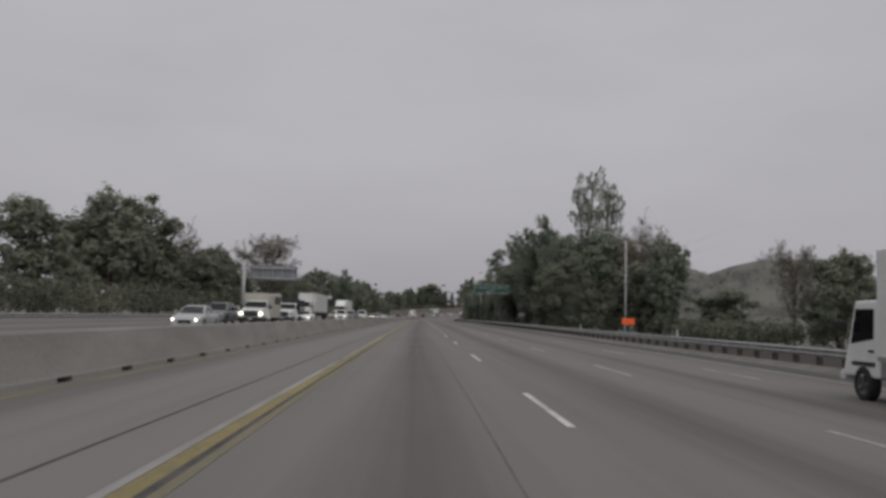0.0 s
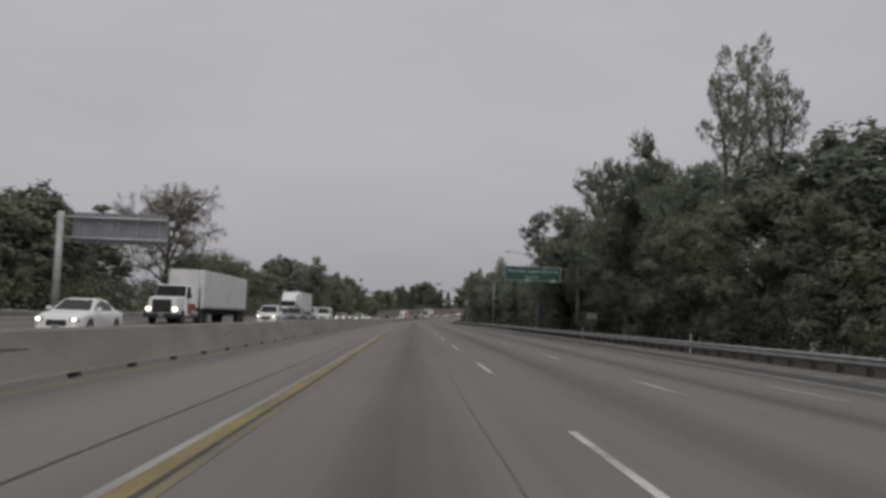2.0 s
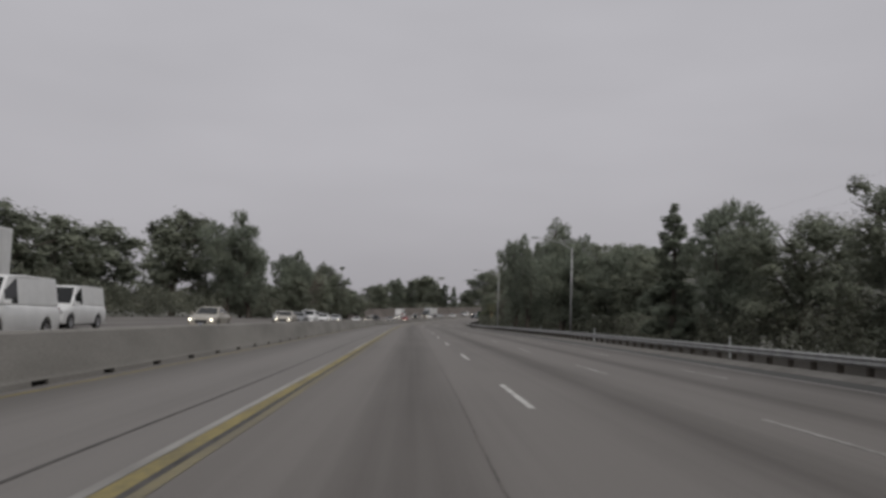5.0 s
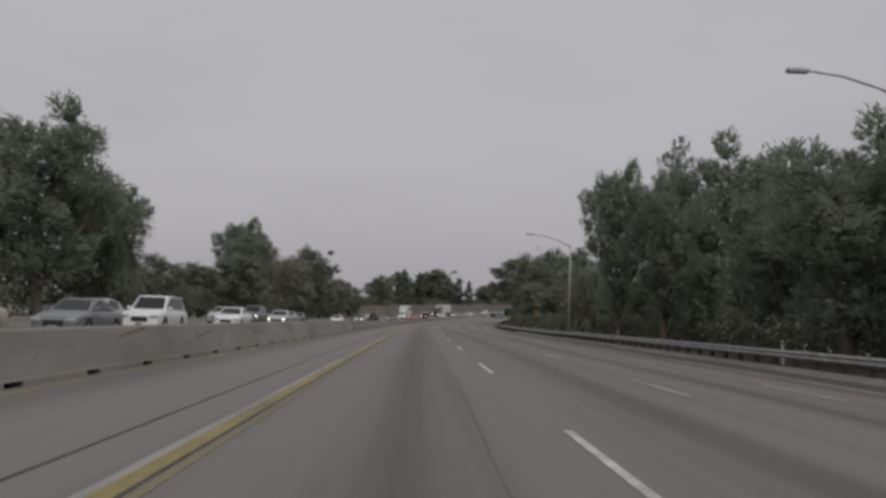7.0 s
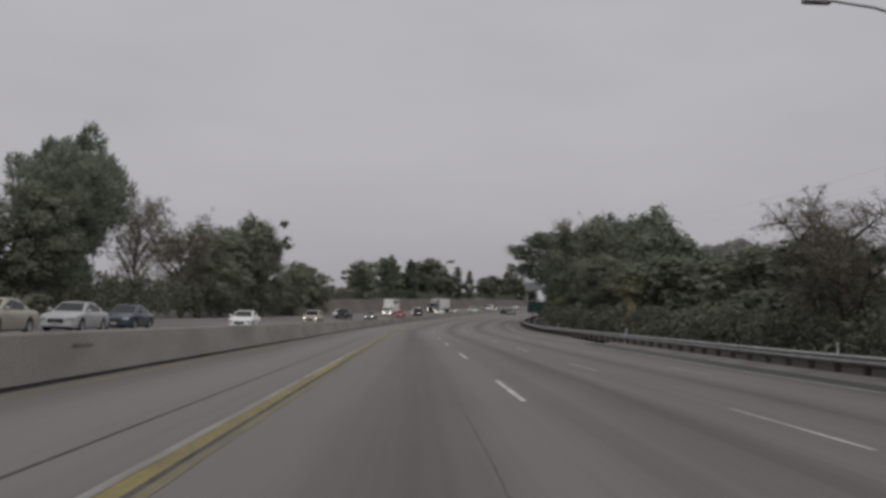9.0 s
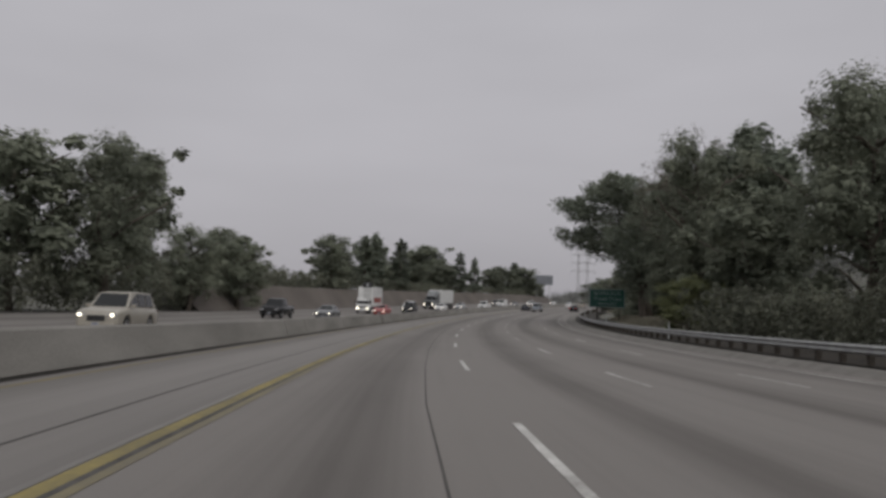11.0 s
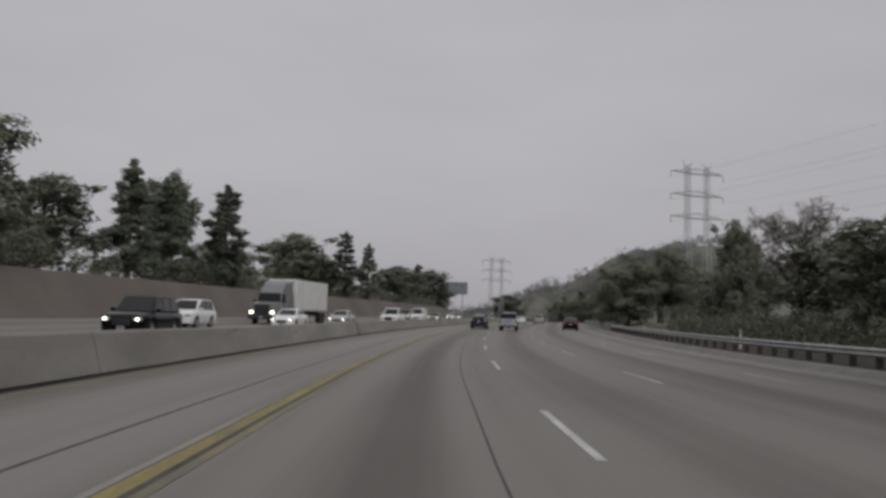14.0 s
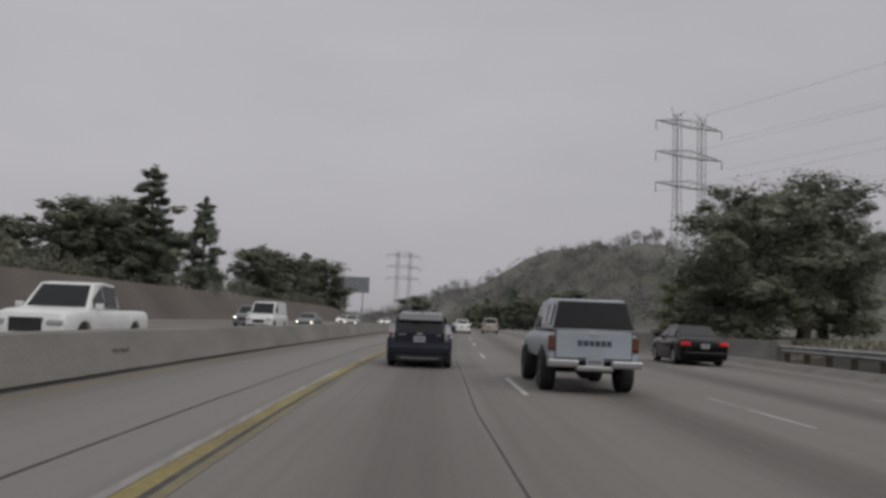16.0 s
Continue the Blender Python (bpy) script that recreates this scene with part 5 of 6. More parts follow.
PAINTS = {
    "graphite": paint("graphite_grey_paint", (0.017, 0.019, 0.029), 0.22, 0.3), "paleblue": paint("faded_pale_blue_paint", (0.33, 0.365, 0.405)),
    "black": paint("black_paint", (0.003, 0.0033, 0.004), 0.16, 0.2), "white": paint("white_paint", (0.68, 0.68, 0.67)),
    "silver": paint("silver_paint", (0.36, 0.365, 0.37)), "grey": paint("mid_grey_paint", (0.15, 0.155, 0.16)),
    "tan": paint("beige_paint", (0.33, 0.305, 0.26)), "navy": paint("dark_blue_grey_paint", (0.035, 0.048, 0.072), 0.25),
    "red": paint("dull_red_paint", (0.30, 0.045, 0.03)), "orange": paint("crimson_paint", (0.34, 0.055, 0.05)),
    "cream": paint("cream_paint", (0.52, 0.50, 0.43)), "darkgreen": paint("dark_green_paint", (0.022, 0.036, 0.03), 0.25),
}


def lathe(profile, segs=22):
    """Revolve (radius, x) points about the x axis."""
    v, f = [], []
    k = len(profile)
    for i in range(segs):
        a = 2 * math.pi * i / segs
        for r, x in profile:
            v.append((x, r * math.cos(a), r * math.sin(a)))
    for i in range(segs):
        for j in range(k - 1):
            a, b = i * k + j, ((i + 1) % segs) * k + j
            f.append((a, a + 1, b + 1, b))
    return v, f


_wheels = {}


def wheel_meshes(r, w, rim_mat):
    key = (round(r, 3), round(w, 3), rim_mat.name)
    if key not in _wheels:
        h = w / 2
        v, f = lathe([(r * 0.6, -h * 0.8), (r * 0.64, -h), (r * 0.9, -h), (r * 0.985, -h * 0.75), (r, -h * 0.3), (r, h * 0.3), (r * 0.985, h * 0.75), (r * 0.9, h), (r * 0.64, h), (r * 0.6, h * 0.8)])
        a = bpy.data.meshes.new("wheel")
        a.from_pydata(v, [], f)
        a.materials.append(M_TYRE)
        v, f = lathe([(0.001, h * 0.55), (r * 0.12, h * 0.6), (r * 0.16, h * 0.35), (r * 0.5, h * 0.45), (r * 0.57, h * 0.85), (r * 0.63, h * 0.9), (r * 0.63, -h * 0.7), (0.001, -h * 0.5)])
        for k in range(5):
            t = 2 * math.pi * k / 5
            o = len(v)
            for rr, ww, x in ((0.1, 0.09, h * 0.66), (0.58, 0.13, h * 0.86)):
                for s in (-1, 1):
                    for dx in (0, -0.03):
                        v.append((x + dx, r * (rr * math.cos(t) - s * ww * math.sin(t)), r * (rr * math.sin(t) + s * ww * math.cos(t))))
            f.extend(tuple(o + q for q in face) for face in ((0, 2, 6, 4), (1, 5, 7, 3), (0, 4, 5, 1), (2, 3, 7, 6)))
        b = bpy.data.meshes.new("rim")
        b.from_pydata(v, [], f)
        b.materials.append(rim_mat)
        for me in (a, b):
            me.polygons.foreach_set("use_smooth", [True] * len(me.polygons))
        _wheels[key] = (a, b)
    return _wheels[key]


def wheel(parent, x, y, r, w=0.21, rim=None):
    a, b = wheel_meshes(r, w, rim or M_RIM)
    side = 1 if x > 0 else -1
    t = new("wheel", a)
    t.parent = parent
    t.matrix_basis = pose(x, y, r, 0, 0, 0 if side > 0 else 180)
    q = new("rim", b)
    q.parent = t
    return t


def pane(parent, corners, name, mat=None, inset=0.0, lift=0.008, label=""):
    """A thin slab on a face given by its corners in order."""
    c = [Vector(p) for p in corners]
    mid = sum(c, Vector()) / len(c)
    n = (c[1] - c[0]).cross(c[2] - c[0]).normalized()
    c = [p.lerp(mid, inset) for p in c]
    k = len(c)
    v = [p - n * 0.01 for p in c] + [p + n * lift for p in c]
    f = [tuple(range(k, 2 * k)), tuple(reversed(range(k)))] + [(i, (i + 1) % k, (i + 1) % k + k, i + k) for i in range(k)]
    ob = mesh_object(name, v, f, mat or M_GLASS, parent)
    if label:
        tagged(ob, label)
    return ob


def body_shell(parent, prof, W, wheels, wr, low, mat, name="body"):
    """A car body lofted along y; prof rows: y, top, shoulder, half-width factor, low offset."""
    R = wr * 1.17
    py = np.array([p[0] for p in prof])
    ys = set(float(v) for v in py)
    for wy in wheels:
        for k in (-1.03, -1.0, -0.92, -0.75, -0.45, 0, 0.45, 0.75, 0.92, 1.0, 1.03):
            ys.add(wy + R * k)
    ys = sorted(v for v in ys if py.min() <= v <= py.max())
    verts, faces = [], []
    for y in ys:
        top, sh, wf, dl = (float(np.interp(y, py, [p[i] for p in prof])) for i in (1, 2, 3, 4))
        hw = W / 2 * wf
        zl = low + dl
        za = zl
        for wy in wheels:
            d = abs(y - wy)
            if d < R:
                za = max(za, wr + math.sqrt(R * R - d * d))
        za = min(za, sh - 0.05)
        half = [(0, zl), (hw * 0.70, zl), (hw * 0.71, za), (hw * 0.955, za), (hw, max(za + 0.015, zl + (sh - zl) * 0.45)), (hw * 0.985, sh - 0.02), (hw * 0.93, sh + (top - sh) * 0.55), (hw * 0.80, top - 0.012), (hw * 0.4, top + 0.008), (0, top + 0.014)]
        ring = half + [(-x, z) for x, z in reversed(half[1:-1])]
        verts.extend((x, y, z) for x, z in ring)
    k = len(ring)
    for i in range(len(ys) - 1):
        for j in range(k):
            a, b = i * k + j, i * k + (j + 1) % k
            faces.append((a, b, b + k, a + k))
    faces.append(tuple(reversed(range(k))))
    faces.append(tuple(range((len(ys) - 1) * k, len(ys) * k)))
    ob = mesh_object(name, verts, faces, mat, parent, False)
    md = ob.modifiers.new("soften", "BEVEL")
    md.width, md.segments, md.limit_method, md.angle_limit = 0.035, 2, "ANGLE", radians(28)
    ob.data.polygons.foreach_set("use_smooth", [True] * len(ob.data.polygons))
    return ob


def cabin(parent, roof, mat, front=True, rear=True, split=(), top_glass=None, name="cabin"):
    """The glazed upper body. roof rows from front base to rear base: y, z, half-width."""
    v, f = [], []
    for y, z, w in roof:
        v += [(-w, y, z), (w, y, z)]
    n = len(roof)
    for i in range(n - 1):
        f.append((2 * i + 1, 2 * i, 2 * i + 2, 2 * i + 3))
    f.append(tuple(2 * i for i in reversed(range(n))))
    f.append(tuple(2 * i + 1 for i in range(n)))
    f.append((0, 1, 2 * n - 1, 2 * n - 2))
    ob = mesh_object(name, v, f, mat, parent)
    bm = bmesh.new()
    bm.from_mesh(ob.data)
    bmesh.ops.recalc_face_normals(bm, faces=bm.faces)
    bmesh.ops.bevel(bm, geom=list(bm.edges), offset=0.045, segments=2, affect="EDGES", profile=0.6)
    bm.to_mesh(ob.data)
    bm.free()
    P = lambda i, s, t=0.0: Vector((s * roof[i][2], roof[i][0], roof[i][1]))

    def quad(i, j, a, b, wide=0.88):
        q = []
        for s, t in ((-wide, a), (wide, a), (wide, b), (-wide, b)):
            p0, p1 = P(i, 1), P(j, 1)
            p = p0.lerp(p1, t)
            q.append(Vector((p.x * s, p.y, p.z)))
        return q
    if front:
        pane(parent, list(reversed(quad(0, 1, 0.08, 0.93))), "windscreen")
    if rear:
        pane(parent, list(reversed(quad(n - 2, n - 1, 0.10, 0.86))), "rear_window")
    if top_glass:
        pane(parent, list(reversed(quad(top_glass[0], top_glass[0] + 1, top_glass[1], top_glass[2], 0.86))), "hatch_window")
    zb0 = min(roof[0][1], roof[-1][1])

    def top_at(y):
        for i in range(n - 1):
            y0, y1 = roof[i][0], roof[i + 1][0]
            if (y0 - y) * (y1 - y) <= 0 and abs(y0 - y1) > 1e-6:
                t = (y - y0) / (y1 - y0)
                return roof[i][1] + (roof[i + 1][1] - roof[i][1]) * t
        return zb0
    zmax = max(r[1] for r in roof)
    wb, wt = roof[0][2], max(roof[1][2], 0.1)

    def width_at(z):
        return wb + (wt - wb) * (z - zb0) / (zmax - zb0)
    for y0, y1 in split:
        zb = zb0 + 0.06
        q = []
        for y, hi in ((y0, 0), (y1, 0), (y1, 1), (y0, 1)):
            z = max(zb + 0.03, min(top_at(y) - 0.075, zmax - 0.09)) if hi else zb
            q.append((y, z))
        right = [Vector((width_at(z) + 0.002, y, z)) for y, z in q]
        left = [Vector((-p.x, p.y, p.z)) for p in right]
        if y1 < y0:
            right, left = list(reversed(right)), list(reversed(left))
        pane(parent, right, "side_window")
        pane(parent, list(reversed(left)), "side_window")
    return ob


def plate(parent, y, z, w=0.30, h=0.15, x=0.0):
    s = -1 if y < 0 else 1
    pl = box_part("number_plate", (x - w / 2, x + w / 2, y - 0.012, y + 0.012, z - h / 2, z + h / 2), M_PLATE, parent)
    box_part("plate_bar", (x - w * 0.38, x + w * 0.38, *sorted((y + s * 0.012, y + s * 0.016)), z - h * 0.2, z + h * 0.22), M_BAR, pl)


def lamp_pair(parent, x, y, z, w, h, d, mat, name):
    for s in (-1, 1):
        box_part(name, (s * x - w / 2, s * x + w / 2, y - d / 2, y + d / 2, z - h / 2, z + h / 2), mat, parent, "", min(w, h, d) * 0.3)


def mirrors(parent, x, y, z, mat, big=1.0):
    for s in (-1, 1):
        box_part("mirror", (*sorted((s * x, s * (x + 0.19 * big))), y - 0.06, y + 0.06, z - 0.07 * big, z + 0.08 * big), mat, parent, "", 0.03)


SHAPES = {
    # length, width, height, wheel radius, axle rear, axle front
    "sedan": dict(L=4.7, W=1.80, H=1.45, wr=0.325, ax=(-1.35, 1.38)),
    "hatch": dict(L=4.2, W=1.74, H=1.50, wr=0.31, ax=(-1.2, 1.33)),
    "suv": dict(L=4.7, W=1.88, H=1.78, wr=0.37, ax=(-1.32, 1.36)),
    "pickup": dict(L=5.6, W=1.98, H=1.88, wr=0.40, ax=(-1.72, 1.75)),
    "van": dict(L=5.3, W=1.98, H=2.08, wr=0.37, ax=(-1.6, 1.75)),
}


def car(kind, label, place, colour, lit=False, braking=False, rim=None):
    """An everyday car; it faces its own +y."""
    s = SHAPES[kind]
    L, W, H, wr, ax = s["L"], s["W"], s["H"], s["wr"], s["ax"]
    mat = PAINTS[colour]
    root = thing(("car", "pickup_truck", "van")[("pickup" == kind) + 2 * ("van" == kind)], label, ("car", "pickup truck", "van")[("pickup" == kind) + 2 * ("van" == kind)], place)
    h = L / 2
    if kind == "sedan":
        prof = [(-h, 0.70, 0.62, 0.80, 0.12), (-h + 0.05, 0.92, 0.80, 0.90, 0.05), (-h + 0.25, 1.00, 0.86, 0.96, 0.0), (-1.2, 1.00, 0.88, 1, 0), (0.9, 0.98, 0.86, 1, 0), (1.7, 0.88, 0.80, 0.97, 0), (h - 0.15, 0.76, 0.70, 0.90, 0.02), (h, 0.60, 0.52, 0.74, 0.10)]
        roof = [(1.05, 0.95, 0.78), (0.28, H - 0.05, 0.58), (-0.35, H, 0.58), (-0.85, H - 0.04, 0.57), (-1.72, 0.98, 0.74)]
        split = ((0.72, -0.08), (-0.16, -1.05))
        low = 0.20
    elif kind == "hatch":
        prof = [(-h, 0.80, 0.65, 0.86, 0.12), (-h + 0.06, 0.98, 0.84, 0.94, 0.04), (-1.0, 0.98, 0.88, 1, 0), (0.8, 0.97, 0.86, 1, 0), (1.5, 0.86, 0.78, 0.97, 0), (h - 0.12, 0.72, 0.66, 0.9, 0.02), (h, 0.58, 0.5, 0.74, 0.1)]
        roof = [(1.15, 0.93, 0.77), (0.25, H - 0.05, 0.60), (-0.4, H, 0.60), (-1.45, H - 0.13, 0.57), (-2.02, 0.96, 0.72)]
        split = ((0.75, -0.1), (-0.18, -1.1))
        low = 0.20
    elif kind == "suv":
        prof = [(-h, 0.95, 0.72, 0.88, 0.14), (-h + 0.06, 1.10, 0.92, 0.96, 0.04), (-1.0, 1.12, 0.98, 1, 0), (1.0, 1.12, 0.98, 1, 0), (1.75, 1.06, 0.94, 0.98, 0), (h - 0.12, 0.96, 0.86, 0.92, 0.02), (h, 0.75, 0.6, 0.80, 0.1)]
        roof = [(1.15, 1.08, 0.83), (0.45, H - 0.05, 0.68), (-0.4, H, 0.68), (-1.9, H - 0.05, 0.67), (-2.25, 1.10, 0.80)]
        split = ((0.85, -0.05), (-0.13, -0.95), (-1.05, -1.8))
        low = 0.26
    elif kind == "van":
        prof = [(-h, 1.0, 0.8, 0.92, 0.14), (-h + 0.05, 1.2, 1.0, 0.97, 0.04), (0.9, 1.2, 1.04, 1, 0), (1.6, 1.16, 1.0, 0.98, 0), (h - 0.15, 1.0, 0.9, 0.92, 0.02), (h, 0.8, 0.62, 0.8, 0.1)]
        roof = [(1.55, 1.15, 0.88), (0.85, H - 0.06, 0.76), (-0.2, H, 0.78), (-2.5, H - 0.03, 0.78), (-2.62, 1.15, 0.88)]
        split = ((1.15, 0.35),)
        low = 0.28
    else:
        prof = [(-h, 1.02, 0.78, 0.94, 0.10), (-h + 0.05, 1.18, 1.02, 0.98, 0.06), (-0.75, 1.18, 1.04, 1, 0), (0.9, 1.20, 1.04, 1, 0), (1.3, 1.20, 1.04, 1, 0), (2.2, 1.14, 1.0, 0.97, 0), (h - 0.1, 1.05, 0.92, 0.93, 0.02), (h, 0.8, 0.66, 0.88, 0.1)]
        roof = [(1.30, 1.16, 0.86), (0.68, H - 0.05, 0.70), (0.1, H, 0.71), (-0.65, H - 0.04, 0.70), (-0.85, 1.18, 0.82)]
        split = ((1.0, 0.28), (0.2, -0.6))
        low = 0.36
    body_shell(root, prof, W, ax, wr, low, mat)
    cabin(root, roof, mat, True, kind != "van", split)
    for y in ax:
        for sx in (-1, 1):
            wheel(root, sx * (W / 2 - 0.13), y, wr, 0.22, rim)
    f = h - 0.035
    zf = prof[-1][1]
    lamp_pair(root, W * 0.345, f - 0.06, zf + 0.03, W * 0.19, 0.14, 0.24, M_LAMPOFF, "headlamp")
    if lit:
        lamp_pair(root, W * 0.355, f + 0.03, zf + 0.03, 0.15, 0.105, 0.1, M_LAMPON, "headlamp_bulb")
    box_part("grille", (-W * 0.2, W * 0.2, f - 0.10, f + 0.045, zf - 0.22 if kind != "pickup" else zf - 0.2, zf + 0.02 if kind != "pickup" else zf + 0.14), M_TRIM, root, "", 0.02)
    box_part("bumper", (-W * 0.40, W * 0.40, f - 0.12, f + 0.07, low + 0.04, low + 0.2), M_TRIM if kind in ("pickup", "van") else mat, root, "", 0.04)
    box_part("bumper", (-W * 0.42, W * 0.42, -h - 0.05, -h + 0.12, low + 0.08, low + 0.30), mat, root, "", 0.05)
    zr = prof[1][1]
    lamp_pair(root, W * 0.37, -h + 0.05, zr - 0.15, W * 0.19, 0.13, 0.14, M_TAILON if braking else M_TAIL, "tail_lamp")
    plate(root, -h - 0.055 if kind != "sedan" else -h - 0.015, zr - 0.22)
    plate(root, f + 0.085, low + 0.16)
    mirrors(root, W / 2 - 0.06, roof[0][0] - 0.25, roof[0][1] + 0.08, mat)
    if kind == "pickup":
        box_part("bed_floor", (-W * 0.40, W * 0.40, -h + 0.12, -0.95, 1.185, 1.20), M_TRIM, root, "dark truck bed")
    box_part("underbody", (-W * 0.36, W * 0.36, -h + 0.3, h - 0.3, low - 0.06, low + 0.1), M_TRIM, root)
    return root


def at_road(y, l, facing, h=0.0):
    """Pose of a vehicle on the pavement; facing 1 goes our way, -1 comes towards us."""
    up = h
    if l < -8:
        up += float(np.interp(-l, [6.3, 13.2, 20.4, 25.6], [0, 0.08, 0.25, 0.5]))
    p = on_pave(y, l, up)
    _, z0, _, _ = axis_at(y - 2)
    _, z1, _, _ = axis_at(y + 2)
    tilt = math.degrees(math.atan2(z1 - z0, 4))
    return Matrix.Translation(p) @ pose(0, 0, 0, 0, 0, heading(y)) @ pose(0, 0, 0, tilt, 0, 0) @ pose(0, 0, 0, 0, 0, 0 if facing > 0 else 180)


# the dark hatchback ahead in the carpool lane
def liftback(place):
    root = thing("car", "dark grey five-door liftback car with a split rear window", "car", place)
    W, H, mat = 1.745, 1.49, PAINTS["graphite"]
    prof = [(-2.24, 0.62, 0.50, 0.86, 0.10), (-2.20, 0.84, 0.66, 0.94, 0.03), (-2.10, 0.98, 0.80, 0.985, 0.0), (-1.2, 1.0, 0.86, 1, 0), (0.9, 0.96, 0.84, 1, 0), (1.6, 0.86, 0.78, 0.97, 0), (2.1, 0.70, 0.62, 0.88, 0.02), (2.24, 0.56, 0.48, 0.70, 0.1)]
    body_shell(root, prof, W, (-1.33, 1.37), 0.315, 0.19, mat)
    roof = [(1.45, 0.93, 0.78), (0.25, H - 0.03, 0.60), (-0.25, H, 0.60), (-1.15, H - 0.07, 0.585), (-1.98, 1.235, 0.60), (-2.18, 0.93, 0.665)]
    cabin(root, roof, mat, True, True, ((0.95, -0.05), (-0.13, -1.0)), (3, 0.06, 0.94))
    box_part("spoiler", (-0.60, 0.60, -2.06, -1.93, 1.225, 1.262), mat, root, "", 0.015)
    tube_part("antenna", [(0, -0.75, 1.46), (0, -0.92, 1.60)], [0.012, 0.006], M_TRIM, root, 6)
    for s in (-1, 1):
        pane(root, [(s * a, y, z) for a, y, z in (((0.665, -2.10, 1.18), (0.80, -2.02, 1.10), (0.845, -2.10, 0.80), (0.665, -2.215, 0.78)) if s > 0 else ((0.665, -2.215, 0.78), (0.845, -2.10, 0.80), (0.80, -2.02, 1.10), (0.665, -2.10, 1.18)))], "tail_lamp", M_LAMPOFF, 0.0, 0.03, "clear and red tail lamp")
        pane(root, [(s * a, y, z) for a, y, z in (((0.70, -2.19, 0.90), (0.80, -2.11, 0.92), (0.82, -2.10, 0.85), (0.70, -2.205, 0.83)) if s > 0 else ((0.70, -2.205, 0.83), (0.82, -2.10, 0.85), (0.80, -2.11, 0.92), (0.70, -2.19, 0.90)))], "tail_lamp", M_TAIL, 0.12, 0.045)
        wheel(root, s * 0.76, -1.33, 0.315, 0.2)
        wheel(root, s * 0.76, 1.37, 0.315, 0.2)
        box_part("wheel_shroud", (*sorted((s * 0.60, s * 0.85)), -2.2, -1.75, 0.20, 0.42), mat, root, "", 0.05)
    box_part("hatch_panel", (-0.66, 0.66, -2.235, -2.18, 0.66, 0.94), mat, root, "", 0.03)
    box_part("emblem", (-0.07, 0.07, -2.245, -2.232, 0.87, 0.92), M_CHROME, root, "", 0.005)
    for x0, x1 in ((-0.56, -0.36), (0.45, 0.56)):
        box_part("badge_bar", (x0, x1, -2.242, -2.232, 0.855, 0.88), M_CHROME, root)
    plate(root, -2.245, 0.76)
    box_part("bumper", (-0.80, 0.80, -2.29, -2.12, 0.36, 0.60), mat, root, "", 0.06)
    box_part("diffuser", (-0.62, 0.62, -2.25, -2.1, 0.19, 0.37), M_TRIM, root, "", 0.03)
    box_part("trim_strip", (-0.50, 0.50, -2.258, -2.24, 0.255, 0.275), M_CHROME, root)
    lamp_pair(root, 0.62, 2.1, 0.66, 0.3, 0.16, 0.25, M_LAMPOFF, "headlamp")
    mirrors(root, 0.80, 0.95, 1.02, mat)
    box_part("underbody", (-0.66, 0.66, -1.95, 1.9, 0.15, 0.3), M_TRIM, root)
    tube_part("wiper", [(0.0, -2.08, 1.14), (-0.32, -2.02, 1.20)], [0.012, 0.008], M_TRIM, root, 5)
    return root


def block(parent, name, pts, mat, bevel=0.03, label=""):
    """A bevelled eight-cornered solid: four lower corners, then the four above them."""
    bm = bmesh.new()
    v = [bm.verts.new(p) for p in pts]
    for q in ((3, 2, 1, 0), (4, 5, 6, 7), (0, 1, 5, 4), (1, 2, 6, 5), (2, 3, 7, 6), (3, 0, 4, 7)):
        bm.faces.new([v[i] for i in q])
    bmesh.ops.recalc_face_normals(bm, faces=bm.faces)
    if bevel:
        bmesh.ops.bevel(bm, geom=list(bm.edges), offset=bevel, segments=2, affect="EDGES", profile=0.6)
    return part(name, bm, mat, parent, label)


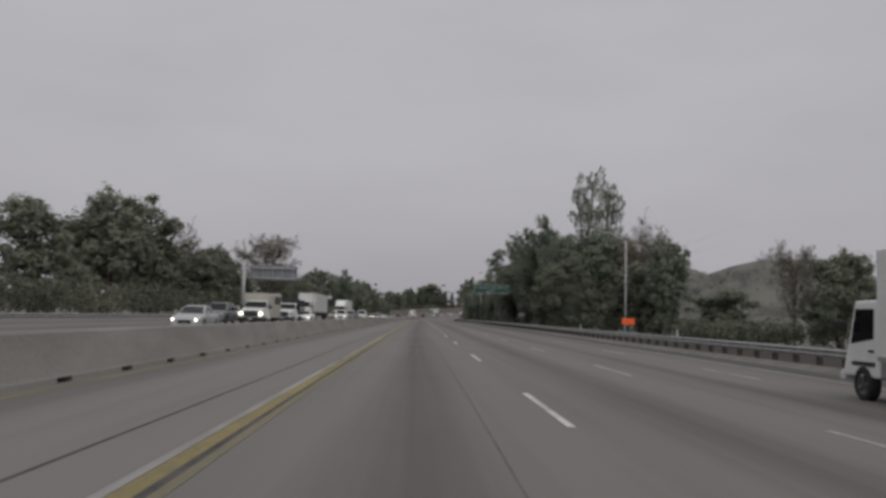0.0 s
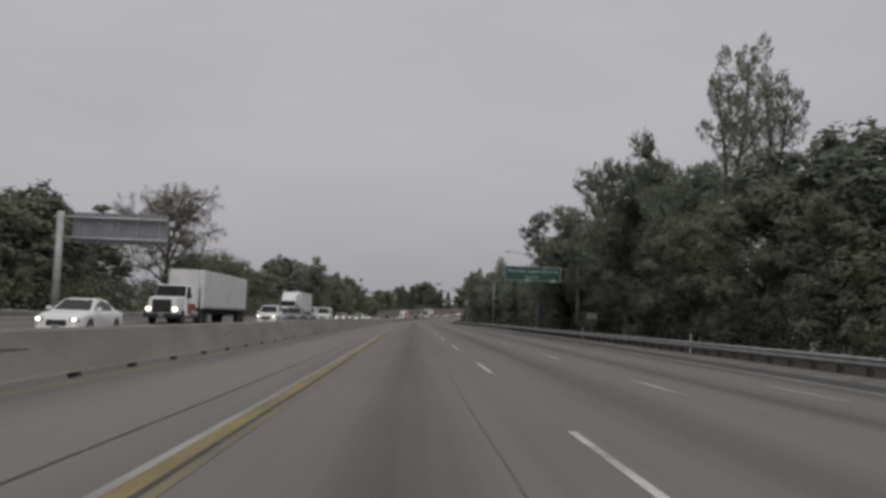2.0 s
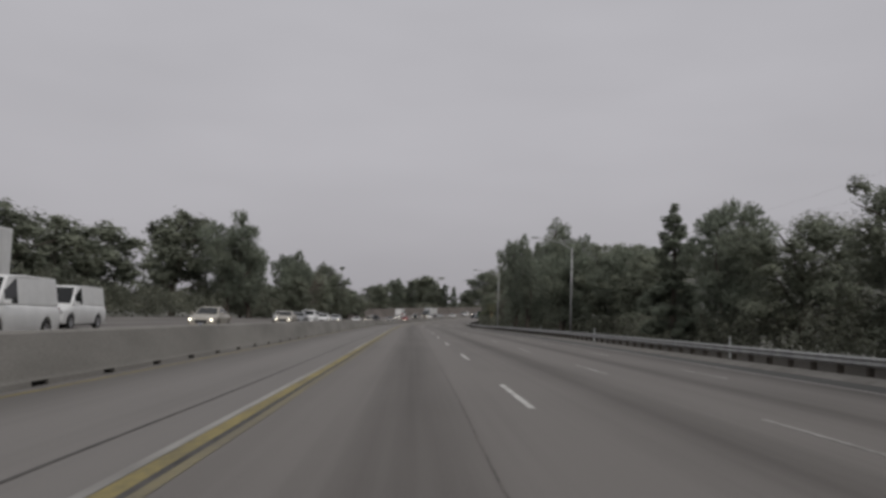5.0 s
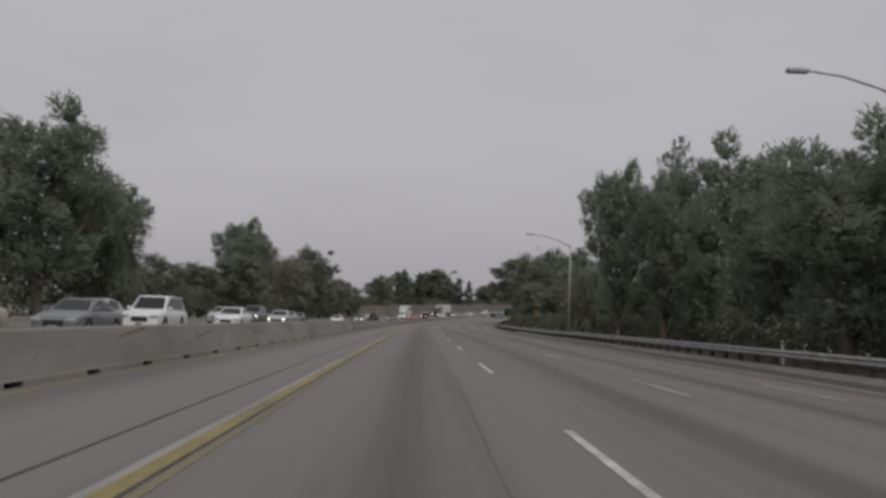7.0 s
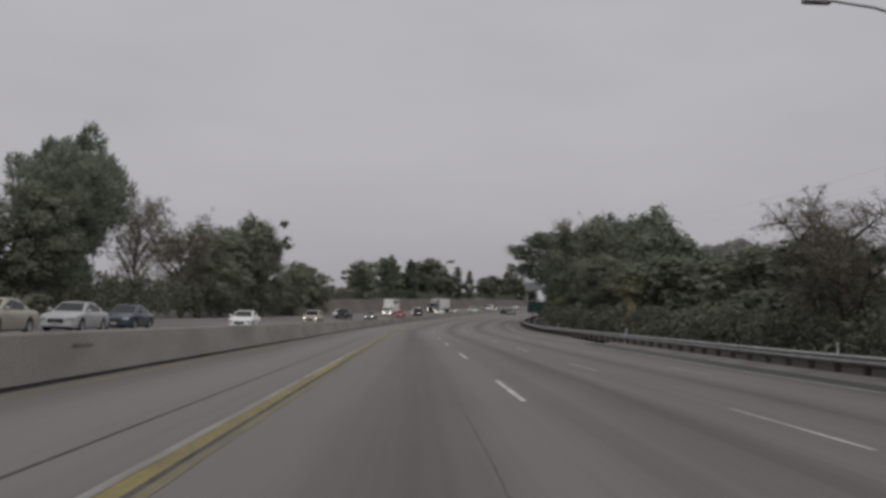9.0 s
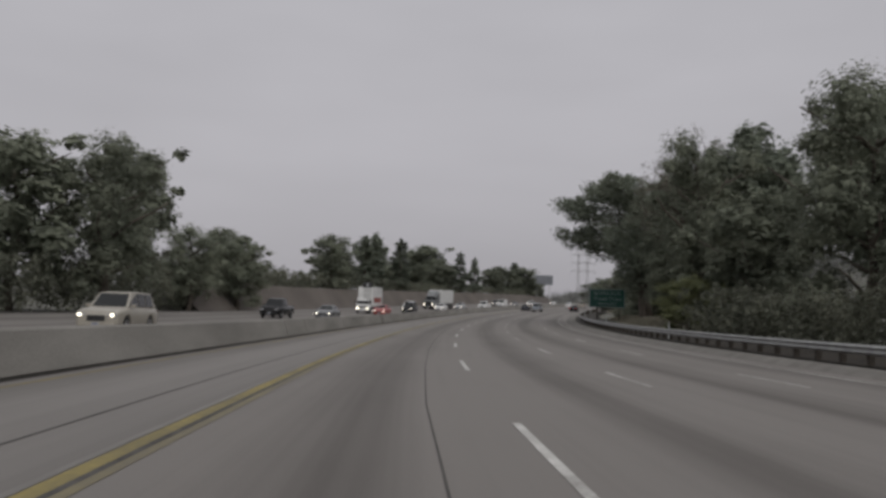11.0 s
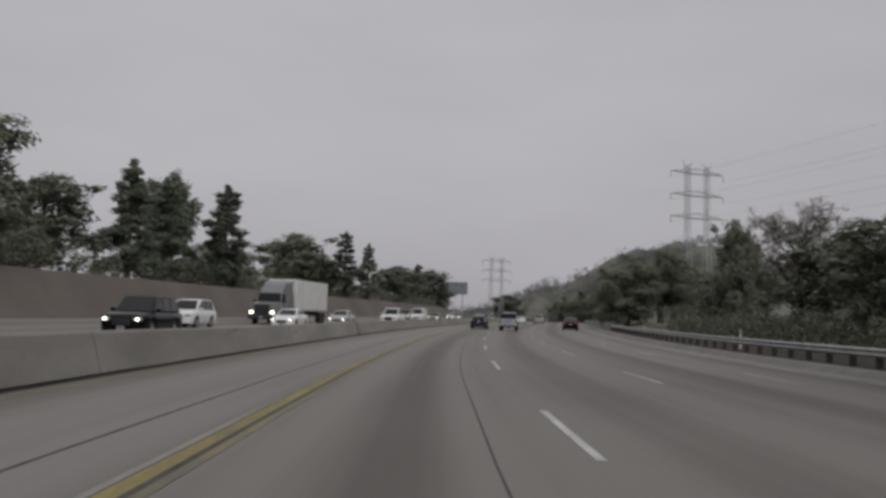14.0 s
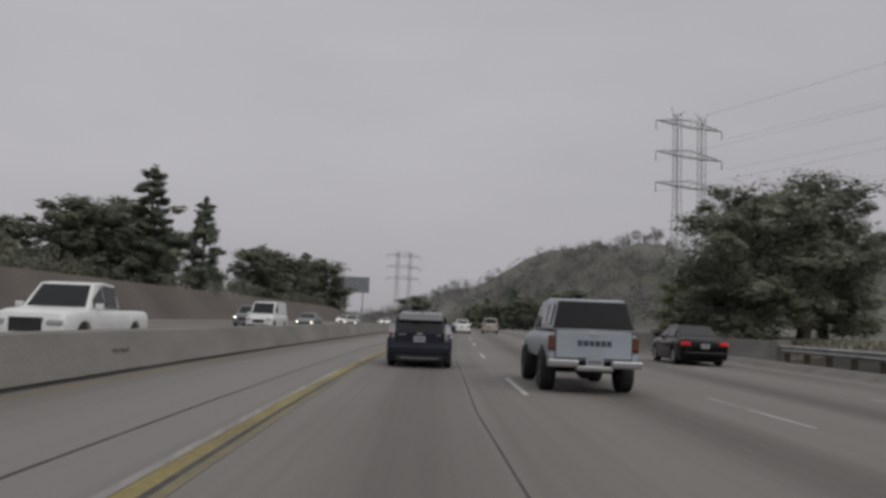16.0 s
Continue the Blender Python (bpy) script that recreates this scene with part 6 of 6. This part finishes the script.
# the lifted pale blue pickup with a camper shell
def old_pickup(place):
    root = thing("pickup_truck", "faded pale blue lifted pickup truck with a camper shell", "pickup truck", place)
    mat = PAINTS["paleblue"]
    wr, W = 0.40, 1.69
    prof = [(-2.34, 1.02, 0.80, 0.985, 0.0), (-2.30, 1.18, 0.98, 1.0, 0.0), (-0.52, 1.18, 1.02, 1, 0), (-0.45, 1.17, 1.02, 1, 0), (1.1, 1.16, 1.0, 1, 0), (1.5, 1.13, 1.0, 0.99, 0), (2.25, 1.08, 0.96, 0.96, 0), (2.38, 0.95, 0.80, 0.92, 0.05)]
    body_shell(root, prof, W, (-1.42, 1.62), wr, 0.62, mat)
    roof = [(1.18, 1.13, 0.73), (0.60, 1.72, 0.62), (0.2, 1.76, 0.62), (-0.42, 1.74, 0.61), (-0.52, 1.15, 0.72)]
    cabin(root, roof, mat, True, True, ((0.9, 0.25), (0.17, -0.36)))
    shell = block(root, "camper_shell", [(-0.78, -2.30, 1.17), (0.78, -2.30, 1.17), (0.78, -0.55, 1.17), (-0.78, -0.55, 1.17), (-0.62, -2.06, 1.76), (0.62, -2.06, 1.76), (0.64, -0.55, 1.80), (-0.64, -0.55, 1.80)], mat, 0.05, "pale fibreglass camper shell")
    pane(shell, [(-0.755, -2.289, 1.205), (0.755, -2.289, 1.205), (0.635, -2.085, 1.715), (-0.635, -2.085, 1.715)], "window_seal", M_TRIM, 0.0, 0.009)
    pane(shell, [(-0.72, -2.285, 1.235), (0.72, -2.285, 1.235), (0.61, -2.095, 1.69), (-0.61, -2.095, 1.69)], "rear_window", M_SMOKED, 0.0, 0.015)
    for s in (-1, 1):
        for y0, y1 in ((-2.0, -1.38), (-1.28, -0.68)):
            q = [(s * 0.762, y0, 1.27), (s * 0.762, y1, 1.27), (s * 0.668, y1, 1.66), (s * 0.668, y0 + 0.14, 1.66)]
            pane(shell, q if s > 0 else list(reversed(q)), "side_window", M_GLASS, 0.0, 0.012)
    box_part("tailgate_gap", (-0.716, 0.716, -2.352, -2.32, 0.645, 1.178), M_TRIM, root)
    tg = box_part("tailgate", (-0.70, 0.70, -2.37, -2.33, 0.66, 1.165), mat, root, "", 0.02)
    box_part("tailgate_handle", (-0.07, 0.07, -2.39, -2.37, 1.09, 1.12), M_CHROME, tg, "chrome handle", 0.006)
    x = -0.30
    for w in (0.085, 0.095, 0.08, 0.095, 0.085, 0.085):
        box_part("letter_bar", (x, x + w, -2.376, -2.37, 0.89, 0.99), M_LETTERBAR, tg)
        x += w + 0.02
    lamp_pair(root, 0.775, -2.33, 0.93, 0.13, 0.28, 0.06, M_AMBER, "tail_lamp")
    lamp_pair(root, 0.775, -2.345, 0.84, 0.11, 0.10, 0.05, M_DULLRED, "tail_lamp")
    bm = box(bmesh.new(), -0.87, -0.30, -2.55, -2.38, 0.50, 0.64, 0.035)
    box(bm, 0.30, 0.87, -2.55, -2.38, 0.50, 0.64, 0.035)
    box(bm, -0.34, 0.34, -2.53, -2.38, 0.44, 0.53, 0.02)
    part("rear_bumper", bm, M_CHROME, root, "scuffed chrome step bumper")
    plate(root, -2.50, 0.60, 0.32, 0.16)
    for s in (-1, 1):
        wheel(root, s * 0.75, -1.42, wr, 0.29, M_DARKRIM)
        wheel(root, s * 0.75, 1.62, wr, 0.29, M_DARKRIM)
    tube_part("rear_axle", [(-0.68, -1.42, wr), (0.68, -1.42, wr)], [0.05, 0.05], M_TRIM, root, 8)
    tube_part("exhaust", [(0.4, -2.2, 0.5), (0.35, 0.6, 0.52)], [0.03, 0.03], M_TRIM, root, 6)
    bm = bmesh.new()
    bmesh.ops.create_uvsphere(bm, u_segments=12, v_segments=8, radius=0.17, matrix=Matrix.Translation((0, -1.42, wr)))
    part("differential", bm, M_TRIM, root, "", True)
    box_part("frame", (-0.45, 0.45, -2.25, 2.1, 0.50, 0.66), M_TRIM, root)
    box_part("spare_tyre", (-0.32, 0.32, -2.15, -1.75, 0.42, 0.58), M_TYRE, root, "", 0.06)
    mirrors(root, 0.80, 0.85, 1.27, M_TRIM)
    lamp_pair(root, 0.62, 2.34, 0.9, 0.26, 0.16, 0.12, M_LAMPOFF, "headlamp")
    box_part("front_bumper", (-0.82, 0.82, 2.36, 2.5, 0.56, 0.72), M_CHROME, root, "", 0.03)
    box_part("grille", (-0.48, 0.48, 2.33, 2.40, 0.80, 0.98), M_TRIM, root, "", 0.02)
    return root


def cabover_truck(label, place, cargo_label, box_len=5.0, box_h=2.45, lit=False, colour="white", stripe_colour=None):
    """A forward-control box truck."""
    root = thing("box_truck", label, "truck", place)
    mat = PAINTS[colour]
    f = 3.2
    cab = block(root, "cab", [(-0.98, f - 1.65, 0.55), (0.98, f - 1.65, 0.55), (0.98, f, 0.55), (-0.98, f, 0.55), (-0.92, f - 1.6, 2.3), (0.92, f - 1.6, 2.3), (0.88, f - 0.42, 2.3), (-0.88, f - 0.42, 2.3)], mat, 0.06)
    pane(cab, [(0.86, f - 0.22, 1.38), (-0.86, f - 0.22, 1.38), (-0.80, f - 0.46, 2.15), (0.80, f - 0.46, 2.15)], "windscreen", M_GLASS, 0.0, 0.05)
    for s in (-1, 1):
        q = [(s * 0.953, f - 1.35, 1.42), (s * 0.953, f - 0.38, 1.30), (s * 0.925, f - 0.55, 2.1), (s * 0.925, f - 1.35, 2.1)]
        pane(cab, q if s > 0 else list(reversed(q)), "side_window", M_GLASS, 0.0, 0.012)
        box_part("door_handle", (*sorted((s * 0.97, s * 1.0)), f - 1.4, f - 1.2, 1.12, 1.17), M_TRIM, cab)
    box_part("grille", (-0.7, 0.7, f - 0.02, f + 0.03, 0.85, 1.05), M_TRIM, cab)
    lamp_pair(root, 0.72, f + 0.02, 0.75, 0.3, 0.18, 0.08, M_LAMPON if lit else M_LAMPOFF, "headlamp")
    box_part("bumper", (-0.98, 0.98, f - 0.1, f + 0.1, 0.42, 0.66), mat, root, "", 0.04)
    b0 = f - 1.8 - box_len
    cargo = box_part("cargo_box", (-1.12, 1.12, b0, f - 1.8, 0.95, 0.95 + box_h), PAINTS["white"], root, cargo_label, 0.05)
    for s in (-1, 1):
        box_part("rail", (*sorted((s * 1.11, s * 1.135)), b0 + 0.05, f - 1.85, 0.95, 1.05), M_STEEL, cargo)
        if stripe_colour:
            box_part("side_stripe", (*sorted((s * 1.12, s * 1.128)), b0 + 0.8, f - 2.4, 1.6, 2.3), PAINTS[stripe_colour], cargo)
    box_part("rear_door", (-1.0, 1.0, b0 - 0.02, b0, 1.05, 0.85 + box_h), M_STEEL, cargo)
    box_part("chassis", (-0.45, 0.45, b0 + 0.1, f - 0.2, 0.55, 0.95), M_TRIM, root)
    for y in (f - 0.95, b0 + 1.3):
        for s in (-1, 1):
            wheel(root, s * 0.88, y, 0.40, 0.26 if y > 0 else 0.4, M_DARKRIM)
    for s in (-1, 1):
        box_part("mudguard", (*sorted((s * 0.70, s * 1.0)), f - 1.45, f - 0.45, 0.80, 0.90), M_TRIM, root, "", 0.03)
    mirrors(root, 0.95, f - 0.15, 1.7, M_TRIM, 1.6)
    plate(root, f + 0.11, 0.54)
    return root


def nose_cab(root, f, W, mat, lit, z=0.0):
    """A bonneted truck cab whose bumper stands at y = f."""
    hood = block(root, "hood", [(-W * 0.46, f - 1.75, 0.7), (W * 0.46, f - 1.75, 0.7), (W * 0.44, f, 0.7), (-W * 0.44, f, 0.7), (-W * 0.45, f - 1.75, 1.5 + z), (W * 0.45, f - 1.75, 1.5 + z), (W * 0.38, f - 0.08, 1.32 + z), (-W * 0.38, f - 0.08, 1.32 + z)], mat, 0.07)
    box_part("grille", (-W * 0.27, W * 0.27, f - 0.06, f + 0.03, 0.8, 1.24 + z), M_TRIM, hood, "", 0.03)
    cab = block(root, "cab", [(-W * 0.5, f - 3.3, 0.6), (W * 0.5, f - 3.3, 0.6), (W * 0.5, f - 1.65, 0.6), (-W * 0.5, f - 1.65, 0.6), (-W * 0.43, f - 3.25, 2.05 + 1.6 * z), (W * 0.43, f - 3.25, 2.05 + 1.6 * z), (W * 0.42, f - 2.25, 2.05 + 1.6 * z), (-W * 0.42, f - 2.25, 2.05 + 1.6 * z)], mat, 0.07)
    zt = 2.05 + 1.6 * z
    pane(cab, [(W * 0.43, f - 1.98, 1.5 + z), (-W * 0.43, f - 1.98, 1.5 + z), (-W * 0.40, f - 2.24, zt - 0.1), (W * 0.40, f - 2.24, zt - 0.1)], "windscreen", M_GLASS, 0.0, 0.04)
    for s in (-1, 1):
        q = [(s * W * 0.462, f - 3.1, 1.42 + z), (s * W * 0.462, f - 2.1, 1.42 + z), (s * W * 0.437, f - 2.35, zt - 0.14), (s * W * 0.437, f - 3.1, zt - 0.14)]
        pane(cab, q if s > 0 else list(reversed(q)), "side_window", M_GLASS, 0.0, 0.02)
    lamp_pair(root, W * 0.38, f - 0.03, 1.02, W * 0.13, 0.2, 0.14, M_LAMPON if lit else M_LAMPOFF, "headlamp")
    box_part("bumper", (-W * 0.5, W * 0.5, f - 0.05, f + 0.16, 0.45, 0.76), M_TRIM, root, "", 0.05)
    plate(root, f + 0.17, 0.62)
    mirrors(root, W / 2 - 0.02, f - 2.0, 1.55 + z, M_TRIM, 1.5)
    return cab


def stake_truck(label, place):
    root = thing("flatbed_truck", label, "truck", place)
    mat = PAINTS["white"]
    nose_cab(root, 3.2, 2.0, mat, False)
    box_part("bed_floor", (-1.15, 1.15, -3.2, -0.2, 0.95, 1.08), M_WOODPOST, root, "", 0.02)
    for s in (-1, 1):
        for z in (1.2, 1.45, 1.7, 1.95, 2.2):
            box_part("stake_board", (*sorted((s * 1.10, s * 1.15)), -3.2, -0.25, z, z + 0.16), M_WOODPOST, root)
        for y in (-3.1, -2.1, -1.1, -0.3):
            box_part("stake_post", (*sorted((s * 1.06, s * 1.10)), y - 0.05, y + 0.05, 1.0, 2.38), M_TRIM, root)
    box_part("headboard", (-1.1, 1.1, -0.22, -0.14, 1.05, 2.45), M_TRIM, root, "", 0.02)
    box_part("chassis", (-0.45, 0.45, -3.0, 2.8, 0.5, 0.95), M_TRIM, root)
    for y, w in ((2.05, 0.26), (-1.9, 0.42)):
        for s in (-1, 1):
            wheel(root, s * 0.86, y, 0.42, w, M_RIM)
    return root


def camper(label, place):
    root = thing("motorhome", label, "motorhome", place)
    mat = PAINTS["white"]
    nose_cab(root, 3.4, 2.0, mat, True)
    body = block(root, "house_body", [(-1.15, -3.6, 0.7), (1.15, -3.6, 0.7), (1.15, 0.4, 0.7), (-1.15, 0.4, 0.7), (-1.12, -3.6, 2.72), (1.12, -3.6, 2.72), (1.08, 1.15, 2.62), (-1.08, 1.15, 2.62)], PAINTS["cream"], 0.08, "cream box body")
    for s in (-1, 1):
        for y in (-2.6, -1.2):
            q = [(s * 1.15, y - 0.4, 1.8), (s * 1.15, y + 0.4, 1.8), (s * 1.15, y + 0.4, 2.4), (s * 1.15, y - 0.4, 2.4)]
            pane(body, q if s > 0 else list(reversed(q)), "side_window", M_GLASS)
    for y, w in ((2.2, 0.26), (-2.1, 0.42)):
        for s in (-1, 1):
            wheel(root, s * 0.88, y, 0.38, w, M_RIM)
    box_part("chassis", (-0.5, 0.5, -3.4, 3.0, 0.4, 0.75), M_TRIM, root)
    return root


def semi(label, place, colour, tail=-9.0, sleeper=True):
    root = thing("semi_truck", label, "truck", place)
    mat = PAINTS[colour]
    nose_cab(root, 8.4, 2.3, mat, True, 0.42)
    if sleeper:
        block(root, "sleeper", [(-1.15, 3.2, 0.9), (1.15, 3.2, 0.9), (1.15, 5.1, 0.9), (-1.15, 5.1, 0.9), (-1.1, 3.2, 3.8), (1.1, 3.2, 3.8), (1.0, 4.9, 3.55), (-1.0, 4.9, 3.55)], mat, 0.1, "tall sleeper cab")
    if sleeper:
        block(root, "roof_fairing", [(-1.0, 4.6, 2.6), (1.0, 4.6, 2.6), (0.95, 6.1, 2.7), (-0.95, 6.1, 2.7), (-1.0, 4.6, 3.72), (1.0, 4.6, 3.72), (0.8, 5.2, 3.45), (-0.8, 5.2, 3.45)], mat, 0.08)
    else:
        for s in (-1, 1):
            box_part("side_panel", (*sorted((s * 1.0, s * 1.17)), 4.3, 6.2, 0.75, 1.45), PAINTS["red"], root, "red lower side panel", 0.04)
    tr = box_part("trailer", (-1.28, 1.28, tail, 2.6, 1.15, 3.95), PAINTS["white"], root, "plain white trailer", 0.04)
    for s in (-1, 1):
        box_part("trailer_rail", (*sorted((s * 1.28, s * 1.295)), tail, 2.6, 1.15, 1.3), M_STEEL, tr)
    for i in range(int((2.2 - tail) / 1.06)):
        for s in (-1, 1):
            box_part("rib", (*sorted((s * 1.28, s * 1.286)), tail + 0.4 + i * 1.06, tail + 0.46 + i * 1.06, 1.3, 3.85), PAINTS["white"], tr)
    box_part("chassis", (-0.5, 0.5, tail + 0.4, 7.6, 0.75, 1.15), M_TRIM, root)
    for s in (-1, 1):
        tube_part("fuel_tank", [(s * 0.95, 3.9, 0.75), (s * 0.95, 5.4, 0.75)], [0.3, 0.3], M_CHROME, root, 12)
        tube_part("exhaust_pipe", [(s * 1.1, 3.1, 0.9), (s * 1.1, 3.1, 3.95)], [0.07, 0.07], M_CHROME, root, 8)
        for y, w in ((7.1, 0.3), (2.6, 0.5), (1.3, 0.5), (tail + 2.0, 0.5), (tail + 0.8, 0.5)):
            wheel(root, s * 0.95, y, 0.5, w, M_DARKRIM)
    return root


# ---- concrete parapet past the guardrail's end ----
parapet = ribbon("wall_parapet", [(14.2, 0.0), (14.28, 0.35), (14.36, 0.92), (14.62, 0.92), (14.62, -0.2)], 553, 660, 4, M_BARRIER, closed=True)
tagged(parapet, "weathered concrete bridge parapet beyond the guardrail", "parapet", kind="structure")
for y, top in ((553.3, 0.98), (575.0, 1.22), (597.0, 1.22)):
    pier = thing("parapet_pier", "squat concrete end post of the parapet", "post", Matrix.Translation(on_road(y, 14.55)) @ pose(0, 0, 0, 0, 0, heading(y)))
    box_part("block", (-0.3, 0.3, -0.45, 0.45, -0.2, top), M_BARRIER, pier, "", 0.03)

# ---- vehicles going our way ----
liftback(at_road(542.0, -0.3, 1))
old_pickup(at_road(535.8, 3.05, 1))
car("sedan", "black four-door sedan with lit red tail lamps", at_road(549.6, 9.55, 1), "black", braking=True)
car("sedan", "white sedan farther ahead in traffic", at_road(606, 1.2, 1), "white")
car("suv", "beige sport utility car far ahead in traffic", at_road(613, 4.4, 1), "tan")
car("suv", "dark sport utility car far ahead in traffic", at_road(657, 6.6, 1), "darkgreen")
cabover_truck("white forward-control box truck in the outer lane", at_road(14.5, 9.5, 1) @ Matrix.Diagonal((0.85, 0.85, 0.85, 1)), "plain white cargo box")

# ---- oncoming traffic: shape, colour, distance, offset, lamps lit, words ----
SHADE = {"silver": "silver", "olive": "dark green", "grey": "mid grey", "white": "white", "tan": "beige", "navy": "dark blue-grey", "black": "black", "darkgreen": "dark green", "red": "dull red", "orange": "crimson"}
WORD = {"sedan": "sedan", "suv": "sport utility car", "hatch": "hatchback", "pickup": "pickup truck", "van": "cargo van"}
INNER = [("sedan", "silver", 49.6, 1), ("sedan", "white", 96.3, 1), ("suv", "white", 139.5, 1), ("suv", "grey", 154.9, 0), ("sedan", "navy", 164.0, 0),
         ("van", "white", 184.5, 0), ("sedan", "tan", 212.6, 1), ("sedan", "tan", 245.5, 1), ("sedan", "grey", 255.0, 0), ("suv", "white", 264.0, 0), ("sedan", "white", 281, 0), ("sedan", "silver", 300.2, 1),
         ("sedan", "white", 353.2, 0), ("suv", "tan", 389.6, 1), ("sedan", "grey", 438.5, 1), ("sedan", "orange", 468.6, 1)]
INNER2 = [("suv", "black", 488.0, 1), ("sedan", "white", 513.5, 1), ("sedan", "silver", 531.0, 1), ("van", "white", 576.5, 0), ("sedan", "grey", 592.5, 1), ("sedan", "silver", 622, 1), ("sedan", "white", 668, 1), ("suv", "silver", 730, 1)]
MIDDLE = [("suv", "grey", 71.5, 0), ("sedan", "tan", 163.0, 0), ("van", "white", 199.3, 0), ("hatch", "silver", 266.3, 0), ("sedan", "silver", 293.8, 0), ("suv", "grey", 307, 1),
          ("sedan", "tan", 321.5, 1), ("sedan", "silver", 329.8, 0), ("sedan", "navy", 337.5, 0), ("pickup", "black", 433.0, 0), ("suv", "white", 503.7, 0), ("suv", "grey", 586, 1), ("sedan", "white", 640, 1), ("sedan", "grey", 700, 1)]
FAST = [("pickup", "white", 540.3, 0)]
SLOW = [("hatch", "silver", 93.1, 0), ("hatch", "white", 445.0, 0)]
for rows, lane in ((INNER, -12.8), (INNER2, -12.8), (MIDDLE, -16.5), (FAST, -9.5), (SLOW, -20.1)):
    for kind, colour, y, lit in rows:
        words = f"{SHADE[colour]} {WORD[kind]} " + ("with lit headlamps in the oncoming lanes" if lit else "in the oncoming lanes")
        tagged(car(kind, words, at_road(y, lane, -1), colour, bool(lit)), group="oncoming traffic")
tagged(camper("cream and white motorhome in the oncoming lanes", at_road(69.0, -12.8, -1)), group="oncoming traffic")
tagged(stake_truck("white flatbed truck with dark wooden stake sides", at_road(82.5, -12.6, -1)), group="oncoming traffic")
tagged(semi("white semi truck with a long pale box trailer", at_road(128, -16.6, -1), "white", -13.0, False), group="oncoming traffic")
tagged(semi("white semi truck with a long white trailer", at_road(182, -16.7, -1), "white"), group="oncoming traffic")
tagged(cabover_truck("white refrigerated box truck with a red side stripe", at_road(476, -16.7, -1), "white cargo box with a red stripe", 6.2, 2.9, True, "white", "red"), group="oncoming traffic")
tagged(semi("grey semi truck with a plain white trailer", at_road(527, -16.7, -1), "grey"), group="oncoming traffic")
